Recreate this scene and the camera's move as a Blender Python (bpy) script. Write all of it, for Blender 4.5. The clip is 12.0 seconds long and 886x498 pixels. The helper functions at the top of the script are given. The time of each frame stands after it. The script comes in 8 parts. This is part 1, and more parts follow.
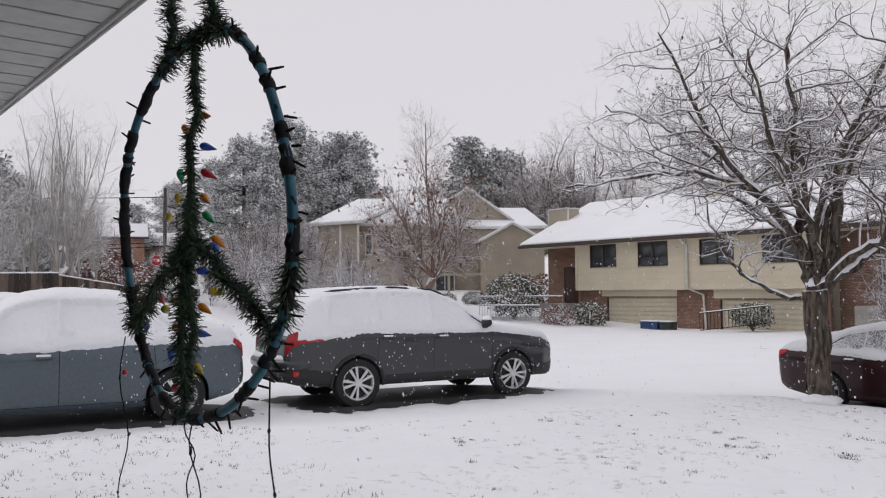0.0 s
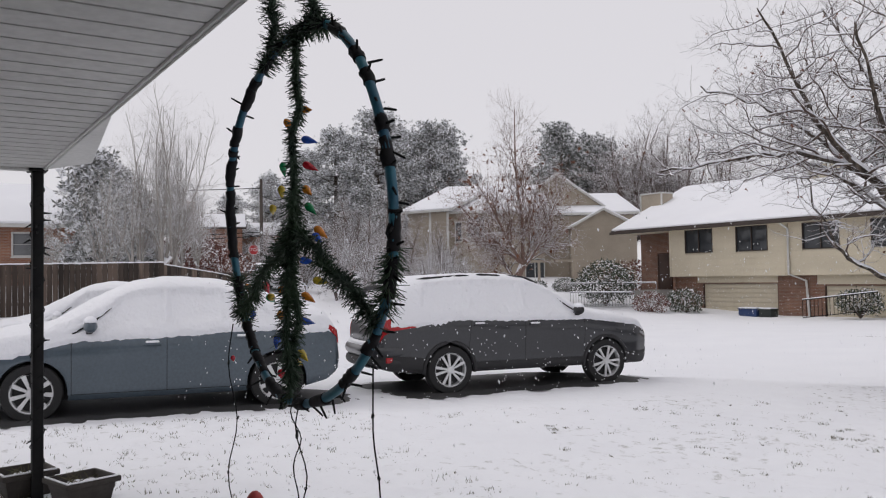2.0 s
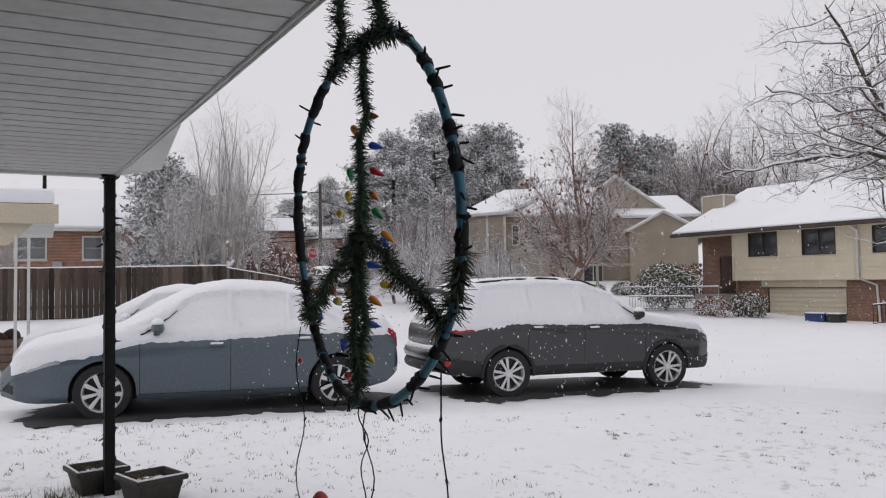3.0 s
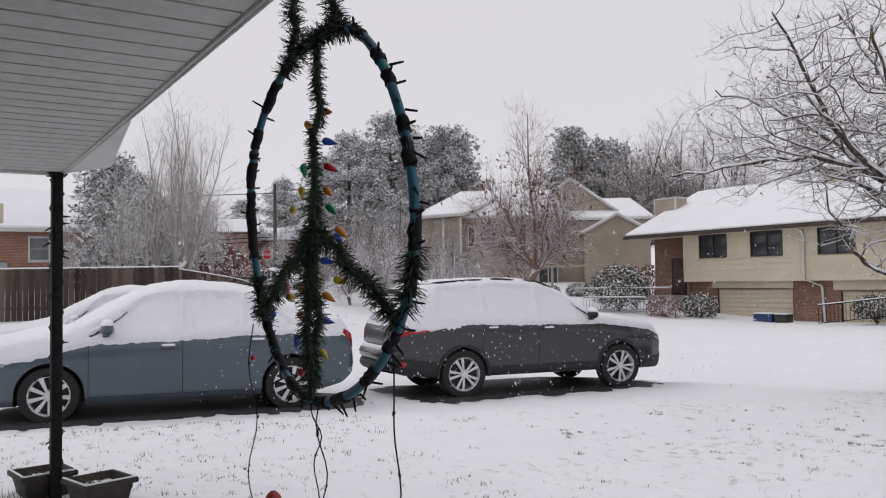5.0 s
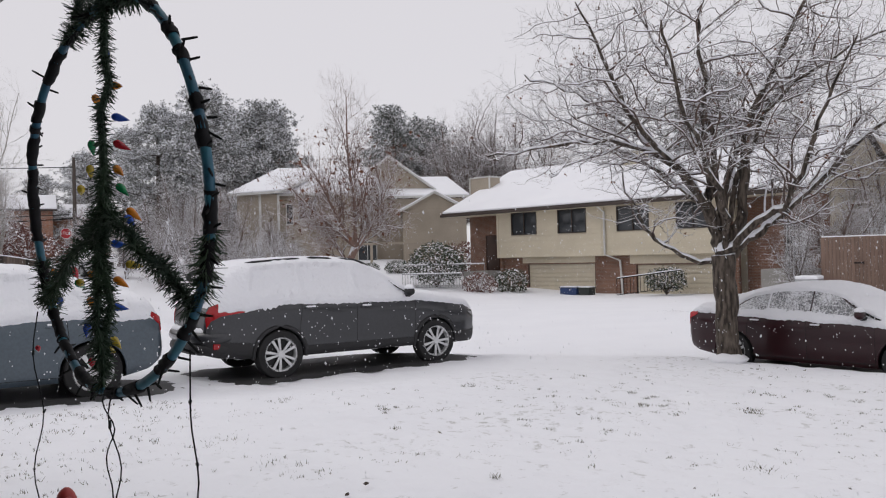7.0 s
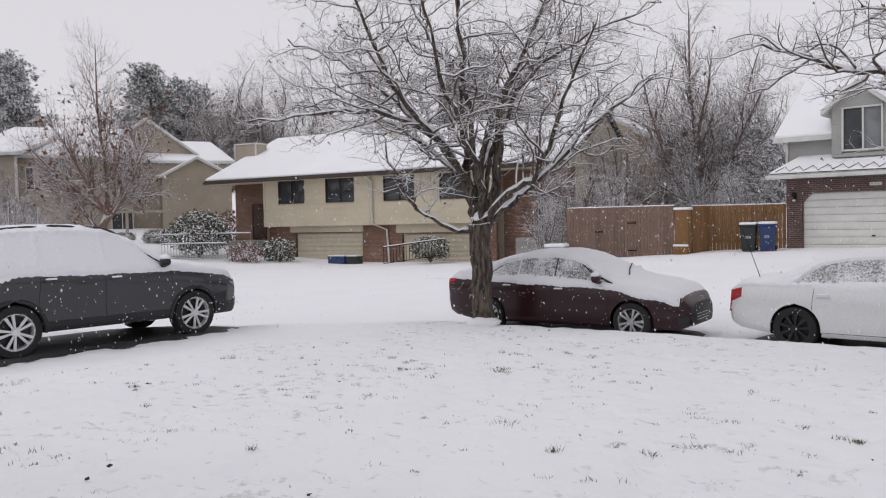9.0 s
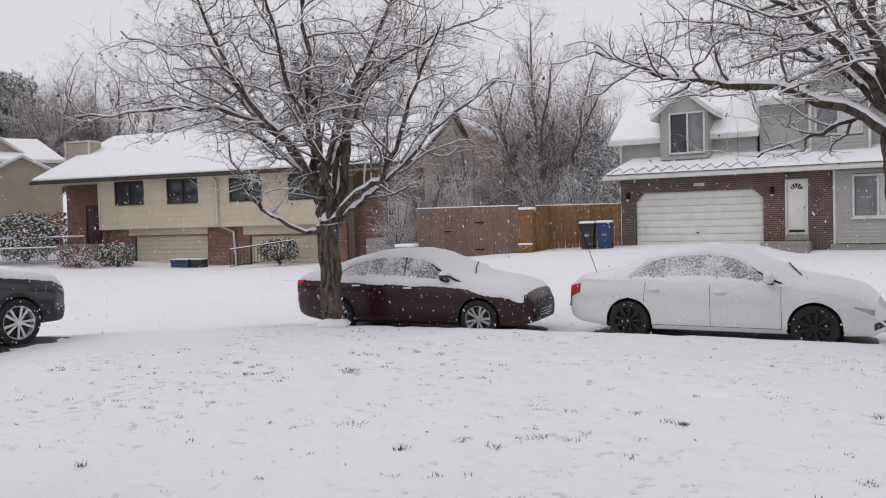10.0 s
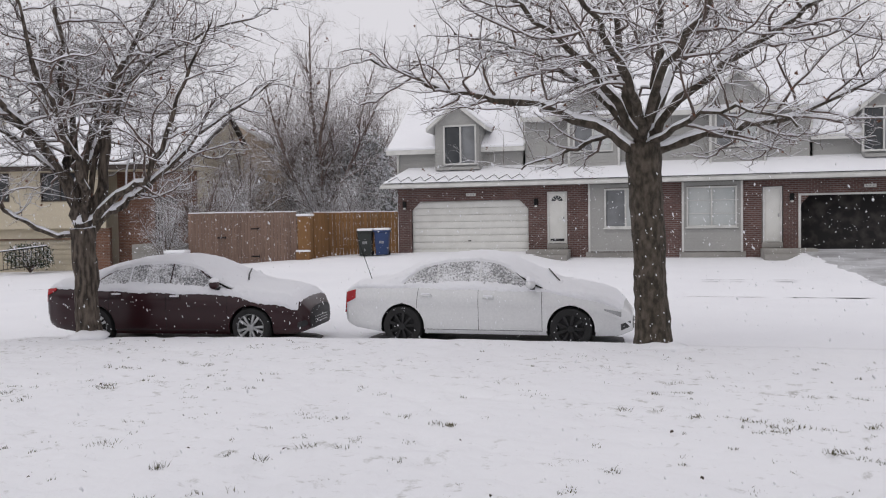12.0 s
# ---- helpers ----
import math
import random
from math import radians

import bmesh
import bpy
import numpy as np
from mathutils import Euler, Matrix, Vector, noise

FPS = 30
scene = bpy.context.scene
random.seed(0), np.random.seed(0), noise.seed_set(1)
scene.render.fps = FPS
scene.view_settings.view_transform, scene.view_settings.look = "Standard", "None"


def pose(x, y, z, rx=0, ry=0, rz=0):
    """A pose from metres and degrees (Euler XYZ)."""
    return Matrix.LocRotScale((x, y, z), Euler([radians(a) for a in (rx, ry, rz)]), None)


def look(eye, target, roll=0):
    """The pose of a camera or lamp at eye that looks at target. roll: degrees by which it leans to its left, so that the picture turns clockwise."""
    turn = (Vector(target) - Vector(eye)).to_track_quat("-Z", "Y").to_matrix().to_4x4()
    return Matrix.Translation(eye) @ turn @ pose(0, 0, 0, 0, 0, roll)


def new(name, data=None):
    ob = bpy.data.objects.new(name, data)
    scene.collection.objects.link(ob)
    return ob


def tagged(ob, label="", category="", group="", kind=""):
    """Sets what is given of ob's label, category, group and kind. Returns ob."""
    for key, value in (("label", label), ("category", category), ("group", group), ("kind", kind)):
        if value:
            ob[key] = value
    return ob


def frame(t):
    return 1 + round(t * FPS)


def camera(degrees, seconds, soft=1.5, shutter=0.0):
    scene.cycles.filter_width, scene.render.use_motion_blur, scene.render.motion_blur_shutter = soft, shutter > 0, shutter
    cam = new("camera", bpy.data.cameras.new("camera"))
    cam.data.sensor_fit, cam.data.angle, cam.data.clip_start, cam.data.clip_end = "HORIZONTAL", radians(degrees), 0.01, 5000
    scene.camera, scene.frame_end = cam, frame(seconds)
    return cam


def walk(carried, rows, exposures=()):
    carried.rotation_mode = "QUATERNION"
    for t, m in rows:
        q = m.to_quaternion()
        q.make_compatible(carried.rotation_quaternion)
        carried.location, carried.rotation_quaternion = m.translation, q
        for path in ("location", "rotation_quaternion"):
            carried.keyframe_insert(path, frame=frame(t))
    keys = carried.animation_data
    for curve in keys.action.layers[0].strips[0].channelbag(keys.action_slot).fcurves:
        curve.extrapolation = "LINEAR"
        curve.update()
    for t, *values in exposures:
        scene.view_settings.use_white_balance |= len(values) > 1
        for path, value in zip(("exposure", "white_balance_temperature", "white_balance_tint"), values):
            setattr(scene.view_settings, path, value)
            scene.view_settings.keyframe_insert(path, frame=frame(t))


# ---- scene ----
cam = camera(57.25, 12.0, soft=1.15)
walk(cam, [
    (0.0, pose(-0.091, 0.003, 1.981, 92.80, 0.65, 62.70)),
    (0.5, pose(-0.088, -0.006, 1.960, 91.48, 0.81, 63.97)),
    (1.0, pose(-0.122, 0.001, 1.963, 91.20, 0.75, 65.05)),
    (1.5, pose(-0.141, 0.022, 1.950, 91.34, 0.84, 66.54)),
    (2.0, pose(-0.090, -0.018, 1.984, 91.98, 0.93, 69.02)),
    (2.5, pose(-0.088, -0.039, 1.990, 92.12, 0.73, 72.34)),
    (4.5, pose(-0.087, -0.044, 1.969, 92.39, 0.86, 73.51)),
    (5.0, pose(-0.078, -0.039, 1.972, 92.35, 0.85, 69.92)),
    (5.5, pose(-0.060, -0.038, 1.967, 92.51, 0.95, 66.74)),
    (6.0, pose(-0.069, -0.032, 1.957, 92.20, 1.22, 63.41)),
    (6.5, pose(-0.064, -0.018, 1.974, 91.41, 1.37, 60.49)),
    (7.0, pose(-0.052, -0.008, 1.981, 90.51, 1.48, 57.27)),
    (9.0, pose(-0.007, 0.065, 1.970, 87.95, 1.30, 41.11)),
    (9.5, pose(-0.009, 0.094, 1.956, 87.69, 1.71, 36.93)),
    (10.0, pose(0.018, 0.106, 1.958, 87.74, 1.68, 30.64)),
    (10.5, pose(0.019, 0.169, 1.943, 87.93, 1.55, 23.60)),
    (11.0, pose(-0.028, 0.217, 1.925, 87.94, 1.39, 21.64)),
    (11.5, pose(0.050, 0.167, 1.951, 87.87, 1.10, 18.47)),
    (12.0, pose(0.051, 0.198, 1.936, 87.92, 0.87, 15.20)),
], exposures=[(0.0, 0.09), (12.0, 0.09)])

# ---- world and sun: an even overcast sky with a weak, wide sun ----
world = bpy.data.worlds.new("overcast_sky")
scene.world = world
world.use_nodes = True
wt = world.node_tree
sky = wt.nodes.new("ShaderNodeTexSky")
sky.sky_type, sky.sun_disc = "NISHITA", False
sky.sun_elevation, sky.sun_rotation = radians(32), radians(150)
cloud = wt.nodes.new("ShaderNodeMix")
cloud.data_type = "RGBA"
cloud.inputs["Factor"].default_value = 0.94
scaled = wt.nodes.new("ShaderNodeMix")
scaled.data_type, scaled.blend_type = "RGBA", "MULTIPLY"
scaled.inputs["Factor"].default_value = 1.0
scaled.inputs["B"].default_value = (0.1, 0.1, 0.1, 1)
wt.links.new(sky.outputs[0], scaled.inputs["A"])
wt.links.new(scaled.outputs["Result"], cloud.inputs["A"])
cloud.inputs["B"].default_value = (0.695, 0.672, 0.702, 1)
wt.links.new(cloud.outputs["Result"], wt.nodes["Background"].inputs[0])
wt.nodes["Background"].inputs[1].default_value = 1.0

sun_data = bpy.data.lights.new("sun", "SUN")
sun_data.energy, sun_data.angle, sun_data.color = 0.55, radians(40), (1.0, 0.97, 0.93)
sun_lamp = new("sun", sun_data)
sun_lamp.matrix_world = look((0, 0, 60), (25, 38, 0))


# ---- materials ----
def srgb(r, g, b):
    return tuple(((c / 255 + 0.055) / 1.055) ** 2.4 if c > 10 else c / 255 / 12.92 for c in (r, g, b))


def material(name, base, rough=0.7, metal=0.0, alt=None, scale=2.0, fine=40.0, mix=0.5, bump=0.15, relief=0.01,
             snow=None, patch=0.5, coat=0.0, stretch=(1, 1, 1), per_object=0.0, spec=0.5):
    """A surface with two scales of variation, fine relief and, where snow is given, snow lying on what faces up."""
    m = bpy.data.materials.new(name)
    m.use_nodes = True
    nt = m.node_tree
    b = nt.nodes["Principled BSDF"]
    b.inputs["Roughness"].default_value = rough
    b.inputs["Metallic"].default_value = metal
    b.inputs["Coat Weight"].default_value = coat
    b.inputs["Specular IOR Level"].default_value = spec
    geo = nt.nodes.new("ShaderNodeNewGeometry")
    mp = nt.nodes.new("ShaderNodeMapping")
    mp.inputs["Scale"].default_value = stretch
    nt.links.new(geo.outputs["Position"], mp.inputs["Vector"])
    n1 = nt.nodes.new("ShaderNodeTexNoise")
    n1.inputs["Scale"].default_value, n1.inputs["Detail"].default_value = scale, 5
    n2 = nt.nodes.new("ShaderNodeTexNoise")
    n2.inputs["Scale"].default_value, n2.inputs["Detail"].default_value = fine, 4
    for n in (n1, n2):
        nt.links.new(mp.outputs["Vector"], n.inputs["Vector"])
    if alt is None:
        alt = tuple(c * 0.72 for c in base)
    rng = nt.nodes.new("ShaderNodeMapRange")
    rng.inputs["From Min"].default_value, rng.inputs["From Max"].default_value = 0.35, 0.68
    rng.inputs["To Max"].default_value = mix * 2
    nt.links.new(n1.outputs["Fac"], rng.inputs["Value"])
    c1 = nt.nodes.new("ShaderNodeMix")
    c1.data_type = "RGBA"
    c1.inputs["A"].default_value, c1.inputs["B"].default_value = (*base, 1), (*alt, 1)
    nt.links.new(rng.outputs["Result"], c1.inputs["Factor"])
    c2 = nt.nodes.new("ShaderNodeMix")
    c2.data_type, c2.blend_type = "RGBA", "OVERLAY"
    c2.inputs["Factor"].default_value = 0.25
    nt.links.new(c1.outputs["Result"], c2.inputs["A"])
    nt.links.new(n2.outputs["Fac"], c2.inputs["B"])
    colour = c2.outputs["Result"]
    if per_object:
        info = nt.nodes.new("ShaderNodeObjectInfo")
        hsv = nt.nodes.new("ShaderNodeHueSaturation")
        mr = nt.nodes.new("ShaderNodeMapRange")
        mr.inputs["To Min"].default_value, mr.inputs["To Max"].default_value = 1 - per_object, 1 + per_object
        nt.links.new(info.outputs["Random"], mr.inputs["Value"])
        nt.links.new(mr.outputs["Result"], hsv.inputs["Value"])
        nt.links.new(colour, hsv.inputs["Color"])
        colour = hsv.outputs["Color"]
    if snow is not None:
        sep = nt.nodes.new("ShaderNodeSeparateXYZ")
        nt.links.new(geo.outputs["Normal"], sep.inputs[0])
        n3 = nt.nodes.new("ShaderNodeTexNoise")
        n3.inputs["Scale"].default_value = 9.0
        nt.links.new(geo.outputs["Position"], n3.inputs["Vector"])
        add = nt.nodes.new("ShaderNodeMath")
        add.operation = "MULTIPLY_ADD"
        add.inputs[1].default_value = patch
        nt.links.new(n3.outputs["Fac"], add.inputs[0])
        nt.links.new(sep.outputs["Z"], add.inputs[2])
        lim = nt.nodes.new("ShaderNodeMapRange")
        lim.inputs["From Min"].default_value, lim.inputs["From Max"].default_value = snow, snow + 0.12
        nt.links.new(add.outputs[0], lim.inputs["Value"])
        c3 = nt.nodes.new("ShaderNodeMix")
        c3.data_type = "RGBA"
        c3.inputs["B"].default_value = (0.82, 0.83, 0.87, 1)
        nt.links.new(lim.outputs["Result"], c3.inputs["Factor"])
        nt.links.new(colour, c3.inputs["A"])
        colour = c3.outputs["Result"]
    nt.links.new(colour, b.inputs["Base Color"])
    if bump:
        bp = nt.nodes.new("ShaderNodeBump")
        bp.inputs["Strength"].default_value, bp.inputs["Distance"].default_value = bump, relief
        nt.links.new(n2.outputs["Fac"], bp.inputs["Height"])
        nt.links.new(bp.outputs["Normal"], b.inputs["Normal"])
    return m


def brick_material(name, c1, c2, mortar, course=0.075):
    """Running-bond brickwork with recessed mortar, at true size."""
    m = bpy.data.materials.new(name)
    m.use_nodes = True
    nt = m.node_tree
    b = nt.nodes["Principled BSDF"]
    b.inputs["Roughness"].default_value = 0.9
    tc = nt.nodes.new("ShaderNodeTexCoord")
    sep, com = nt.nodes.new("ShaderNodeSeparateXYZ"), nt.nodes.new("ShaderNodeCombineXYZ")
    nt.links.new(tc.outputs["Object"], sep.inputs[0])
    s = nt.nodes.new("ShaderNodeMath")
    nt.links.new(sep.outputs["X"], s.inputs[0])
    nt.links.new(sep.outputs["Y"], s.inputs[1])
    nt.links.new(s.outputs[0], com.inputs["X"])
    nt.links.new(sep.outputs["Z"], com.inputs["Y"])
    t = nt.nodes.new("ShaderNodeTexBrick")
    t.inputs["Scale"].default_value = 1.0
    t.inputs["Brick Width"].default_value, t.inputs["Row Height"].default_value = course * 2.9, course
    t.inputs["Mortar Size"].default_value, t.inputs["Mortar Smooth"].default_value = 0.010, 0.2
    t.inputs["Color1"].default_value, t.inputs["Color2"].default_value = (*c1, 1), (*c2, 1)
    t.inputs["Mortar"].default_value = (*mortar, 1)
    nt.links.new(com.outputs[0], t.inputs["Vector"])
    n = nt.nodes.new("ShaderNodeTexNoise")
    n.inputs["Scale"].default_value, n.inputs["Detail"].default_value = 1.3, 6
    nt.links.new(tc.outputs["Object"], n.inputs["Vector"])
    mx = nt.nodes.new("ShaderNodeMix")
    mx.data_type, mx.blend_type = "RGBA", "OVERLAY"
    mx.inputs["Factor"].default_value = 0.5
    nt.links.new(t.outputs["Color"], mx.inputs["A"])
    nt.links.new(n.outputs["Fac"], mx.inputs["B"])
    nt.links.new(mx.outputs["Result"], b.inputs["Base Color"])
    bp = nt.nodes.new("ShaderNodeBump")
    bp.invert = True
    bp.inputs["Strength"].default_value, bp.inputs["Distance"].default_value = 0.8, 0.01
    nt.links.new(t.outputs["Fac"], bp.inputs["Height"])
    nt.links.new(bp.outputs["Normal"], b.inputs["Normal"])
    return m


def snow_material(name, clump=9.0, strength=0.35, thin=0.0):
    m = bpy.data.materials.new(name)
    m.use_nodes = True
    nt = m.node_tree
    b = nt.nodes["Principled BSDF"]
    b.inputs["Roughness"].default_value = 0.85
    b.inputs["Specular IOR Level"].default_value = 0.25
    geo = nt.nodes.new("ShaderNodeNewGeometry")
    big = nt.nodes.new("ShaderNodeTexNoise")
    big.inputs["Scale"].default_value, big.inputs["Detail"].default_value = 0.6, 3
    mid = nt.nodes.new("ShaderNodeTexNoise")
    mid.inputs["Scale"].default_value, mid.inputs["Detail"].default_value = clump, 6
    grain = nt.nodes.new("ShaderNodeTexNoise")
    grain.inputs["Scale"].default_value, grain.inputs["Detail"].default_value = 120, 3
    for n in (big, mid, grain):
        nt.links.new(geo.outputs["Position"], n.inputs["Vector"])
    c = nt.nodes.new("ShaderNodeMix")
    c.data_type = "RGBA"
    c.inputs["A"].default_value, c.inputs["B"].default_value = (0.87, 0.88, 0.91, 1), (0.80, 0.81, 0.85, 1)
    nt.links.new(big.outputs["Fac"], c.inputs["Factor"])
    out = c.outputs["Result"]
    if thin:
        # grass that shows through where the layer is thinnest
        spot, zone = nt.nodes.new("ShaderNodeTexNoise"), nt.nodes.new("ShaderNodeTexNoise")
        spot.inputs["Scale"].default_value, spot.inputs["Detail"].default_value, spot.inputs["Roughness"].default_value = 7.0, 5, 0.68
        zone.inputs["Scale"].default_value, zone.inputs["Detail"].default_value = 0.7, 2
        add, rng_node = nt.nodes.new("ShaderNodeMath"), nt.nodes.new("ShaderNodeMapRange")
        add.operation, add.inputs[1].default_value = "MULTIPLY_ADD", 0.35
        for n in (spot, zone):
            nt.links.new(geo.outputs["Position"], n.inputs["Vector"])
        nt.links.new(zone.outputs["Fac"], add.inputs[0])
        nt.links.new(spot.outputs["Fac"], add.inputs[2])
        rng_node.inputs["From Min"].default_value, rng_node.inputs["From Max"].default_value, rng_node.inputs["To Max"].default_value = 0.775, 0.95, thin
        nt.links.new(add.outputs[0], rng_node.inputs["Value"])
        c2 = nt.nodes.new("ShaderNodeMix")
        c2.data_type = "RGBA"
        c2.inputs["B"].default_value = (0.16, 0.155, 0.11, 1)
        nt.links.new(rng_node.outputs["Result"], c2.inputs["Factor"])
        nt.links.new(out, c2.inputs["A"])
        out = c2.outputs["Result"]
    nt.links.new(out, b.inputs["Base Color"])
    b1, b2 = nt.nodes.new("ShaderNodeBump"), nt.nodes.new("ShaderNodeBump")
    b1.inputs["Strength"].default_value, b1.inputs["Distance"].default_value = strength, 0.03
    b2.inputs["Strength"].default_value, b2.inputs["Distance"].default_value = strength, 0.004
    nt.links.new(mid.outputs["Fac"], b1.inputs["Height"])
    nt.links.new(grain.outputs["Fac"], b2.inputs["Height"])
    nt.links.new(b1.outputs["Normal"], b2.inputs["Normal"])
    nt.links.new(b2.outputs["Normal"], b.inputs["Normal"])
    return m


def speckled_glass(name, cover, clump=38.0):
    """Dark glass with wet snow stuck to it in clumps; cover: how much of it, 0 to 1."""
    m = bpy.data.materials.new(name)
    m.use_nodes = True
    nt = m.node_tree
    b = nt.nodes["Principled BSDF"]
    geo = nt.nodes.new("ShaderNodeNewGeometry")
    n = nt.nodes.new("ShaderNodeTexNoise")
    n.inputs["Scale"].default_value, n.inputs["Detail"].default_value = clump, 4
    g = nt.nodes.new("ShaderNodeTexNoise")
    g.inputs["Scale"].default_value = 3.0
    for k in (n, g):
        nt.links.new(geo.outputs["Position"], k.inputs["Vector"])
    a = nt.nodes.new("ShaderNodeMath")
    a.operation = "MULTIPLY_ADD"
    a.inputs[1].default_value = 0.6
    nt.links.new(g.outputs["Fac"], a.inputs[0])
    nt.links.new(n.outputs["Fac"], a.inputs[2])
    r = nt.nodes.new("ShaderNodeMapRange")
    edge = 1.05 - 0.5 * cover
    r.inputs["From Min"].default_value, r.inputs["From Max"].default_value = edge - 0.14, edge + 0.14
    nt.links.new(a.outputs[0], r.inputs["Value"])
    c = nt.nodes.new("ShaderNodeMix")
    c.data_type = "RGBA"
    c.inputs["A"].default_value, c.inputs["B"].default_value = (0.2, 0.205, 0.215, 1), (0.78, 0.79, 0.82, 1)
    nt.links.new(r.outputs["Result"], c.inputs["Factor"])
    nt.links.new(c.outputs["Result"], b.inputs["Base Color"])
    rr = nt.nodes.new("ShaderNodeMapRange")
    rr.inputs["To Min"].default_value, rr.inputs["To Max"].default_value = 0.15, 0.9
    nt.links.new(r.outputs["Result"], rr.inputs["Value"])
    nt.links.new(rr.outputs["Result"], b.inputs["Roughness"])
    bp = nt.nodes.new("ShaderNodeBump")
    bp.inputs["Strength"].default_value, bp.inputs["Distance"].default_value = 0.6, 0.01
    nt.links.new(r.outputs["Result"], bp.inputs["Height"])
    nt.links.new(bp.outputs["Normal"], b.inputs["Normal"])
    return m


SNOW = snow_material("snow", 8.0, 0.6)
SNOW_LAWN = snow_material("thin_lawn_snow", 8.0, 0.7, 0.62)
SNOW_STUCK = snow_material("clinging_snow", 22.0, 0.6)
ASPHALT = material("wet_asphalt", (0.035, 0.035, 0.037), 0.6, alt=(0.06, 0.06, 0.06), scale=1.5, fine=60)
DRIVE = material("slushy_concrete", (0.30, 0.30, 0.31), 0.6, alt=(0.55, 0.56, 0.58), scale=0.9, fine=14, mix=0.6, bump=0.3)
CONCRETE = material("concrete", (0.32, 0.31, 0.29), 0.9, scale=1.2)
PAINT_GREY = material("dark_grey_paint", (0.032, 0.034, 0.039), 0.34, 0.2, scale=1.0, fine=30, mix=0.15, bump=0.02, coat=0.6)
PAINT_BLUE = material("slate_blue_paint", (0.072, 0.098, 0.122), 0.36, 0.2, scale=1.0, fine=30, mix=0.15, bump=0.02, coat=0.6)
PAINT_MAROON = material("maroon_paint", (0.024, 0.0035, 0.006), 0.3, 0.0, scale=1.0, fine=30, mix=0.2, bump=0.02, coat=0.25, spec=0.4)
PAINT_WHITE = material("white_paint", (0.72, 0.73, 0.74), 0.35, alt=(0.64, 0.65, 0.66), scale=1.2, fine=30, mix=0.3, bump=0.02, coat=0.5)
PAINT_SILVER = material("silver_paint", (0.45, 0.46, 0.47), 0.35, 0.4, bump=0.02, coat=0.4)
TYRE = material("tyre_rubber", (0.018, 0.018, 0.019), 0.85, fine=90, bump=0.4)
ALLOY = material("alloy", (0.52, 0.53, 0.54), 0.35, 0.7, alt=(0.38, 0.38, 0.39), fine=30, bump=0.03)
STEEL_BLACK = material("black_steel", (0.015, 0.015, 0.016), 0.5, 0.2, bump=0.1)
PLASTIC = material("black_plastic", (0.022, 0.022, 0.024), 0.6, fine=80, bump=0.2)
CHROME = material("chrome", (0.6, 0.6, 0.6), 0.15, 1.0, bump=0.0)
LAMP_RED = material("red_lamp_lens", (0.42, 0.02, 0.025), 0.15, alt=(0.3, 0.012, 0.015), fine=60, bump=0.1)
ALLOY_PALE = material("pale_alloy", (0.72, 0.73, 0.74), 0.4, 0.35, alt=(0.55, 0.55, 0.56), fine=30, bump=0.03)
LAMP_CLEAR = material("clear_lamp_lens", (0.42, 0.43, 0.44), 0.12, fine=50, bump=0.1)
LAMP_AMBER = material("amber_lens", (0.5, 0.14, 0.03), 0.2, bump=0.1)
GLASS_DARK = material("dark_glass", (0.03, 0.034, 0.038), 0.08, alt=(0.06, 0.065, 0.07), scale=0.9, bump=0.0)
GLASS_SPECKLED = speckled_glass("snow_speckled_glass", 0.52)
SEAM = material("seam", (0.01, 0.01, 0.01), 0.9, bump=0.0)
PLATE = material("plate_bars", (0.5, 0.5, 0.52), 0.5)
VINYL = material("aged_white_vinyl", (0.52, 0.52, 0.50), 0.55, alt=(0.44, 0.44, 0.42), scale=0.8, fine=20, bump=0.06)
VINYL_TRIM = material("white_aluminium_trim", (0.62, 0.62, 0.60), 0.5, alt=(0.5, 0.5, 0.48), bump=0.05)
BLACK_METAL = material("black_painted_metal", (0.006, 0.006, 0.007), 0.6, 0.0, alt=(0.011, 0.011, 0.011), scale=6, bump=0.15, spec=0.2)
PLANTER = material("weathered_brown_plastic", (0.026, 0.021, 0.018), 0.75, alt=(0.045, 0.038, 0.033), scale=5, bump=0.2)
SOIL = material("soil", (0.035, 0.025, 0.018), 0.95, snow=0.95, patch=0.6, fine=30, bump=0.6)
BRICK_RED = brick_material("dark_red_brick", (0.085, 0.040, 0.034), (0.13, 0.068, 0.057), (0.19, 0.175, 0.17))
BRICK_BROWN = brick_material("brown_brick", (0.17, 0.075, 0.046), (0.22, 0.105, 0.065), (0.25, 0.21, 0.18))
BRICK_ORANGE = brick_material("orange_brick", (0.26, 0.095, 0.05), (0.33, 0.15, 0.08), (0.34, 0.3, 0.27))
SIDING_BEIGE = material("beige_siding", (0.58, 0.52, 0.40), 0.7, alt=(0.51, 0.455, 0.345), scale=0.7, fine=25, mix=0.4, bump=0.08, per_object=0.03)
SIDING_GREY = material("grey_siding", (0.36, 0.36, 0.345), 0.7, alt=(0.31, 0.31, 0.30), scale=0.7, fine=25, mix=0.4, bump=0.08)
SIDING_PEACH = material("peach_siding", (0.50, 0.40, 0.30), 0.75, alt=(0.44, 0.35, 0.265), scale=0.7, fine=25, bump=0.08)
# tan greyed in its base colour to carry the far house's haze
SIDING_TAN = material("hazed_tan_siding", (0.37, 0.32, 0.255), 0.75, alt=(0.31, 0.27, 0.215), scale=0.7, fine=25, bump=0.08)
SHINGLE = material("dark_shingle", (0.07, 0.062, 0.056), 0.9, fine=35, bump=0.5)
FASCIA_BROWN = material("brown_fascia", (0.055, 0.04, 0.032), 0.7)
DOOR_WHITE = material("white_door", (0.68, 0.68, 0.65), 0.5, alt=(0.6, 0.6, 0.57), bump=0.04, per_object=0.02)
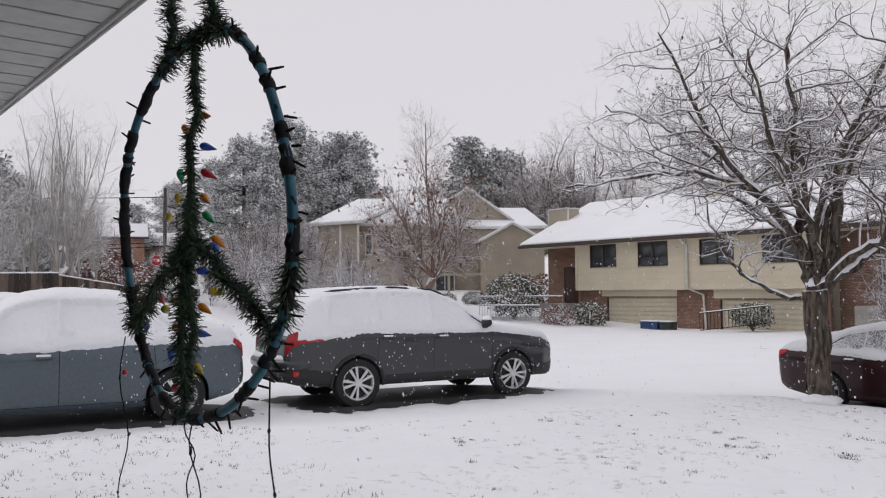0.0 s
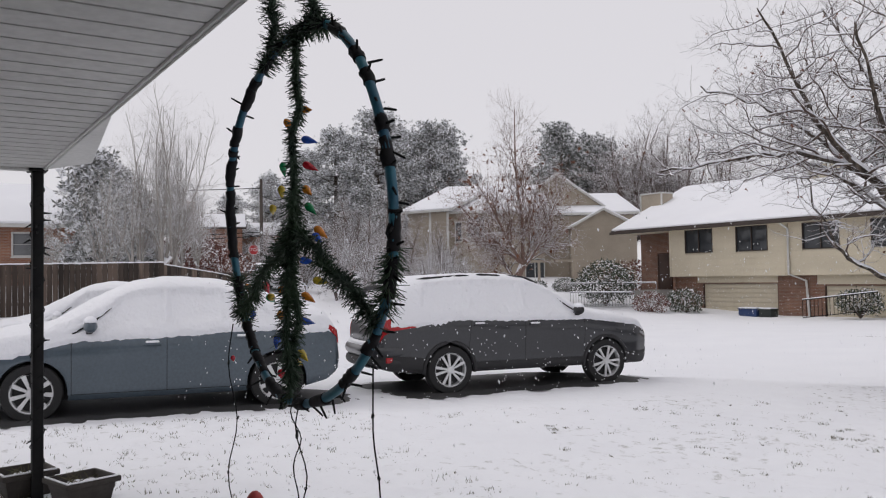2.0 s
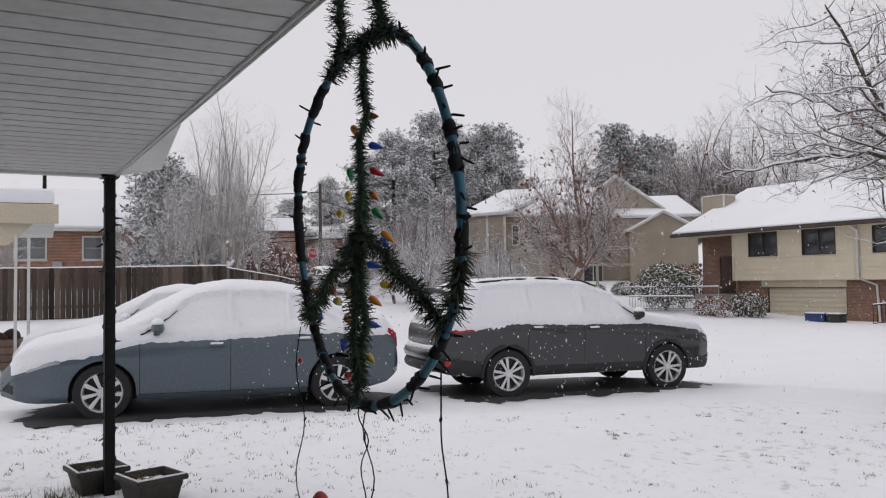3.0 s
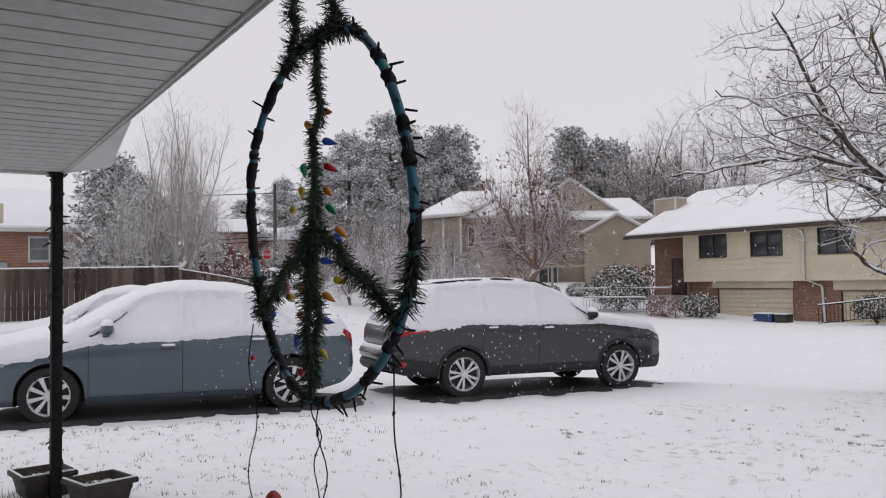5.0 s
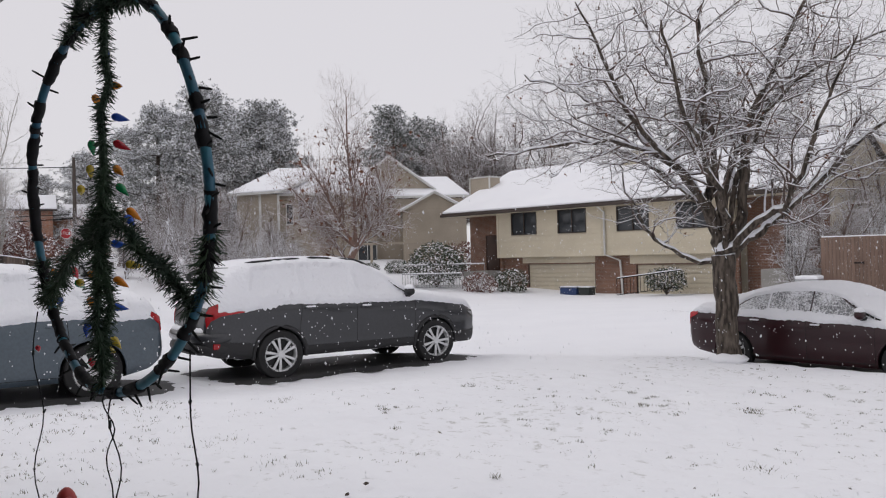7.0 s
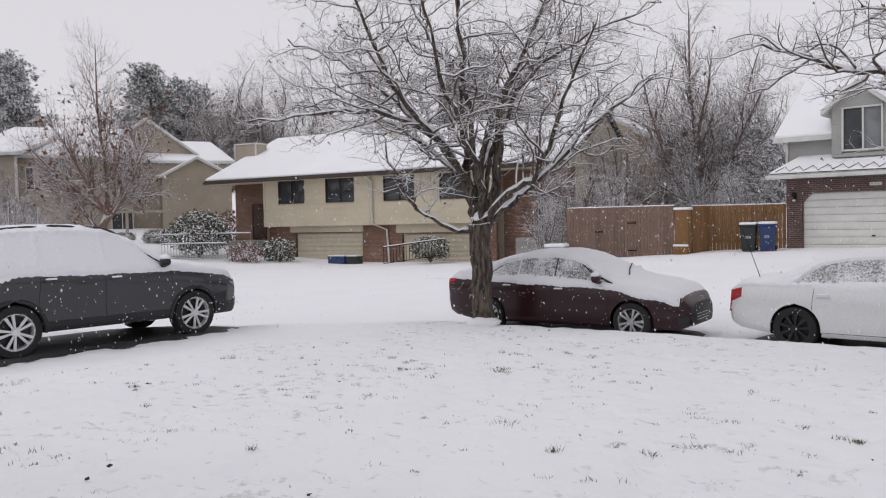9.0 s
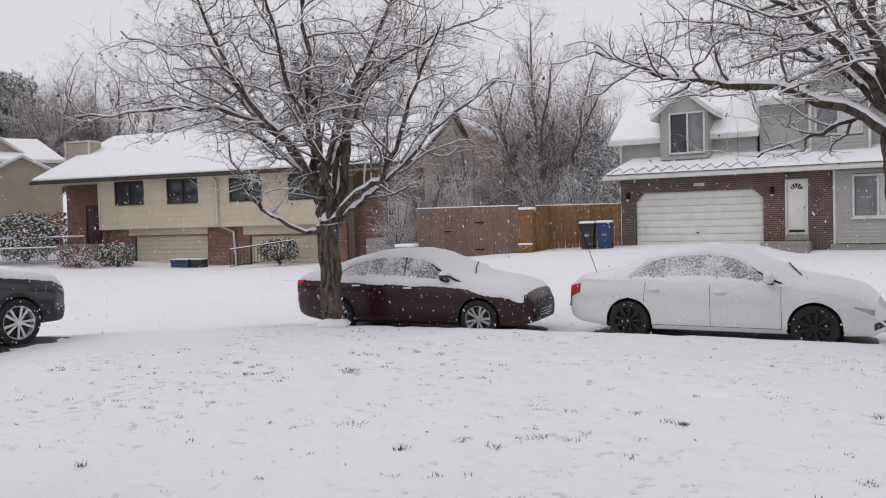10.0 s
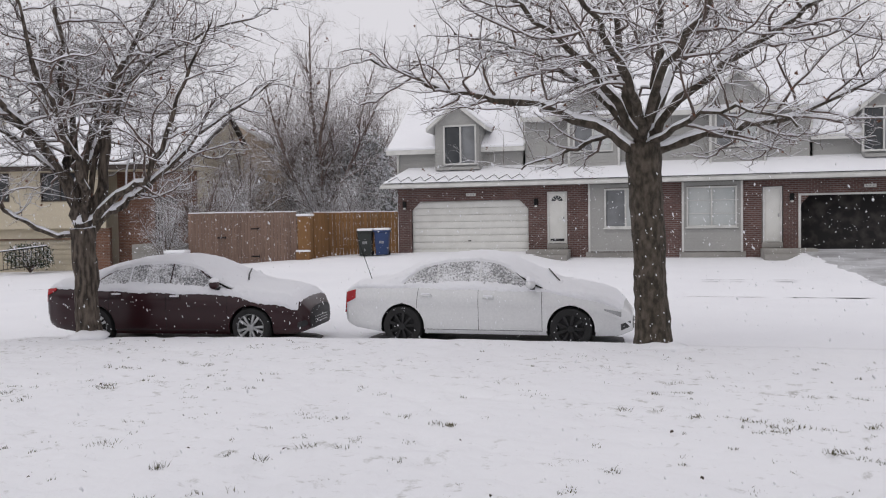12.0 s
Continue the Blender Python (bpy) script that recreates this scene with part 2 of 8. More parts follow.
DOOR_BEIGE = material("beige_garage_door", (0.54, 0.48, 0.37), 0.6, alt=(0.48, 0.43, 0.33), bump=0.05, per_object=0.02)
DOOR_BROWN = material("dark_brown_door", (0.06, 0.03, 0.02), 0.5, bump=0.15)
BLIND = material("pale_blind", (0.42, 0.45, 0.45), 0.6, alt=(0.52, 0.54, 0.53), scale=1.0, bump=0.02)
SHUTTER_GREY = material("grey_blind", (0.2, 0.21, 0.22), 0.6)
# near-black mottling that paints the shade inside the open garage
GARAGE_SHADE = material("painted_garage_shade", (0.05, 0.045, 0.042), 0.9, alt=(0.015, 0.014, 0.014), scale=2.5, mix=0.8)
FENCE_GREY = material("weathered_fence_wood", (0.105, 0.078, 0.062), 0.9, alt=(0.035, 0.026, 0.021), scale=3, fine=20, stretch=(1, 1, 0.12), bump=0.5, per_object=0.75)
FENCE_BROWN = material("brown_fence_wood", (0.20, 0.135, 0.105), 0.85, alt=(0.15, 0.10, 0.078), scale=3, fine=20, stretch=(1, 1, 0.15), bump=0.3, per_object=0.08)
FENCE_ORANGE = material("golden_fence_wood", (0.22, 0.115, 0.045), 0.85, alt=(0.16, 0.085, 0.035), scale=3, fine=20, stretch=(1, 1, 0.15), bump=0.3, per_object=0.1)
BARK = material("grey_brown_bark", (0.16, 0.13, 0.104), 0.95, alt=(0.032, 0.025, 0.02), scale=21, fine=42, mix=0.6, stretch=(1, 1, 0.24), bump=1.0, relief=0.05, snow=0.86, patch=0.6)
LICHEN = material("lichen_bark", (0.115, 0.094, 0.074), 0.95, alt=(0.035, 0.029, 0.02), scale=15, fine=36, mix=0.6, stretch=(1, 1, 0.5), bump=1.0, relief=0.05, snow=1.0, patch=0.6)
TWIG = material("snowy_twig", (0.095, 0.07, 0.058), 0.9, alt=(0.135, 0.095, 0.08), scale=4, fine=30, bump=0.2, snow=0.42, patch=0.55)
TWIG_FAR = material("far_snowy_twig", (0.15, 0.11, 0.095), 0.9, alt=(0.19, 0.142, 0.122), scale=1, fine=10, bump=0.0, snow=0.55, patch=0.6)
TWIG_ROSY = material("rosy_snowy_twig", (0.19, 0.125, 0.102), 0.9, alt=(0.24, 0.155, 0.125), scale=1, fine=10, bump=0.0, snow=0.5, patch=0.6)
TWIG_RED = material("reddish_twig", (0.14, 0.055, 0.045), 0.9, alt=(0.18, 0.09, 0.07), scale=1, fine=10, bump=0.0, snow=0.8, patch=0.6)
TWIG_PALE = material("pale_bark", (0.42, 0.40, 0.375), 0.9, alt=(0.3, 0.275, 0.25), scale=2, fine=20, bump=0.0, snow=0.5, patch=0.5)
# both needle colours are paled to include snowfall haze, besides the snow on them
NEEDLES = material("hazed_snowy_pine_needles", (0.20, 0.21, 0.195), 0.9, alt=(0.24, 0.245, 0.23), scale=0.5, fine=8, bump=0.0, snow=0.2, patch=0.75)
NEEDLES_DARK = material("hazed_dark_pine_needles", (0.14, 0.158, 0.14), 0.9, alt=(0.18, 0.19, 0.172), scale=0.5, fine=8, bump=0.0, snow=0.36, patch=0.75)
TWIG_SNOWY = material("snow_laden_twig", (0.12, 0.095, 0.085), 0.9, alt=(0.16, 0.13, 0.115), scale=1, fine=10, bump=0.0, snow=0.25, patch=0.6)
SHRUB = material("snowy_shrub_leaf", (0.04, 0.06, 0.035), 0.85, alt=(0.08, 0.09, 0.06), scale=2, fine=14, bump=0.0, snow=0.75, patch=0.6)
RUSSET = material("russet_leaf", (0.21, 0.085, 0.045), 0.85, alt=(0.11, 0.05, 0.03), scale=2, fine=20, bump=0.0)
GRASS = material("dry_grass", (0.11, 0.095, 0.05), 0.9, alt=(0.06, 0.065, 0.03), scale=8, fine=40, bump=0.0)
LEAF_DARK = material("dead_leaf", (0.05, 0.035, 0.025), 0.9, bump=0.1)
GARLAND = material("garland_green", (0.010, 0.028, 0.016), 0.6, alt=(0.022, 0.05, 0.02), scale=8, fine=60, bump=0.0)
TAPE = material("black_tape", (0.007, 0.007, 0.008), 0.7, alt=(0.014, 0.014, 0.016), scale=20, fine=60, bump=0.2, spec=0.2)
TAPE_TEAL = material("teal_hoop_plastic", (0.02, 0.14, 0.19), 0.45, alt=(0.012, 0.07, 0.13), scale=14, fine=50, bump=0.05)
WIRE = material("black_wire", (0.007, 0.008, 0.008), 0.7, bump=0.0, spec=0.2)
SIGN_RED = material("sign_red", (0.42, 0.025, 0.03), 0.4, bump=0.02)
SIGN_WHITE = material("sign_white", (0.75, 0.75, 0.75), 0.5, bump=0.0)
WOOD_POLE = material("pole_wood", (0.09, 0.075, 0.065), 0.95, stretch=(1, 1, 0.1), bump=0.3)
BIN_BLUE = material("blue_bin_plastic", (0.018, 0.045, 0.14), 0.5, bump=0.08)
BIN_DARK = material("dark_bin_plastic", (0.02, 0.026, 0.024), 0.55, bump=0.08)
GALVANISED = material("galvanised_metal", (0.4, 0.41, 0.42), 0.5, 0.5, bump=0.1)
FIGURE_RED = material("red_figurine", (0.32, 0.03, 0.025), 0.5, alt=(0.22, 0.02, 0.02), scale=20, bump=0.1)


def bulb_material(name, c):
    m = material(name, c, 0.25, alt=tuple(k * 0.8 for k in c), fine=80, bump=0.15)
    m.node_tree.nodes["Principled BSDF"].inputs["Transmission Weight"].default_value = 0.25
    return m


BULBS = [bulb_material("orange_bulb", (0.72, 0.25, 0.02)), bulb_material("blue_bulb", (0.03, 0.10, 0.5)), bulb_material("red_bulb", (0.5, 0.015, 0.03)),
         bulb_material("green_bulb", (0.01, 0.27, 0.09)), bulb_material("yellow_bulb", (0.55, 0.42, 0.04))]


# ---- building helpers ----
def mesh_of(name, verts, faces, mats=(), smooth=False, angle=None):
    me = bpy.data.meshes.new(name)
    me.from_pydata([tuple(map(float, v)) for v in verts], [], [tuple(map(int, f)) for f in faces])
    for k in mats:
        me.materials.append(k)
    if smooth:
        me.polygons.foreach_set("use_smooth", [True] * len(me.polygons))
    if angle:
        me.set_sharp_from_angle(angle=radians(angle))
    me.update()
    return me


def bm_mesh(name, bm, mat, smooth=False, angle=None):
    bmesh.ops.recalc_face_normals(bm, faces=bm.faces)
    me = bpy.data.meshes.new(name)
    bm.to_mesh(me)
    bm.free()
    me.materials.append(mat)
    if smooth:
        me.polygons.foreach_set("use_smooth", [True] * len(me.polygons))
    if angle:
        me.set_sharp_from_angle(angle=radians(angle))
    return me


def thing(name, m, label, category, group="", kind=""):
    ob = new(name)
    ob.empty_display_size = 0.1
    ob.matrix_basis = m
    return tagged(ob, label, category, group, kind)


def part(name, me, parent, label="", m=None, kind=""):
    ob = new(name, me)
    ob.parent = parent
    if m is not None:
        ob.matrix_basis = m
    return tagged(ob, label, kind=kind)


def solid(name, me, label, category, group="", kind="", m=None):
    ob = new(name, me)
    if m is not None:
        ob.matrix_basis = m
    return tagged(ob, label, category, group, kind)


def box_bm(a, b, bevel=0.0, bm=None):
    one = bmesh.new()
    bmesh.ops.create_cube(one, size=1)
    for v in one.verts:
        v.co = Vector([(a[i] + b[i]) / 2 + v.co[i] * (b[i] - a[i]) for i in range(3)])
    if bevel:
        bmesh.ops.bevel(one, geom=one.edges[:], offset=bevel, segments=2, affect="EDGES", profile=0.5)
    if bm is None:
        return one
    tmp = bpy.data.meshes.new("tmp")
    one.to_mesh(tmp)
    one.free()
    bm.from_mesh(tmp)
    bpy.data.meshes.remove(tmp)
    return bm


def boxes(name, mat, spans, bevel=0.006):
    bm = bmesh.new()
    for a, b in spans:
        box_bm(a, b, bevel, bm)
    return bm_mesh(name, bm, mat, True, 35)


def box_part(name, parent, mat, a, b, bevel=0.006, label=""):
    return part(name, boxes(name, mat, [(a, b)], bevel), parent, label)


def tube_data(lines, sides_of, verts, faces):
    """Adds tapered tubes; lines: (points, radii)."""
    for pts, rad in lines:
        pts = np.asarray(pts, float)
        k = sides_of(rad[0])
        d = np.gradient(pts, axis=0)
        d /= np.linalg.norm(d, axis=1)[:, None] + 1e-9
        ref = np.array([0.0, 0.0, 1.0]) if abs(d[0][2]) < 0.9 else np.array([1.0, 0.0, 0.0])
        u = np.cross(d, ref)
        u /= np.linalg.norm(u, axis=1)[:, None] + 1e-9
        w = np.cross(u, d)
        a = np.arange(k) * 2 * math.pi / k + math.pi / 2
        start = len(verts)
        for i in range(len(pts)):
            ring = pts[i] + rad[i] * (np.cos(a)[:, None] * u[i] + np.sin(a)[:, None] * w[i])
            verts.extend(ring.tolist())
        for i in range(len(pts) - 1):
            o = start + i * k
            for j in range(k):
                n = (j + 1) % k
                faces.append((o + j, o + n, o + k + n, o + k + j))
        if rad[-1] > 0.01:
            faces.append(tuple(start + (len(pts) - 1) * k + j for j in range(k)))
        if rad[0] > 0.01:
            faces.append(tuple(start + k - 1 - j for j in range(k)))


def tube_mesh(name, lines, mat, sides=8):
    v, f = [], []
    tube_data(lines, lambda r: sides, v, f)
    return mesh_of(name, v, f, [mat], True, 50)


def holed_wall(name, mat, x0, x1, z0, z1, y0, y1, holes):
    """A wall with real openings; holes: (x0, x1, z0, z1)."""
    xs = sorted({x0, x1, *[min(max(h[i], x0), x1) for h in holes for i in (0, 1)]})
    zs = sorted({z0, z1, *[min(max(h[i], z0), z1) for h in holes for i in (2, 3)]})

    def full(i, j):
        if not (0 <= i < len(xs) - 1 and 0 <= j < len(zs) - 1):
            return False
        cx, cz = (xs[i] + xs[i + 1]) / 2, (zs[j] + zs[j + 1]) / 2
        return not any(h[0] < cx < h[1] and h[2] < cz < h[3] for h in holes)

    v, f = [], []

    def quad(*p):
        f.append(tuple(range(len(v), len(v) + 4)))
        v.extend(p)
    for i in range(len(xs) - 1):
        for j in range(len(zs) - 1):
            if not full(i, j):
                continue
            a, b, c, d = xs[i], xs[i + 1], zs[j], zs[j + 1]
            quad((a, y0, c), (b, y0, c), (b, y0, d), (a, y0, d))
            quad((b, y1, c), (a, y1, c), (a, y1, d), (b, y1, d))
            if not full(i - 1, j):
                quad((a, y1, c), (a, y0, c), (a, y0, d), (a, y1, d))
            if not full(i + 1, j):
                quad((b, y0, c), (b, y1, c), (b, y1, d), (b, y0, d))
            if not full(i, j - 1):
                quad((a, y1, c), (b, y1, c), (b, y0, c), (a, y0, c))
            if not full(i, j + 1):
                quad((a, y0, d), (b, y0, d), (b, y1, d), (a, y1, d))
    return mesh_of(name, v, f, [mat])


def slab(name, mat, corners, thick, bevel=0.0):
    """A flat slab under four top corners, thick downwards."""
    bm = bmesh.new()
    top = [bm.verts.new(c) for c in corners]
    bot = [bm.verts.new((c[0], c[1], c[2] - thick)) for c in corners]
    bm.faces.new(top)
    bm.faces.new(bot[::-1])
    n = len(corners)
    for i in range(n):
        bm.faces.new((top[i], bot[i], bot[(i + 1) % n], top[(i + 1) % n]))
    if bevel:
        bmesh.ops.bevel(bm, geom=bm.edges[:], offset=bevel, segments=3, affect="EDGES", profile=0.5)
    return bm_mesh(name, bm, mat, True, 50)


def prism(name, mat, outline, y0, y1):
    """An outline in x, z pushed from y0 to y1."""
    n = len(outline)
    v = [(x, y0, z) for x, z in outline] + [(x, y1, z) for x, z in outline]
    f = [tuple(range(n)), tuple(range(2 * n - 1, n - 1, -1))] + [(i, i + n, (i + 1) % n + n, (i + 1) % n) for i in range(n)]
    bm = bmesh.new()
    bv = [bm.verts.new(p) for p in v]
    for k in f:
        bm.faces.new([bv[i] for i in k])
    return bm_mesh(name, bm, mat)


def smooth01(a, b, x):
    t = np.clip((np.asarray(x, float) - a) / (b - a), 0, 1)
    return t * t * (3 - 2 * t)


# ---- ground: one snow-covered sheet with lawn, kerb, street, drive and banks ----
def kerb_y(x):
    return 11.45 - 0.16 * np.minimum(np.log1p(np.exp(np.minimum(-(np.asarray(x, float) + 3.5) * 1.2, 60))) / 1.2, 18)


def street_z(x):
    return np.interp(x, [-160, -75, -62, -45, -34, -20, -8, 300], [4.0, 2.6, 2.0, 0.3, -0.35, -0.2, 0.0, 0.0])


def ground_z(x, y):
    x, y = np.asarray(x, float), np.asarray(y, float)
    k, road = kerb_y(x), street_z(x)
    lawn = 0.53 - 0.0260 * np.clip(y, 0, 12)
    drive = np.interp(y, [-4, 1.8, 4.0, 9, 12], [0.40, 0.375, 0.26, 0.25, 0.12])
    bank = 0.36 + 0.052 * np.clip(-15.5 - x, 0, 36)
    d = smooth01(-8.6, -10.4, x)
    near = lawn * (1 - d) + drive * d
    b = smooth01(-14.8, -17, x)
    near = near * (1 - b) + bank * b
    step_w = 0.07 + 5.5 * smooth01(-8.8, -16, x)
    edge = smooth01(0, 1, (k - y) / step_w)
    near_z = road + (near - road) * edge
    fk = k + 9.2
    slope = 0.040 * smooth01(-24, -13, x)
    far_z = road + 0.10 * smooth01(0, 0.35, y - fk) * smooth01(-30, -16, x) + np.clip(y - fk - 0.3, 0, 12.5) * slope
    far_z = far_z - 0.24 * smooth01(-5.2, -3.6, x) * smooth01(4.9, 4.2, x) * smooth01(2.0, 11.0, y - fk)
    return np.where(y < k, near_z, far_z)


def spaced(*runs):
    return np.unique(np.round(np.concatenate([np.arange(a, b, s) for a, b, s in runs]), 4))


gx = spaced((-1400, -150, 125), (-150, -60, 6), (-60, -18, 1.2), (-18, -9, 0.13), (-9, 5, 0.075), (5, 30, 0.8), (30, 120, 6), (120, 1500, 120))
gy = spaced((-300, -20, 40), (-20, -2, 1.5), (-2, 9, 0.075), (9, 13.5, 0.13), (13.5, 36, 0.5), (36, 120, 6), (120, 1800, 120))
XX, YY = np.meshgrid(gx, gy)
ZZ = ground_z(XX, YY)
lumps = np.array([noise.fractal(Vector((a * 0.8, b * 0.8, 3.1)), 1.0, 2.0, 3) for a, b in zip(XX.ravel(), YY.ravel())]).reshape(XX.shape)
small = np.array([noise.noise(Vector((a * 3.1, b * 3.1, 7.7))) for a, b in zip(XX.ravel(), YY.ravel())]).reshape(XX.shape)
tiny = np.array([noise.noise(Vector((a * 7.3, b * 7.3, 2.7))) for a, b in zip(XX.ravel(), YY.ravel())]).reshape(XX.shape)
pits = np.array([noise.noise(Vector((a * 5.2, b * 5.2, 12.3))) for a, b in zip(XX.ravel(), YY.ravel())]).reshape(XX.shape)
fade = smooth01(60, 20, np.hypot(XX, YY))
lawn_w = smooth01(0.0, 0.5, kerb_y(XX) - YY)
ZZ = ZZ + fade * (0.016 * lumps + (0.018 * small + 0.012 * tiny) * (0.3 + 0.7 * lawn_w) - 0.04 * smooth01(0.25, 0.5, pits) * lawn_w)
# shallow wheel tracks along the street, and a shovelled snow ridge at the far kerb
for off, depth in ((2.9, 0.02), (7.3, 0.035), (8.6, -0.05)):
    ZZ -= depth * np.exp(-((YY - kerb_y(XX) - off) / 0.16) ** 2) * smooth01(-30, -20, XX)
ny, nx = XX.shape
idx = np.arange(nx * ny).reshape(ny, nx)
quads = np.stack([idx[:-1, :-1], idx[:-1, 1:], idx[1:, 1:], idx[1:, :-1]], -1).reshape(-1, 4)
ground = solid("ground", mesh_of("ground", np.stack([XX, YY, ZZ], -1).reshape(-1, 3), quads, [SNOW, SNOW_LAWN], True),
               "snow-covered lawn, street and yards in a thin fresh layer", "ground", kind="structure")

on_lawn = ((kerb_y(XX) - YY > 0.1) & (XX > -9.6) & (YY > -6))[:-1, :-1].ravel()
ground.data.polygons.foreach_set("material_index", on_lawn.astype(np.int32))


def gz(x, y):
    return float(ground_z(x, y))


def bare_patch(cx, cy, lx, ly, turn, seed, lift=0.03):
    """Bare wet paving that the car above kept clear of snow."""
    rng = random.Random(seed)
    n, m = 26, 7
    v, f = [], []
    for j in range(n):
        a = 2 * math.pi * j / n
        ex = (abs(math.cos(a)) ** 0.45) * math.copysign(1, math.cos(a))
        ey = (abs(math.sin(a)) ** 0.45) * math.copysign(1, math.sin(a))
        wob = 1 + rng.uniform(-0.05, 0.05)
        for i in range(m):
            s = wob * (i + 1) / m
            x, y = lx / 2 * ex * s, ly / 2 * ey * s
            px, py = cx + x * math.cos(turn) - y * math.sin(turn), cy + x * math.sin(turn) + y * math.cos(turn)
            v.append((px, py, gz(px, py) + lift - (0.045 if i == m - 1 else 0)))
    v.append((cx, cy, gz(cx, cy) + lift))
    for j in range(n):
        k = (j + 1) % n
        f.append((j * m, k * m, len(v) - 1))
        for i in range(m - 1):
            f.append((j * m + i, j * m + i + 1, k * m + i + 1, k * m + i))
    return solid("pavement", mesh_of("pavement", v, f, [ASPHALT], True), "bare wet asphalt under a parked car", "pavement", kind="structure")


bare_patch(-12.1, 5.65, 4.9, 2.1, radians(91), 1)
bare_patch(-11.4, 0.35, 5.0, 2.15, radians(90), 2)
bare_patch(-7.5, 12.1, 4.5, 1.9, radians(7), 3)
bare_patch(-2.6, 12.85, 4.5, 1.9, radians(1), 4)


def snow_gap(x0, x1, y, width, seed):
    """A broken dark slit where the gutter or a wheel rut shows through the snow."""
    n = 60
    v, f = [], []
    for i in range(n + 1):
        x = x0 + (x1 - x0) * i / n
        w = width * max(0.0, noise.noise(Vector((x * 1.7, seed, 0.5))) + 0.25) * min(1, 6 * i / n, 6 * (1 - i / n))
        yy = y + 0.05 * noise.noise(Vector((x * 0.6, seed, 3.5)))
        z = gz(x, yy) + 0.05
        v += [(x, yy - w, z), (x, yy + w, z)]
    f = [(2 * i, 2 * i + 2, 2 * i + 3, 2 * i + 1) for i in range(n)]
    return solid("pavement", mesh_of("pavement", v, f, [ASPHALT], True), "thin slit of bare wet gutter in the snow", "pavement", kind="structure")


for k, (x0, x1, y, w) in enumerate(((0.6, 5.6, 22.9, 0.10), (0.4, 5.2, 20.0, 0.07), (0.9, 2.3, 11.55, 0.035), (-19, -12, 20.4, 0.06))):
    snow_gap(x0, x1, y, w, k * 3.7)

# the cleared drive in front of the open garage
v, f = [], []
for i in range(25):
    for j in range(19):
        y = 32.7 - 10.7 * i / 24
        x0 = 4.75 + 0.035 * (32.7 - y) + 0.25 * noise.noise(Vector((y * 1.3, 4.0, 0.0)))
        x = x0 + (10.2 - x0) * j / 18
        v.append((x, y, gz(x, y) + (0.045 if 0 < j < 18 else -0.05)))
f = [(i * 19 + j, (i + 1) * 19 + j, (i + 1) * 19 + j + 1, i * 19 + j + 1) for i in range(24) for j in range(18)]
solid("pavement", mesh_of("pavement", v, f, [DRIVE], True), "wet shovelled concrete drive with slush", "pavement", kind="structure")

# ---- porch: vinyl soffit over the viewer, eave trim, post ----
EAVE = Matrix.Translation((-2.32, 0.29, 0)) @ pose(0, 0, 0, 0, 0, 180 + 12.3)   # local x runs along the eave away from the viewer, y towards the house
SOFFIT_Z = 2.77


def soffit():
    v, f = [], []
    pitch, groove, depth = 0.153, 0.016, 0.022
    x = -9.0
    while x < 4.02:
        for (a, b, h) in ((x, x + pitch - groove, 0.0), (x + pitch - groove, x + pitch, depth)):
            o = len(v)
            for yy in (0.024, 3.6):
                v.extend([(a, yy, SOFFIT_Z + h), (b, yy, SOFFIT_Z + h)])
            f.append((o, o + 2, o + 3, o + 1))
            v.extend([(b, 0.024, SOFFIT_Z + (depth if h == 0 else 0)), (b, 3.6, SOFFIT_Z + (depth if h == 0 else 0))])
            f.append((o + 1, o + 3, o + 5, o + 4))
        x += pitch
    o = len(v)
    top = SOFFIT_Z + 0.14
    v.extend([(-9, 0.024, top), (4.05, 0.024, top), (4.05, 3.6, top), (-9, 3.6, top), (4.05, 0.024, SOFFIT_Z), (4.05, 3.6, SOFFIT_Z)])
    f.append((o, o + 1, o + 2, o + 3))
    f.append((o + 1, o + 4, o + 5, o + 2))
    return mesh_of("ceiling", v, f, [VINYL])


solid("ceiling", soffit(), "grooved white vinyl porch soffit in narrow panels", "ceiling", kind="structure", m=EAVE)
solid("trim", boxes("trim", VINYL_TRIM, [((-9, -0.004, SOFFIT_Z - 0.012), (4.05, 0.022, SOFFIT_Z + 0.16)), ((-9, 0.002, SOFFIT_Z - 0.018), (4.05, 0.012, SOFFIT_Z - 0.010))], 0.006),
      "painted aluminium eave trim along the porch roof", "trim", kind="structure", m=EAVE)
solid("trim", boxes("trim", VINYL_TRIM, [((4.0, 0.03, SOFFIT_Z - 0.02), (4.06, 3.6, SOFFIT_Z + 0.2))], 0.006),
      "painted aluminium end trim of the porch roof", "trim", kind="structure", m=EAVE)
solid("trim", slab("trim", VINYL_TRIM, [(1.9, -0.01, SOFFIT_Z + 0.02), (1.9, 0.02, SOFFIT_Z + 0.02), (4.0, 0.02, SOFFIT_Z + 0.02), (3.52, -0.21, SOFFIT_Z + 0.02)][::-1], 0.03),
      "flared end piece of the porch eave trim", "trim", kind="structure", m=EAVE)
solid("roof", boxes("roof", SNOW, [((-9, 0.01, SOFFIT_Z + 0.17), (4.1, 3.7, SOFFIT_Z + 0.3))], 0.04), "snow-covered porch roof", "roof", kind="structure", m=EAVE)
solid("wall_house", boxes("wall_house", SIDING_GREY, [((-9, 3.4, 0.0), (4.0, 3.6, SOFFIT_Z))], 0.01), "plain house wall behind the porch", "wall", kind="structure", m=EAVE)
solid("floor", boxes("floor", CONCRETE, [((-9, 0.9, 0.2), (4.0, 3.4, 0.56))], 0.01), "plain concrete porch slab", "floor", kind="structure", m=EAVE)

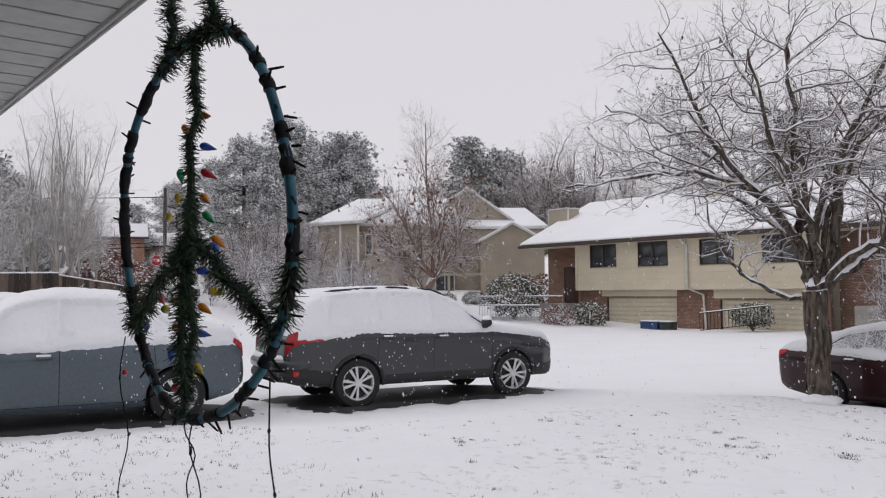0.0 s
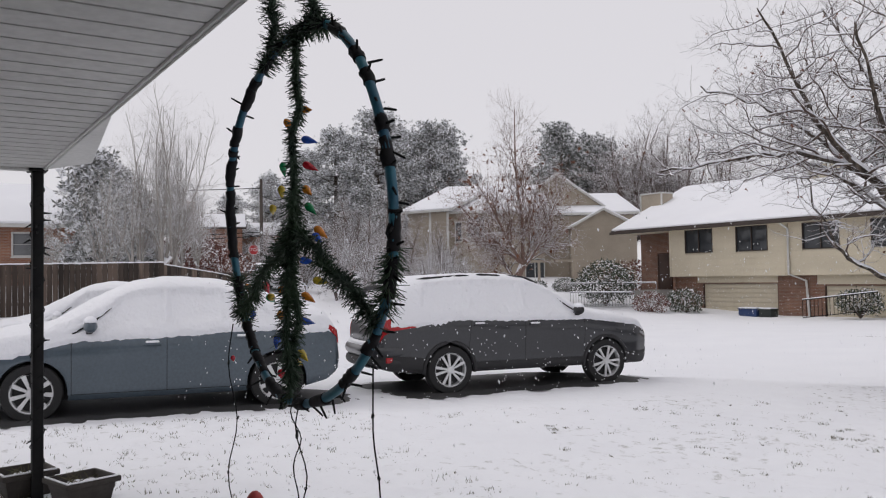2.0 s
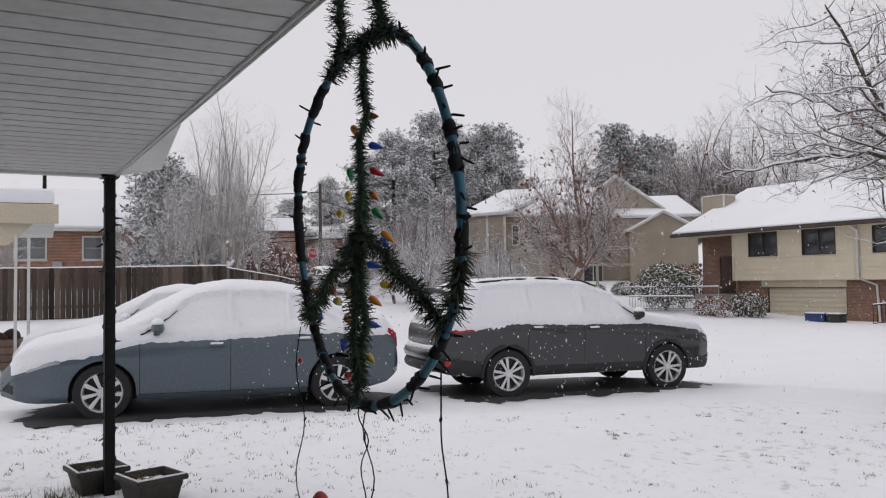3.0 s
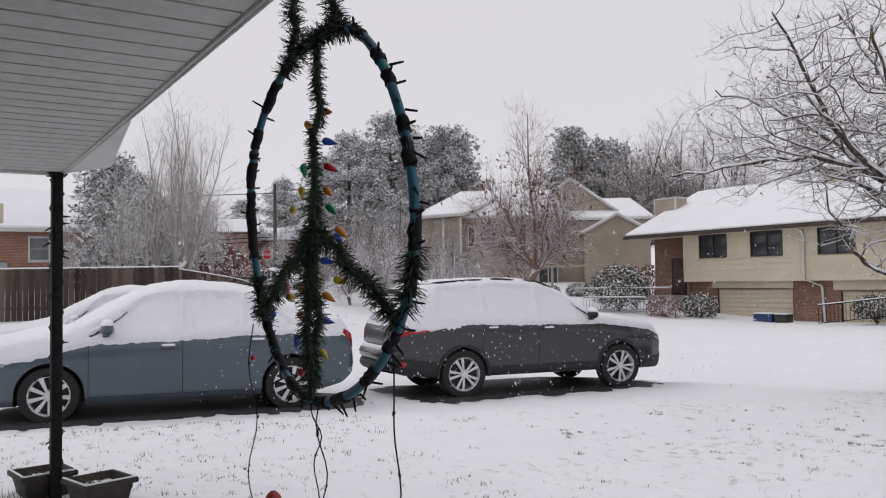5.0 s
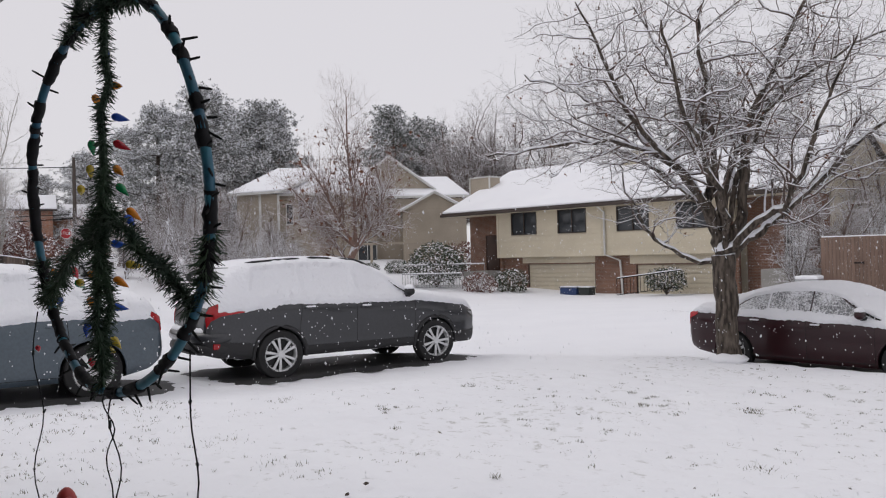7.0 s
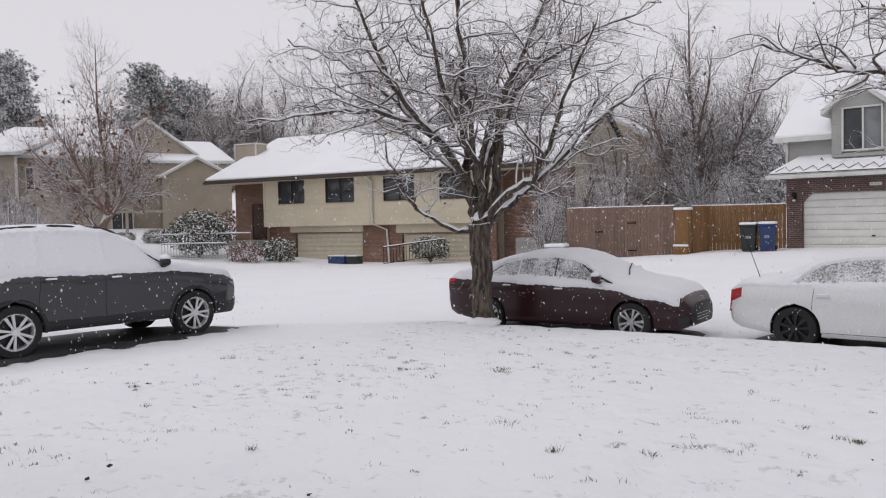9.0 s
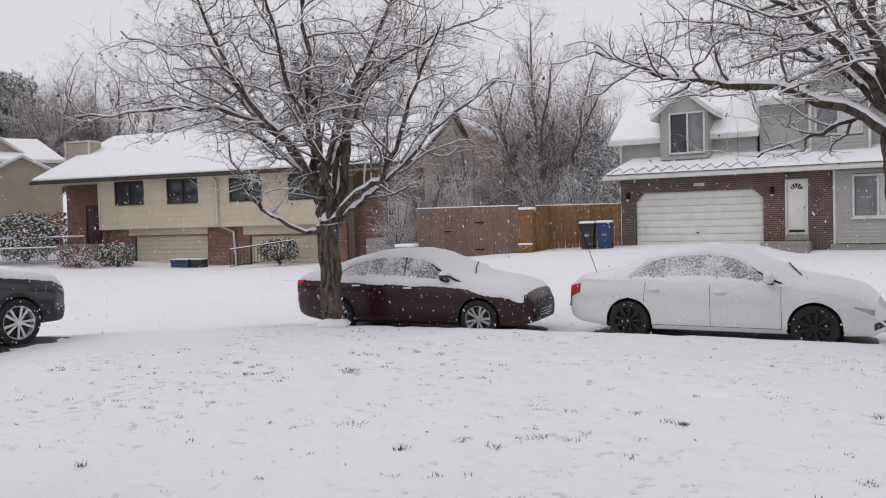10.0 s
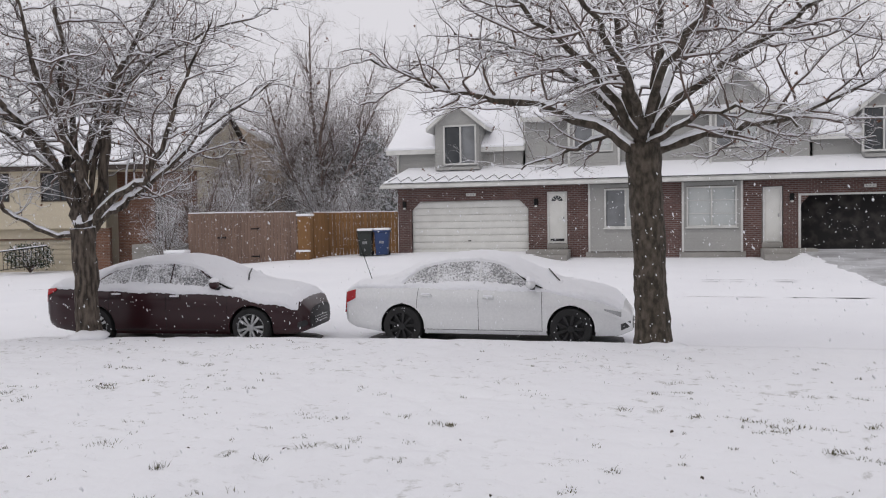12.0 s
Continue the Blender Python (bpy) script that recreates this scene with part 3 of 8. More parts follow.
porch_post = thing("porch_post", pose(-6.27, -0.62, 0, 0, 0, 12), "slim black metal porch post wound with unlit string lights", "post")
base = gz(-6.27, -0.62) - 0.05
part("shaft", boxes("shaft", BLACK_METAL, [((-0.048, -0.035, base), (-0.008, 0.035, SOFFIT_Z)), ((0.008, -0.035, base), (0.05, 0.035, SOFFIT_Z)), ((-0.012, -0.02, base), (0.012, 0.02, SOFFIT_Z))], 0.006), porch_post)
box_part("cap_plate", porch_post, BLACK_METAL, (-0.08, -0.06, SOFFIT_Z - 0.02), (0.08, 0.06, SOFFIT_Z - 0.002))
rng = random.Random(5)
lines, clips = [], []
pts = [(0.055 * math.cos(k * 0.55), 0.045 * math.sin(k * 0.55), base + 0.25 + k * 0.018) for k in range(112)]
part("string_light", tube_mesh("string_light", [(pts, [0.004] * len(pts))], WIRE, 4), porch_post, "black string-light wire wound round the post")
bm = bmesh.new()
for k in range(22):
    a, z = rng.uniform(0, 6.28), base + rng.uniform(0.2, 2.1)
    d = Vector((math.cos(a), math.sin(a), rng.uniform(-0.6, 0.2))) * 0.05
    o = Vector((0.05 * math.cos(a), 0.04 * math.sin(a), z))
    q = bmesh.ops.create_cone(bm, segments=6, radius1=0.008, radius2=0.003, depth=0.05, cap_ends=True)["verts"]
    rot = d.to_track_quat("Z", "Y").to_matrix().to_4x4()
    bmesh.ops.transform(bm, matrix=Matrix.Translation(o + d * 0.5) @ rot, verts=q)
part("bulb_socket", bm_mesh("bulb_socket", bm, WIRE), porch_post, kind="stuff")


# ---- houses across the street and to the side ----
def window(parent, x0, x1, z0, z1, y, frame, glass, bars=(0.5,), w=0.06, deep=0.1, sill=True, name="window", rows=()):
    """A framed window set into an opening: frame, mullions, one pane a light, sill."""
    bars_at = [x0 + (x1 - x0) * b for b in bars]
    spans = [((x0, y - 0.03, z0), (x0 + w, y + deep, z1)), ((x1 - w, y - 0.03, z0), (x1, y + deep, z1)), ((x0 + w, y - 0.03, z1 - w), (x1 - w, y + deep, z1)), ((x0 + w, y - 0.03, z0), (x1 - w, y + deep, z0 + w))]
    spans += [((b - w / 2, y - 0.02, z0 + w), (b + w / 2, y + deep * 0.8, z1 - w)) for b in bars_at]
    win = part(name, boxes(name, frame, spans, 0.008), parent)
    cuts = [x0 + w, *bars_at, x1 - w]
    for i in range(len(cuts) - 1):
        box_part("pane", win, glass[i % len(glass)], (cuts[i] + 0.01, y + 0.05, z0 + w * 0.6), (cuts[i + 1] - 0.01, y + 0.07, z1 - w * 0.6), 0.002)
    for r in rows:
        box_part("glazing_bar", win, frame, (x0 + w, y + 0.02, z0 + (z1 - z0) * r - 0.012), (x1 - w, y + 0.045, z0 + (z1 - z0) * r + 0.012), 0.003)
    if sill:
        box_part("sill", win, frame, (x0 - 0.05, y - 0.07, z0 - 0.05), (x1 + 0.05, y + 0.02, z0), 0.01)
    return win


def garage_door(parent, x0, x1, z0, z1, y, mat, frame, rows=8, chamfer=0.0):
    door = part("garage_door", boxes("garage_door", frame, [((x0 - 0.07, y - 0.03, z0), (x0, y + 0.06, z1 + 0.07)), ((x1, y - 0.03, z0), (x1 + 0.07, y + 0.06, z1 + 0.07)), ((x0, y - 0.03, z1), (x1, y + 0.06, z1 + 0.07))], 0.006), parent)
    h = (z1 - z0) / rows
    me = boxes("panel", mat, [((x0, y + 0.06, 0.004), (x1, y + 0.10, h - 0.006)), ((x0 + 0.02, y + 0.05, 0.03), (x1 - 0.02, y + 0.075, h - 0.03))], 0.005)
    for i in range(rows):
        part("panel", me, door, m=Matrix.Translation((0, 0, z0 + i * h)))
    box_part("door_pull", door, BLACK_METAL, ((x0 + x1) / 2 - 0.06, y + 0.02, z0 + h * 2.1), ((x0 + x1) / 2 + 0.06, y + 0.05, z0 + h * 2.1 + 0.04))
    if chamfer:
        for x, s in ((x0, 1), (x1, -1)):
            part("corner_brace", prism("corner_brace", BRICK_RED, [(x, z1), (x + s * chamfer, z1), (x, z1 - chamfer)][::s], y - 0.02, y + 0.05), door)
    return door


def siding(parent, x0, x1, z0, z1, y, course, mat, holes=(), single=False):
    """Lapped boards, each proud at its foot; single: one object a board."""
    spans = []
    z = z0
    while z < z1 - 0.02:
        t = min(z + course, z1)
        cuts = [(x0, x1)]
        for h in holes:
            if h[2] < t - 0.03 and h[3] > z + 0.03:
                cuts = [c for a, b in cuts for c in ((a, min(b, h[0])), (max(a, h[1]), b)) if c[1] - c[0] > 0.03]
        spans += [(a, b, z, t) for a, b in cuts]
        z += course
    v, f = [], []
    for a, b, z, t in spans:
        vv = [(a, y - 0.028, z), (b, y - 0.028, z), (b, y - 0.004, t), (a, y - 0.004, t), (a, y + 0.01, z), (b, y + 0.01, z), (b, y + 0.01, t), (a, y + 0.01, t)]
        ff = [(0, 1, 2, 3), (4, 5, 1, 0), (3, 2, 6, 7), (0, 3, 7, 4), (1, 5, 6, 2)]
        if single:
            part("siding_board", mesh_of("siding_board", vv, ff, [mat]), parent)
        else:
            o = len(v)
            v += vv
            f += [tuple(o + i for i in k) for k in ff]
    if not single:
        part("siding", mesh_of("siding", v, f, [mat]), parent)


def snowy_roof(parent, corners, edge, snow=0.13, name="roof"):
    """A roof slab with its eave edge, and the snow that lies on it as a sub-part."""
    r = part(name, slab(name, edge, corners, 0.16), parent)
    c = Vector((0, 0, 0))
    for k in corners:
        c += Vector(k) / len(corners)
    up = [tuple(Vector(k) + (c - Vector(k)).normalized() * 0.05 + Vector((0, 0, snow))) for k in corners]
    part("snow_cover", slab("snow_cover", SNOW, up, snow + 0.01, 0.05), r, "smooth fresh snow")
    return r


def gable_front(parent, x0, x1, z0, zp, y, wall, deep, over=0.25, trim=VINYL_TRIM):
    """A gable over a wall: siding triangle, two snowy slopes, rake boards."""
    xm = (x0 + x1) / 2
    part("gable", prism("gable", wall, [(x0, z0), (x1, z0), (xm, zp)], y, y + 0.1), parent)
    k = (zp - z0) / (xm - x0)
    for s, xe in ((1, x0), (-1, x1)):
        e = (xe - s * over, z0 - k * over + 0.06)
        pts = [(e[0], y - over, e[1]), (xm, y - over, zp + 0.06), (xm, y + deep, zp + 0.06), (e[0], y + deep, e[1])]
        snowy_roof(parent, pts if s > 0 else pts[::-1], trim, 0.12, "gable_roof")


# twin house of grey siding and dark brick
GH = thing("house", pose(0, 32.8, 0), "two-storey twin house in grey siding over dark red brick", "house")
holes_low = [(-10.16, -5.23, 0.3, 2.69), (-4.46, -3.66, 0.75, 2.98), (-2.2, -0.72, 1.5, 3.05), (0.9, 2.72, 1.5, 3.05), (3.62, 4.36, 0.75, 3.0), (4.96, 9.9, 0.3, 2.64)]
part("brick_wall", holed_wall("brick_wall", BRICK_RED, -10.76, 10.66, 0.2, 3.25, 0.0, 0.25, holes_low), GH)
box_part("back_block", GH, SIDING_GREY, (-10.76, 0.9, 0.2), (10.66, 9.0, 4.8))
box_part("side_wall", GH, BRICK_RED, (-10.76, 0.25, 0.2), (-10.5, 0.9, 3.25))
for a, b in ((-2.83, -0.62), (0.72, 2.94)):
    hole = (-2.2, -0.72, 1.5, 3.05) if a < 0 else (0.9, 2.72, 1.5, 3.05)
    siding(GH, a + 0.07, b - 0.07, 0.58, 3.24, -0.06, 0.125, SIDING_GREY, [hole])
    box_part("corner_board", GH, VINYL_TRIM, (a, -0.1, 0.55), (a + 0.08, -0.004, 3.24))
    box_part("corner_board", GH, VINYL_TRIM, (b - 0.08, -0.1, 0.55), (b, -0.004, 3.24))
    box_part("foundation", GH, CONCRETE, (a - 0.1, -0.045, 0.15), (b + 0.1, -0.004, 0.56))
window(GH, -2.2, -0.72, 1.5, 3.05, -0.1, VINYL_TRIM, [SHUTTER_GREY, BLIND], (0.55,), 0.07)
window(GH, 0.9, 2.72, 1.5, 3.05, -0.1, VINYL_TRIM, [BLIND], (0.5,), 0.06, rows=(0.33, 0.66))
garage_door(GH, -10.16, -5.23, 0.42, 2.69, 0.04, DOOR_WHITE, VINYL_TRIM, 8, 0.36)
og = part("garage_opening", boxes("garage_opening", VINYL_TRIM, [((4.88, -0.03, 0.42), (4.97, 0.1, 2.7)), ((9.9, -0.03, 0.42), (9.98, 0.1, 2.7)), ((4.97, -0.03, 2.63), (9.9, 0.1, 2.7))], 0.006), GH, "open garage, its inner shade painted on a shallow dark panel")
part("corner_brace", prism("corner_brace", BRICK_RED, [(4.96, 2.63), (4.96, 2.3), (5.26, 2.63)], -0.005, 0.2), og)
# a shallow panel whose dark colour replaces the shade of a deep room
box_part("garage_interior", og, GARAGE_SHADE, (4.9, 0.85, 0.42), (9.95, 0.89, 2.7))
for a, b, m, lite in ((-4.44, -3.69, DOOR_WHITE, True), (3.66, 4.3, DOOR_WHITE, False)):
    d = part("front_door", boxes("front_door", VINYL_TRIM, [((a - 0.02, -0.02, 0.9), (a + 0.05, 0.1, 2.98)), ((b - 0.05, -0.02, 0.9), (b + 0.02, 0.1, 2.98)), ((a + 0.05, -0.02, 2.9), (b - 0.05, 0.1, 2.98))], 0.006), GH, "white front door")
    box_part("leaf", d, m, (a + 0.05, 0.03, 0.92), (b - 0.05, 0.07, 2.9))
    box_part("threshold", d, CONCRETE, (a - 0.04, -0.05, 0.7), (b + 0.04, 0.1, 0.9))
    box_part("door_handle", d, CHROME, (b - 0.13, -0.01, 1.85), (b - 0.09, 0.03, 1.97))
    if lite:
        bm = bmesh.new()
        xm = (a + b) / 2
        for k in range(5):
            a0, a1 = math.pi * (k + 0.12) / 5, math.pi * (k + 0.88) / 5
            q = [(xm + r * math.cos(t), 0.024, 2.6 + r * math.sin(t)) for r, t in ((0.06, a0), (0.23, a0), (0.23, a1), (0.06, a1))]
            bm.faces.new([bm.verts.new(p) for p in q])
        part("fanlight", bm_mesh("fanlight", bm, GLASS_DARK), d, "fan-shaped glass in the door")
        box_part("mail_slot", d, STEEL_BLACK, (a + 0.1, 0.015, 1.0), (b - 0.1, 0.032, 1.1))
    st = part("doorstep", boxes("doorstep", CONCRETE, [((a - 0.75 if lite else a - 0.1, -1.0, 0.25), (b + 0.15 if lite else b + 1.1, -0.004, 0.68)), ((a - 0.75 if lite else a - 0.1, -1.35, 0.2), (b + 0.15 if lite else b + 1.2, -1.0, 0.5))], 0.02), GH)
for x in (-7.6, 7.3):
    pl = box_part("number_plate", GH, VINYL_TRIM, (x - 0.2, -0.03, 2.88), (x + 0.2, -0.004, 3.0))
    for k in range(3):
        box_part("bar", pl, GALVANISED, (x - 0.14 + k * 0.11, -0.036, 2.915), (x - 0.09 + k * 0.11, -0.03, 2.965), 0.002)
for x in (-10.45, -4.9, 4.65):
    wl = box_part("wall_lamp", GH, BLACK_METAL, (x - 0.07, -0.16, 2.45), (x + 0.07, -0.004, 2.72), 0.02)
    box_part("lamp_glass", wl, VINYL_TRIM, (x - 0.05, -0.14, 2.38), (x + 0.05, -0.03, 2.45), 0.01)
# skirt roof over the ground floor
snowy_roof(GH, [(-11.3, -0.5, 3.42), (11.2, -0.5, 3.42), (11.2, 0.95, 4.1), (-10.6, 0.95, 4.1)], VINYL_TRIM, 0.1, "skirt_roof")
box_part("gutter", GH, VINYL_TRIM, (-11.35, -0.62, 3.24), (11.25, -0.5, 3.38), 0.02)
zig = [(-11.0 + 0.26 * k, -0.52 + 0.38 * (k % 2), 3.53 + 0.2 * (k % 2)) for k in range(23)]
part("heating_cable", tube_mesh("heating_cable", [(zig, [0.014] * len(zig))], WIRE, 5), GH, "zigzag heating cable along the eave")
part("heating_cable", tube_mesh("heating_cable", [([(-11.2, -0.53, 3.45), (11.0, -0.53, 3.45)], [0.014] * 2)], WIRE, 5), GH)
part("downpipe", tube_mesh("downpipe", [([(-0.55, -0.5, 3.3), (-0.5, -0.1, 3.0), (-0.5, -0.06, 0.4)], [0.045] * 3)], VINYL_TRIM, 8), GH)
# upper floor
for a, b, zt in ((-11.0, -5.5, 4.85), (-5.5, 5.45, 6.0), (5.45, 10.9, 4.85)):
    box_part("upper_wall", GH, SIDING_GREY, (a, 0.96 if zt < 5 else 0.9, 3.6), (b, 6.0, zt))
    siding(GH, a + 0.05, b - 0.05, 3.75, zt, 0.9 if zt < 5 else 0.84, 0.125, SIDING_GREY)
    for x in (a, b):
        box_part("corner_board", GH, VINYL_TRIM, (x - 0.05, 0.80, 3.6), (x + 0.05, 0.93, zt))
snowy_roof(GH, [(-11.45, 0.55, 4.88), (-5.45, 0.55, 4.88), (-5.45, 5.2, 8.0), (-11.45, 5.2, 8.0)], VINYL_TRIM)
snowy_roof(GH, [(5.4, 0.55, 4.88), (11.35, 0.55, 4.88), (11.35, 5.2, 8.0), (5.4, 5.2, 8.0)], VINYL_TRIM)
snowy_roof(GH, [(-5.6, 0.45, 6.02), (5.55, 0.45, 6.02), (5.55, 5.4, 8.9), (-5.6, 5.4, 8.9)], VINYL_TRIM)
for x in (-11.0, 10.8):
    part("gable_wall", mesh_of("gable_wall", [(x, 0.9, 4.8), (x, 9.4, 4.8), (x, 5.2, 7.8), (x + 0.1, 0.9, 4.8), (x + 0.1, 9.4, 4.8), (x + 0.1, 5.2, 7.8)], [(0, 2, 1), (3, 4, 5), (0, 1, 4, 3), (1, 2, 5, 4), (2, 0, 3, 5)], [SIDING_GREY]), GH)
for xc, xw in ((-8.25, (-8.84, -7.42)), (8.15, (7.1, 8.5))):
    a, b = xc - 0.98, xc + 0.98
    box_part("dormer_wall", GH, SIDING_GREY, (a, 0.46, 4.0), (b, 3.4, 5.95))
    siding(GH, a + 0.04, b - 0.04, 4.0, 5.95, 0.38, 0.125, SIDING_GREY, [(xw[0], xw[1], 4.2, 5.86)])
    gable_front(GH, a - 0.05, b + 0.05, 5.9, 6.75, 0.38, SIDING_GREY, 2.9)
    window(GH, xw[0], xw[1], 4.2, 5.86, 0.34, VINYL_TRIM, [GLASS_DARK, SHUTTER_GREY], (0.52,), 0.07, sill=False)
for a, b in ((-3.64, -1.67), (1.8, 3.77)):
    box_part("bay_wall", GH, SIDING_GREY, (a, 0.62, 4.0), (b, 1.0, 6.1))
    siding(GH, a + 0.06, b - 0.06, 4.0, 6.15, 0.53, 0.125, SIDING_GREY, [(a + 0.17, b - 0.21, 4.55, 5.95)])
    for x in (a, b):
        box_part("corner_board", GH, VINYL_TRIM, (x - 0.04, 0.47, 3.95), (x + 0.06, 0.56, 6.15))
    window(GH, a + 0.17, b - 0.21, 4.55, 5.95, 0.5, VINYL_TRIM, [SHUTTER_GREY, BLIND], (0.5,), 0.07, sill=False)
    gable_front(GH, a - 0.4, b + 0.4, 6.2, 7.45, 0.5, SIDING_GREY, 3.6, 0.3)

# beige split-level twin house, turned a little to the street
BH = thing("house", pose(-7.9, 37.17, 0, 0, 0, 12), "beige lap-sided twin house above two garages, snowy roof", "house")
holes = [(-32.39, -30.42, 3.14, 4.5), (-28.86, -26.86, 3.12, 4.5), (-24.85, -22.85, 3.1, 4.45), (-21.28, -19.4, 3.08, 4.45)]
part("wall", holed_wall("wall", SIDING_BEIGE, -33.45, -18.2, 1.8, 4.6, 0.02, 0.25, holes), BH)
box_part("back_block", BH, SIDING_BEIGE, (-33.4, 1.6, -0.8), (-14.2, 11.0, 4.5))
for a, b in ((-33.45, -25.85), (-25.65, -18.2)):
    siding(BH, a, b, 1.8, 4.6, 0.0, 0.31, SIDING_BEIGE, holes, True)
for x in (-33.5, -25.75, -18.2):
    box_part("corner_board", BH, SIDING_BEIGE, (x - 0.07, -0.05, 1.78), (x + 0.07, 0.015, 4.6))
for h in holes:
    window(BH, *h, -0.02, FASCIA_BROWN, [GLASS_DARK], (0.5,), 0.045, sill=False)
holes = [(-31.55, -26.63, -0.9, 1.34), (-24.0, -18.9, -0.9, 1.24)]
part("lower_wall", holed_wall("lower_wall", BRICK_BROWN, -33.45, -18.2, -0.9, 1.8, 0.45, 0.7, holes), BH)
for x0, x1, z in ((-31.5, -26.68, 1.34), (-23.95, -18.95, 1.24)):
    garage_door(BH, x0, x1, -0.75, z, 0.5, DOOR_BEIGE, DOOR_BROWN, 8)
    box_part("header_board", BH, SIDING_BEIGE, (x0 - 0.4, 0.4, z + 0.07), (x1 + 0.06, 0.446, 1.8))
box_part("soffit_board", BH, SIDING_BEIGE, (-33.45, 0.0, 1.77), (-18.2, 0.7, 1.8))
part("downpipe", tube_mesh("downpipe", [([(-25.75, -0.55, 4.5), (-25.6, -0.12, 4.2), (-25.6, -0.12, 1.85), (-24.9, 0.3, 1.5), (-24.8, 0.36, -0.6)], [0.06] * 5)], VINYL_TRIM, 8), BH)
box_part("entry_wall", BH, BRICK_BROWN, (-37.0, 1.2, -0.6), (-33.45, 1.5, 4.55))
box_part("entry_wall", BH, BRICK_BROWN, (-18.1, 1.2, -0.6), (-14.2, 1.5, 4.55))
box_part("entry_side", BH, BRICK_BROWN, (-33.6, 0.25, -0.6), (-33.45, 1.2, 4.55))
for a, mt, nm in ((-35.5, DOOR_BROWN, "dark brown entry door"), (-16.15, STEEL_BLACK, "entry door behind a white security grille")):
    d = part("entry_door", boxes("entry_door", DOOR_BROWN, [((a - 0.06, 1.12, 1.0), (a, 1.24, 3.25)), ((a + 1.0, 1.12, 1.0), (a + 1.06, 1.24, 3.25)), ((a, 1.12, 3.19), (a + 1.0, 1.24, 3.25))], 0.006), BH, nm)
    box_part("leaf", d, mt, (a, 1.15, 1.0), (a + 1.0, 1.19, 3.19))
    if a > -20:
        for k in range(7):
            box_part("grille_bar", d, VINYL_TRIM, (a + 0.04 + k * 0.15, 1.1, 1.05), (a + 0.07 + k * 0.15, 1.13, 3.15), 0.004)
        box_part("grille_rail", d, VINYL_TRIM, (a + 0.03, 1.09, 2.05), (a + 1.0, 1.135, 2.13), 0.004)
    st = box_part("entry_landing", BH, CONCRETE, (a - 0.5, -0.6, -0.6), (a + 1.6, 1.2, 0.98), 0.02)
snowy_roof(BH, [(-37.8, -0.65, 4.72), (-13.9, -0.65, 4.72), (-13.9, 6.4, 7.85), (-37.8, 6.4, 7.85)], FASCIA_BROWN)
snowy_roof(BH, [(-13.9, 12.8, 4.72), (-37.8, 12.8, 4.72), (-37.8, 6.4, 7.85), (-13.9, 6.4, 7.85)], FASCIA_BROWN)
for x in (-37.0, -14.3):
    part("gable_wall", mesh_of("gable_wall", [(x, -0.1, 4.5), (x, 12.4, 4.5), (x, 6.4, 7.7), (x + 0.15, -0.1, 4.5), (x + 0.15, 12.4, 4.5), (x + 0.15, 6.4, 7.7)], [(0, 2, 1), (3, 4, 5), (0, 1, 4, 3), (1, 2, 5, 4), (2, 0, 3, 5)], [SIDING_BEIGE]), BH)
box_part("gutter", BH, FASCIA_BROWN, (-37.8, -0.8, 4.5), (-13.9, -0.66, 4.66), 0.02)
box_part("eave_soffit", BH, SIDING_BEIGE, (-37.6, -0.6, 4.5), (-14.0, 1.5, 4.55))
for x0, x1, y0, y1, z0, z1 in ((-38.6, -36.8, 3.0, 4.1, -0.5, 7.25), (-27.4, -26.2, 4.7, 5.9, 6.0, 8.0)):
    ch = box_part("chimney", BH, SIDING_TAN if x0 < -30 else SIDING_BEIGE, (x0, y0, z0), (x1, y1, z1), 0.02)
    box_part("chimney_cap", ch, VINYL_TRIM, (x0 - 0.05, y0 - 0.05, z1), (x1 + 0.05, y1 + 0.05, z1 + 0.09), 0.02)
    for x in (x0, x1):
        box_part("corner_board", ch, VINYL_TRIM, (x - 0.05, y0 - 0.03, max(z0, 4.7)), (x + 0.05, y0 + 0.05, z1), 0.01)
# wing behind the fence, with its timber deck
WH = thing("house", pose(-7.9, 37.17, 0, 0, 0, 12), "rear wing in pale tan siding with a timber deck", "house")
box_part("wall", WH, SIDING_PEACH, (-17.0, 9.0, -0.5), (-12.6, 13.0, 6.6))
siding(WH, -17.0, -12.6, 2.5, 6.6, 8.98, 0.2, SIDING_PEACH)
window(WH, -16.3, -15.4, 2.9, 4.6, 8.9, VINYL_TRIM, [GLASS_DARK], ())
gable_front(WH, -17.0, -12.6, 6.6, 7.9, 9.0, SIDING_PEACH, 4.0)
dk = box_part("deck", WH, FENCE_ORANGE, (-16.6, 5.5, 2.1), (-12.8, 8.9, 2.25))
for k in range(9):
    box_part("baluster", dk, FENCE_ORANGE, (-16.5 + k * 0.45, 5.5, 2.25), (-16.4 + k * 0.45, 5.58, 3.2))
box_part("handrail", dk, FENCE_ORANGE, (-16.6, 5.46, 3.2), (-12.8, 5.62, 3.28))
for k in range(4):
    box_part("deck_post", dk, FENCE_ORANGE, (-16.5 + k * 1.2, 5.6, -0.3), (-16.35 + k * 1.2, 5.75, 2.1))

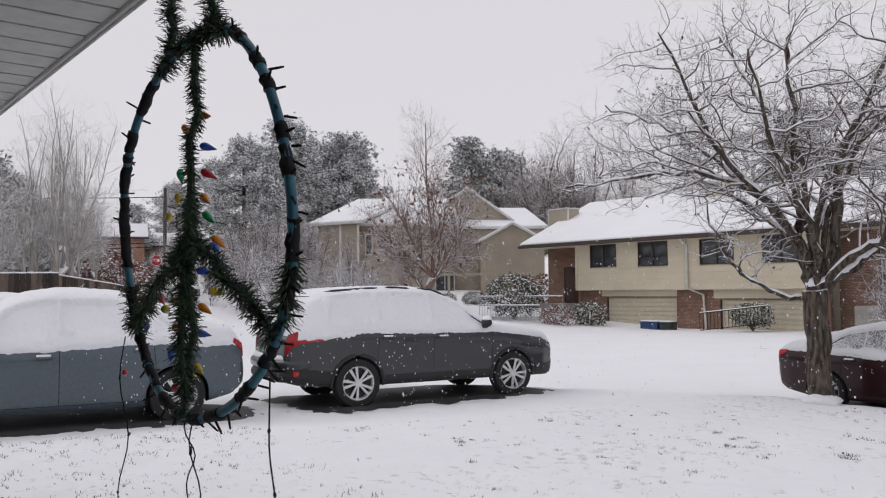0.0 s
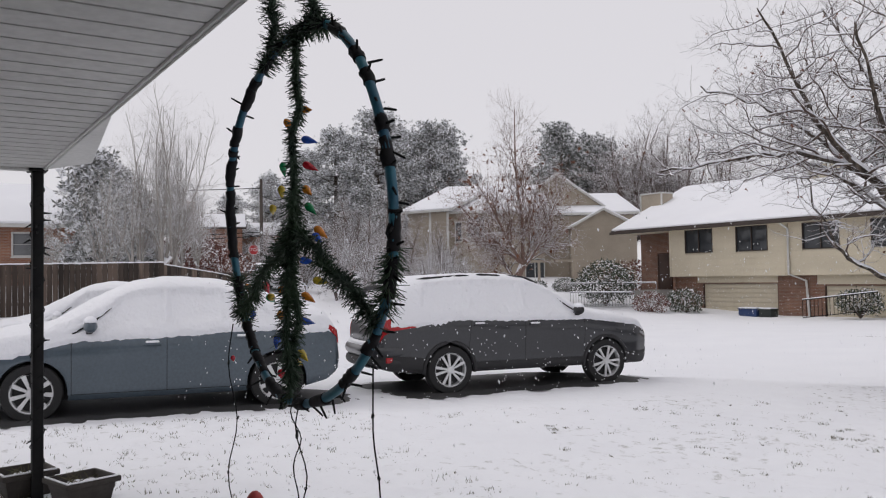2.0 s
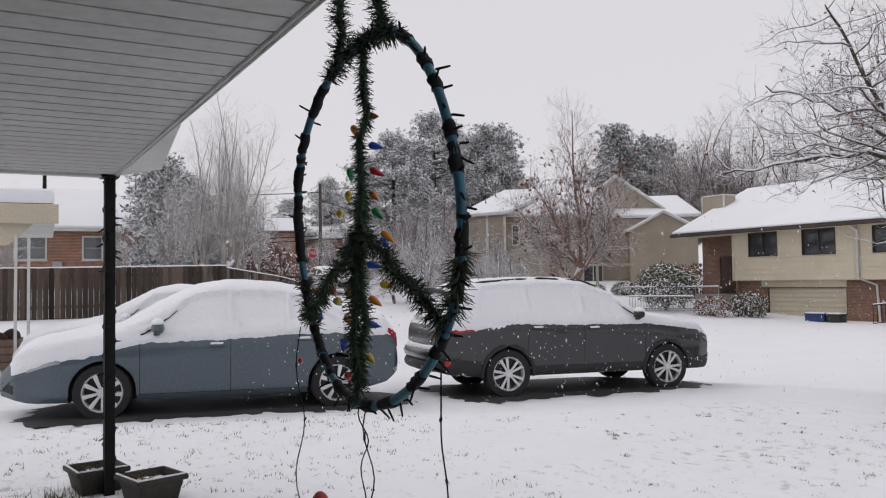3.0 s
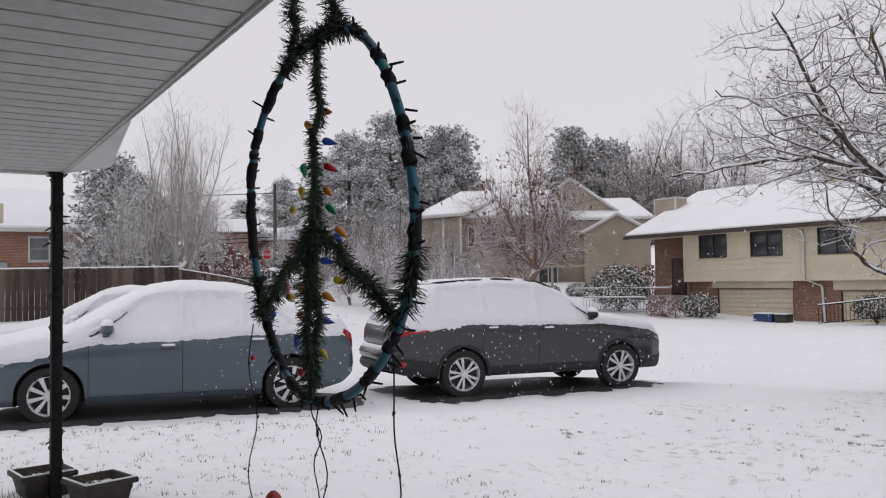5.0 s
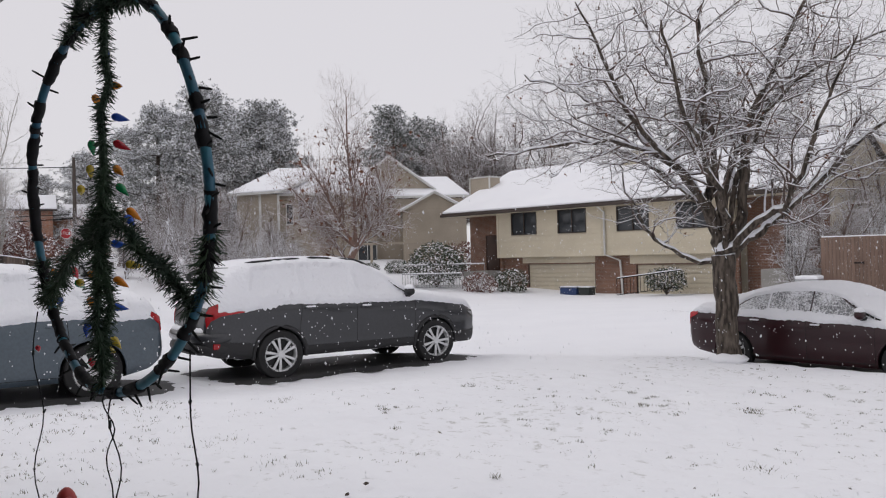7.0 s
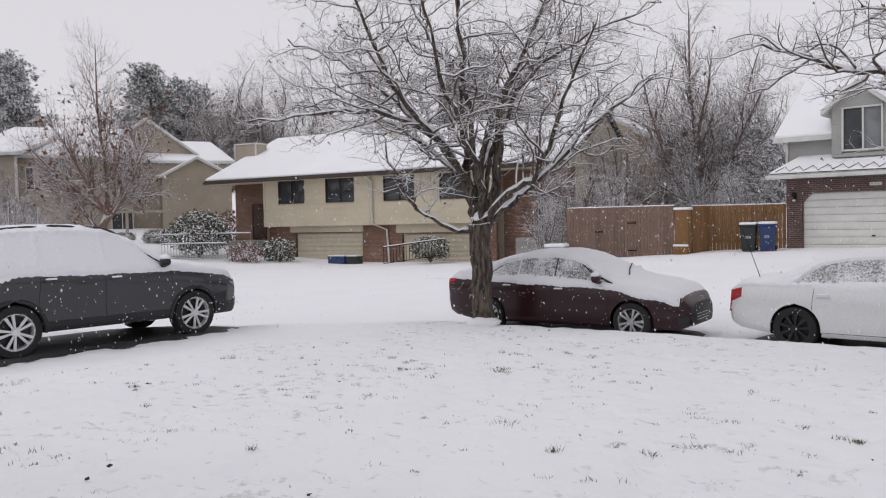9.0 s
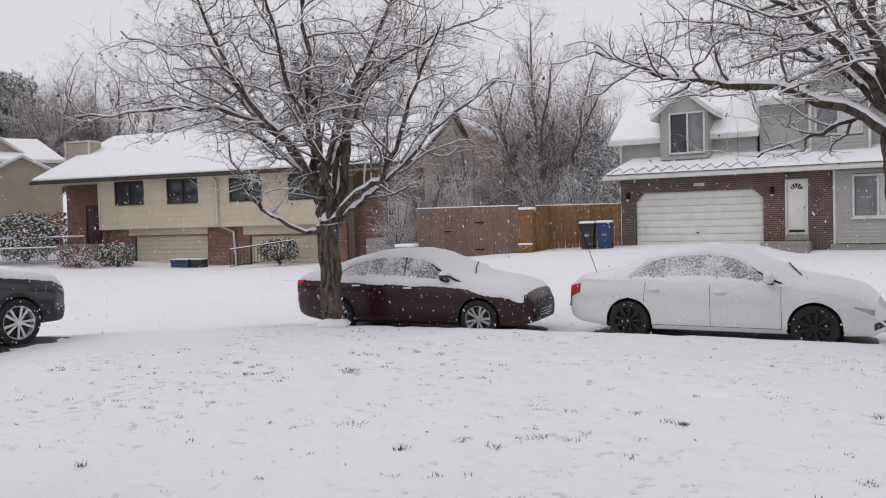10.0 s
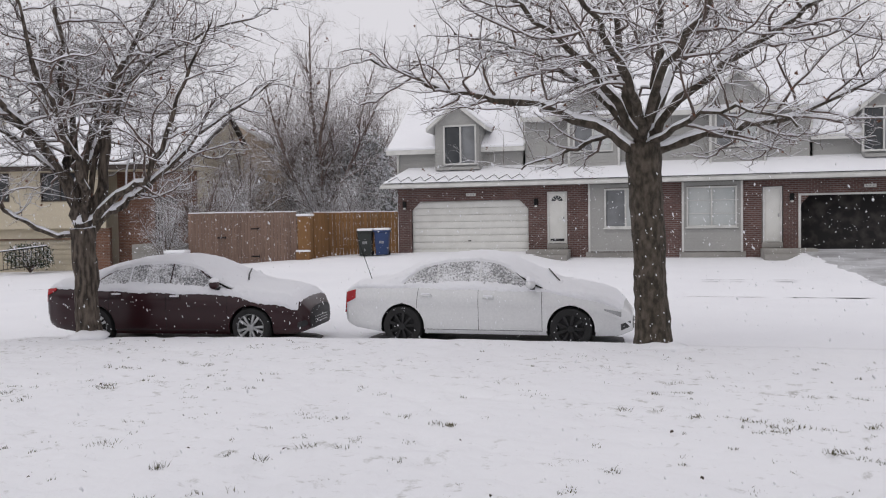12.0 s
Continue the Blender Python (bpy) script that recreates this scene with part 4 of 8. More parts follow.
# tan house further along the street
TH = thing("house", pose(-60.6, 27.9, 1.0, 0, 0, 66), "tan two-storey house with stepped snowy gables", "house")
box_part("wall", TH, SIDING_TAN, (-7.2, 0, -1.5), (-3.9, 8, 6.35))
box_part("wall", TH, SIDING_TAN, (-3.9, 1.2, -1.5), (4.0, 9, 6.35))
box_part("wall", TH, SIDING_TAN, (4.0, 2.5, -1.5), (11.6, 11, 6.0))
siding(TH, -7.2, -4.0, 0, 6.3, -0.02, 0.28, SIDING_TAN)
siding(TH, -3.9, 4.0, 0, 6.3, 1.18, 0.28, SIDING_TAN)
siding(TH, 6.2, 11.6, 0, 4.9, 0.98, 0.28, SIDING_TAN)
box_part("garage_wall", TH, SIDING_TAN, (6.2, 1.0, -1.5), (11.6, 3.0, 4.95))
gable_front(TH, 6.2, 11.6, 4.95, 6.4, 1.0, SIDING_TAN, 6, 0.4)
for x in (-5.4, -3.95):
    box_part("corner_board", TH, VINYL_TRIM, (x - 0.1, -0.06, 0), (x + 0.1, -0.03, 6.3))
snowy_roof(TH, [(-7.9, -0.6, 6.3), (-3.6, -0.6, 6.55), (0.2, 6.0, 9.0), (-4.2, 6.0, 9.0)], VINYL_TRIM)
snowy_roof(TH, [(-4.2, 0.7, 6.4), (4.4, 0.7, 6.4), (4.4, 6.0, 9.0), (-1.0, 6.0, 9.0)], VINYL_TRIM)
gable_front(TH, 1.6, 9.2, 7.0, 9.7, 4.0, SIDING_TAN, 6, 0.4)
snowy_roof(TH, [(4.2, 2.2, 6.2), (12.2, 2.2, 6.2), (11.2, 8.0, 8.3), (5.0, 8.0, 8.3)], VINYL_TRIM)
window(TH, -2.4, -0.9, 4.3, 6.0, 1.1, VINYL_TRIM, [GLASS_DARK], (0.5,), rows=(0.5,))
window(TH, -3.4, -2.8, 3.9, 5.6, 1.1, VINYL_TRIM, [GLASS_DARK], ())
window(TH, 2.4, 4.0, 0.6, 2.4, 1.1, VINYL_TRIM, [GLASS_DARK], (0.5,))
part("flue", tube_mesh("flue", [([(6.9, 5.2, 8.0), (6.9, 5.2, 9.6)], [0.12, 0.12])], BLACK_METAL), TH)
pg = box_part("porch_beam", TH, SIDING_TAN, (-2.5, -2.5, 2.0), (9.0, -2.3, 2.2))
for k in range(5):
    box_part("porch_column", TH, SIDING_TAN, (-2.4 + k * 2.8, -2.48, -1.2), (-2.2 + k * 2.8, -2.3, 2.0))

# orange brick house behind the left fence
LH = thing("house", pose(-44.6, -6.5, 1.6, 0, 0, 98), "low orange brick house with a snowy hip roof", "house")
part("wall", holed_wall("wall", BRICK_ORANGE, -12, 4.6, -0.5, 3.2, 0, 0.25, [(-2.1, -0.6, 1.7, 2.95), (1.0, 2.0, 1.7, 2.95), (-9, -7.5, 1.7, 2.95)]), LH)
box_part("back_block", LH, BRICK_ORANGE, (-12, 0.5, -0.5), (4.6, 9, 3.2))
for a, b in ((-2.1, -0.6), (1.0, 2.0), (-9, -7.5)):
    window(LH, a, b, 1.7, 2.95, 0.02, VINYL_TRIM, [SHUTTER_GREY], (), 0.09, rows=(0.5,))
snowy_roof(LH, [(-12.6, -0.6, 3.3), (5.2, -0.6, 3.3), (2.6, 4.5, 5.7), (-12.6, 4.5, 5.7)], VINYL_TRIM)
snowy_roof(LH, [(5.2, -0.6, 3.3), (5.2, 9.6, 3.3), (2.6, 4.6, 5.7), (2.6, 4.5, 5.7)], VINYL_TRIM)
part("vent_pipe", tube_mesh("vent_pipe", [([(-0.8, 4.0, 5.2), (-0.8, 4.0, 6.6)], [0.1, 0.1])], BLACK_METAL), LH)
box_part("meter_box", LH, GALVANISED, (-0.35, -0.12, 1.1), (0.1, -0.004, 1.65))

# carport of the neighbouring drive
CP = thing("carport", pose(-15.8, -2.4, 0, 0, 0, 99), "cream carport with a snow-covered flat roof on thin white posts", "carport")
box_part("roof_deck", CP, VINYL_TRIM, (-7.0, 0.0, 3.2), (0.0, 6.5, 3.42))
box_part("fascia", CP, DOOR_BEIGE, (-7.05, -0.06, 3.1), (0.05, -0.004, 3.44))
part("snow_cover", boxes("snow_cover", SNOW, [((-7.0, -0.05, 3.43), (-0.02, 6.5, 3.72))], 0.09), CP, "thick cushion of snow")
part("brace_panel", prism("brace_panel", DOOR_BEIGE, [(-7.0, 3.1), (-0.35, 3.1), (-0.75, 2.72), (-7.0, 2.72)], 0.1, 0.2), CP)
for x in (-0.42, -0.62, -4.5):
    box_part("post", CP, VINYL_TRIM, (x - 0.025, 0.05, 0.3), (x + 0.025, 0.1, 2.9))

# distant buildings on the left skyline
for x, y, w, h, z, turn, lab in ((-92, 14, 6, 6.5, 2, 80, "far brick house with a tall chimney"), (-95, 24, 9, 5, 2, 76, "far low house with a snowy roof"), (-84, 8.2, 4.5, 6.8, 2, 84, "far square building of brown brick")):
    FH = thing("house", pose(x, y, z, 0, 0, turn), lab, "house")
    box_part("wall", FH, BRICK_ORANGE, (-w / 2, 0, -1), (w / 2, 6, h - 1.5))
    snowy_roof(FH, [(-w / 2 - 0.4, -0.4, h - 1.5), (w / 2 + 0.4, -0.4, h - 1.5), (w / 2 + 0.4, 3, h), (-w / 2 - 0.4, 3, h)], FASCIA_BROWN)
    box_part("chimney", FH, BRICK_ORANGE, (-w / 2 - 0.9, 1, -1), (-w / 2, 2, h + 1.2))
    window(FH, -0.6, 0.6, 1.8, 3.2, -0.1, VINYL_TRIM, [GLASS_DARK], ())


# ---- fences ----
def fence(points, height, mat, label, board=0.14, gap=0.006, top=lambda s: 0.0, cap=True, uneven=0.02, seed=3, level=None):
    """Upright boards on rails between posts, one object a board."""
    rng = random.Random(seed)
    F = thing("fence", pose(points[0][0], points[0][1], 0), label, "fence")
    o = Vector((points[0][0], points[0][1], 0))
    shared = boxes("fence_board", mat, [((0, -0.011, 0), (board - gap, 0.011, 1.0))], 0.004)
    done = 0.0
    for (xa, ya), (xb, yb) in zip(points, points[1:]):
        a, b = Vector((xa, ya, 0)), Vector((xb, yb, 0))
        n = int((b - a).length / board)
        ang = math.atan2(yb - ya, xb - xa)
        for i in range(n):
            p = a + (b - a) * (i / n)
            s = done + i * board
            z = gz(p.x, p.y) - 0.05
            hh = (height + top(s) if level is None else level - z) + rng.uniform(-uneven, uneven)
            part("fence_board", shared, F, m=Matrix.Translation(p - o + Vector((0, 0, z))) @ Matrix.Rotation(ang, 4, "Z") @ Matrix.Translation((0, rng.uniform(-0.006, 0.006), 0)) @ Matrix.Diagonal((1, 1, hh, 1)))
        for zz in (0.35, height - 0.3):
            za, zb = gz(xa, ya) + zz, gz(xb, yb) + zz
            part("rail", tube_mesh("rail", [([a - o + Vector((0, 0, za)), b - o + Vector((0, 0, zb))], [0.05, 0.05])], mat, 4), F, m=Matrix.Translation(Vector((-math.sin(ang), math.cos(ang), 0)) * 0.06))
        for k in range(int((b - a).length / 2.4) + 1):
            p = a + (b - a).normalized() * (2.4 * k)
            q = p - o + Vector((-math.sin(ang), math.cos(ang), 0)) * 0.09
            z = gz(p.x, p.y)
            box_part("fence_post", F, mat, (q.x - 0.045, q.y - 0.045, z - 0.2), (q.x + 0.045, q.y + 0.045, (z + height + top(done + 2.4 * k) if level is None else level) - 0.03))
        if cap:
            m = max(2, n // 6)
            lp = [(a + (b - a) * (i / m)) - o for i in range(m + 1)]
            lp = [Vector((p.x, p.y, gz(p.x + o.x, p.y + o.y) - 0.035 + height + top(done + (b - a).length * i / m) if level is None else level + 0.01)) for i, p in enumerate(lp)]
            part("snow_cap", tube_mesh("snow_cap", [(lp, [0.022] * len(lp))], SNOW, 6), F, "thin line of snow along the top")
        done += (b - a).length
    return F
fence([(-28.0, -14.0), (-27.6, -5.0), (-28.8, 1.0)], 1.62, FENCE_GREY, "weathered grey board fence with uneven boards and a snow line", 0.16, uneven=0.03, seed=8)
fence([(-28.8, 1.0), (-33.5, 4.6)], 1.55, FENCE_GREY, "weathered grey board fence stepping down to the street", 0.16, top=lambda s: -0.13 * s, seed=9)
fence([(-18.3, 28.9), (-14.1, 30.0)], 1.72, FENCE_BROWN, "brown board fence with a double gate", 0.13, seed=4, level=2.33)
fence([(-13.5, 30.3), (-13.4, 31.6), (-10.8, 32.9)], 1.75, FENCE_ORANGE, "golden-brown board fence beside the brick house", 0.14, seed=6, level=2.3)
fp = thing("fence_pillar", pose(-13.8, 30.15, 0), "square timber pillar with snow on its caps", "pillar")
z0 = gz(-13.8, 30.15)
box_part("shaft", fp, FENCE_ORANGE, (-0.27, -0.2, z0 - 0.1), (0.27, 0.2, z0 + 1.72))
box_part("snow_cap", fp, SNOW, (-0.31, -0.25, z0 + 1.72), (0.31, 0.25, z0 + 1.82), 0.04)
box_part("ledge", fp, FENCE_ORANGE, (-0.29, -0.34, z0 - 0.1), (0.29, -0.2, z0 + 0.3), 0.02)
box_part("ledge_snow", fp, SNOW, (-0.3, -0.36, z0 + 0.3), (0.3, -0.19, z0 + 0.38), 0.03)
for x, y, z in ((-15.7, 29.52, 1.35), (-15.7, 29.52, 0.25), (-17.0, 29.18, 1.1)):
    h = thing("gate_hinge", pose(x, y, gz(x, y) + z, 0, 0, 15), "black strap hinge on the fence gate", "hinge")
    box_part("strap", h, BLACK_METAL, (-0.16, -0.045, -0.025), (0.16, -0.02, 0.025), 0.004)
    part("pin", tube_mesh("pin", [([(0.17, -0.04, -0.06), (0.17, -0.04, 0.06)], [0.015, 0.015])], BLACK_METAL, 6), h)


# ---- cars ----
def spline(pts, n):
    """Catmull-Rom through the rows of pts, n values of the parameter from 0 to 1."""
    pts = np.asarray(pts, float)
    k = len(pts) - 1
    out = []
    for s in np.atleast_1d(n):
        u = min(max(s, 0.0), 1.0) * k
        i = min(int(u), k - 1)
        f = u - i
        p0, p1, p2, p3 = pts[max(i - 1, 0)], pts[i], pts[i + 1], pts[min(i + 2, k)]
        out.append(0.5 * (2 * p1 + (p2 - p0) * f + (2 * p0 - 5 * p1 + 4 * p2 - p3) * f * f + (3 * p1 - p0 - 3 * p2 + p3) * f ** 3))
    return np.array(out)


class Shape:
    """A car body's skin: at(x, j) gives the point of the section at x; j from 0 (under the middle) over 6 (belt) to 10 (top middle)."""

    def __init__(self, top, belt, width, low, height):
        self.top, self.belt, self.width, self.low, self.h = [np.array(k, float).T for k in (top, belt, width, low)] + [height]
        self.x0, self.x1 = self.top[0][0], self.top[0][-1]

    def section(self, x):
        w, zb, lo = np.interp(x, *self.width), np.interp(x, *self.belt), np.interp(x, *self.low)
        zt = max(np.mean([np.interp(x + d, *self.top) for d in (-0.06, 0, 0.06)]), zb + 0.015)
        g = zt - zb
        c = float(smooth01(0.06, 0.3, g))
        wr = w * (1 - 0.30 * min(g / 0.5, 1.0))
        mid = lo + 0.55 * (zb - lo)
        cabin = [(0.42 * 0.945 * w + 0.58 * wr, zb + 0.04 + 0.58 * (zt - 0.13 - zb)), (wr * 0.97, zt - 0.085), (wr * 0.64, zt - 0.018)]
        hood = [(0.87 * w, zb + 0.45 * g), (0.68 * w, zb + 0.8 * g), (0.36 * w, zt - 0.06 * g)]
        up = [tuple(c * a + (1 - c) * b for a, b in zip(p, q)) for p, q in zip(cabin, hood)]
        return [(0, lo), (0.8 * w, lo), (0.94 * w, lo + 0.05), (0.974 * w, lo + 0.17), (0.98 * w, mid), (w, zb - 0.16), (0.955 * w, zb), *up, (0, zt)]

    def at(self, x, j):
        y, z = spline(self.section(x), [j / 10])[0]
        return np.array([x, y, z])

    def normal(self, x, j):
        a = self.at(min(x + 0.03, self.x1), j) - self.at(max(x - 0.03, self.x0), j)
        b = self.at(x, min(j + 0.08, 10)) - self.at(x, max(j - 0.08, 0))
        n = np.cross(b, a)
        return n / (np.linalg.norm(n) + 1e-9)


def mirror_y(v):
    return [(x, -y, z) for x, y, z in v]


def skin_patch(name, shape, x_of, j_of, nu, nv, off, mat, side, thick=0.02):
    """A panel that follows the skin; x_of(u, v), j_of(u, v) for u, v in 0..1."""
    outer, inner = [], []
    for i in range(nu + 1):
        for k in range(nv + 1):
            u, v = i / nu, k / nv
            x, j = x_of(u, v), j_of(u, v)
            p, n = shape.at(x, j), shape.normal(x, j)
            outer.append(p + n * off)
            inner.append(p - n * thick)
    v = outer + inner
    m = (nu + 1) * (nv + 1)
    f = []
    for i in range(nu):
        for k in range(nv):
            a = i * (nv + 1) + k
            f.append((a, a + nv + 1, a + nv + 2, a + 1))
    rim = [k for k in range(nv)] + [i * (nv + 1) + nv for i in range(nu)] + [nu * (nv + 1) + k for k in range(nv, 0, -1)] + [i * (nv + 1) for i in range(nu, 0, -1)]
    for a, b in zip(rim, rim[1:] + rim[:1]):
        f.append((a, b, b + m, a + m))
    if side < 0:
        v = mirror_y(v)
        f = [k[::-1] for k in f]
    return mesh_of(name, v, f, [mat], True, 40)


def lathe(name, profile, mat, n=36, smooth_angle=40):
    """Profile of (y, r) turned about the y axis."""
    v, f = [], []
    for k in range(n):
        a = 2 * math.pi * k / n
        v += [(r * math.cos(a), y, r * math.sin(a)) for y, r in profile]
    m = len(profile)
    for k in range(n):
        o, q = k * m, ((k + 1) % n) * m
        f += [(o + i, o + i + 1, q + i + 1, q + i) for i in range(m - 1)]
    return mesh_of(name, v, f, [mat], True, smooth_angle)


def wheel_meshes(r, spokes, rim_mat, tag):
    w = 0.215
    rr = r * 0.70
    tyre = lathe("tyre", [(-w / 2, rr * 0.97), (-w / 2 - 0.006, rr * 1.1), (-w / 2, r * 0.95), (-w / 2 + 0.03, r * 0.995), (0, r), (w / 2 - 0.03, r * 0.995), (w / 2, r * 0.95), (w / 2 + 0.006, rr * 1.1), (w / 2, rr * 0.97)], TYRE)
    barrel = lathe("rim", [(-w / 2 - 0.002, rr * 1.0), (-w / 2 + 0.004, rr * 0.94), (-w / 2 + 0.06, rr * 0.9), (w / 2, rr * 0.9)], rim_mat)
    bm = bmesh.new()
    for k in range(spokes):
        a = 2 * math.pi * k / spokes
        for d in ((-0.22, 0.22) if spokes <= 6 else (0.0,)):
            q = box_bm((0.03, -w / 2 + 0.004, -0.014), (rr * 0.95, -w / 2 + 0.03, 0.014), 0.006)
            for k2 in q.verts:
                k2.co.z *= 0.8 + (0.9 if spokes <= 6 else 1.2) * k2.co.x / rr
            bmesh.ops.transform(q, matrix=Matrix.Rotation(a + d, 4, "Y"), verts=q.verts)
            tmp = bpy.data.meshes.new("tmp")
            q.to_mesh(tmp)
            q.free()
            bm.from_mesh(tmp)
            bpy.data.meshes.remove(tmp)
    hub = bmesh.ops.create_cone(bm, segments=20, radius1=0.065, radius2=0.05, depth=0.03, cap_ends=True)["verts"]
    bmesh.ops.transform(bm, matrix=Matrix.Translation((0, -w / 2 + 0.008, 0)) @ Matrix.Rotation(radians(90), 4, "X"), verts=hub)
    spoke = bm_mesh("spoke", bm, rim_mat, True, 40)
    disc = lathe("brake_disc", [(-w / 2 + 0.065, 0.01), (-w / 2 + 0.066, rr * 0.88)], STEEL_BLACK, 24)
    return tyre, barrel, spoke, disc


def cut_arches(me, centres, r):
    """Wheel arches cut out of the body mesh with a boolean, then kept as a plain mesh."""
    bm = bmesh.new()
    for x, z in centres:
        for s in (-1, 1):
            q = bmesh.ops.create_cone(bm, segments=32, radius1=r, radius2=r, depth=0.6, cap_ends=True)["verts"]
            bmesh.ops.transform(bm, matrix=Matrix.Translation((x, s * 0.88, z)) @ Matrix.Rotation(radians(90), 4, "X"), verts=q)
    cutter_me = bm_mesh("cutter", bm, PLASTIC)
    body, cutter = new("body_tmp", me), new("cutter", cutter_me)
    mod = body.modifiers.new("cut", "BOOLEAN")
    mod.operation, mod.object, mod.solver, mod.material_mode = "DIFFERENCE", cutter, "EXACT", "TRANSFER"
    bpy.context.view_layer.update()
    out = bpy.data.meshes.new_from_object(body.evaluated_get(bpy.context.evaluated_depsgraph_get()))
    bpy.data.objects.remove(body)
    bpy.data.objects.remove(cutter)
    out.name = "body"
    out.polygons.foreach_set("use_smooth", [True] * len(out.polygons))
    out.set_sharp_from_angle(angle=radians(38))
    return out


def snow_coat(name, shape, x0, x1, j_low, top, side_t, seed, clear=(), rough=0.012, nu=150, nv=32, bare=True):
    """Snow lying on a car from the edge j_low(x) on one side over the top to the other; thick on what faces up."""
    v, f = [], []
    off = seed * 17.3
    for i in range(nu + 1):
        x = x0 + (x1 - x0) * i / nu
        ex = float(smooth01(0, 0.06, i / nu) * smooth01(1, 0.94, i / nu))
        for k in range(2 * nv + 1):
            s = -1 if k < nv else 1
            q = abs(k - nv) / nv
            lim = j_low(x) + 0.10 * noise.noise(Vector((x * 3.0, s * 3 + off, 1.0))) + 0.11 * noise.noise(Vector((x * 17, s * 5 + off, 4.0)))
            j = 10 - (10 - lim) * q
            p, n = shape.at(x, j), shape.normal(x, j)
            et = float(smooth01(1.0, 0.93, q)) * ex
            t = (side_t + (top - side_t) * max(n[2], 0) ** 1.3)
            t *= 1 + 0.25 * noise.noise(Vector((x * 2.2, p[1] * 2.2 * s + off, 2.0)))
            t += rough * noise.noise(Vector((x * 13, p[1] * 13 * s + off, p[2] * 13)))
            t = max(t, 0.004)
            for a0, a1, t0, t1 in clear:
                w = (j - 6.2) / 1.7 - 0.14 + 0.06 * noise.noise(Vector((x * 9, off, 6.0)))
                if 0 < w < 0.86:
                    lo_x, hi_x = a0 + (t0 - a0) * w, a1 + (t1 - a1) * w
                    if lo_x < x < hi_x:
                        t = -0.02 if bare else 0.006 + 0.007 * noise.noise(Vector((x * 7, off, p[2] * 26)))
            p = p + n * (t * et - 0.008 * (1 - et))
            v.append((p[0], s * p[1], p[2]))
    m = 2 * nv + 1
    for i in range(nu):
        for k in range(2 * nv):
            a = i * m + k
            f.append((a, a + 1, a + m + 1, a + m))
    return mesh_of(name, v, f, [SNOW_STUCK], True)


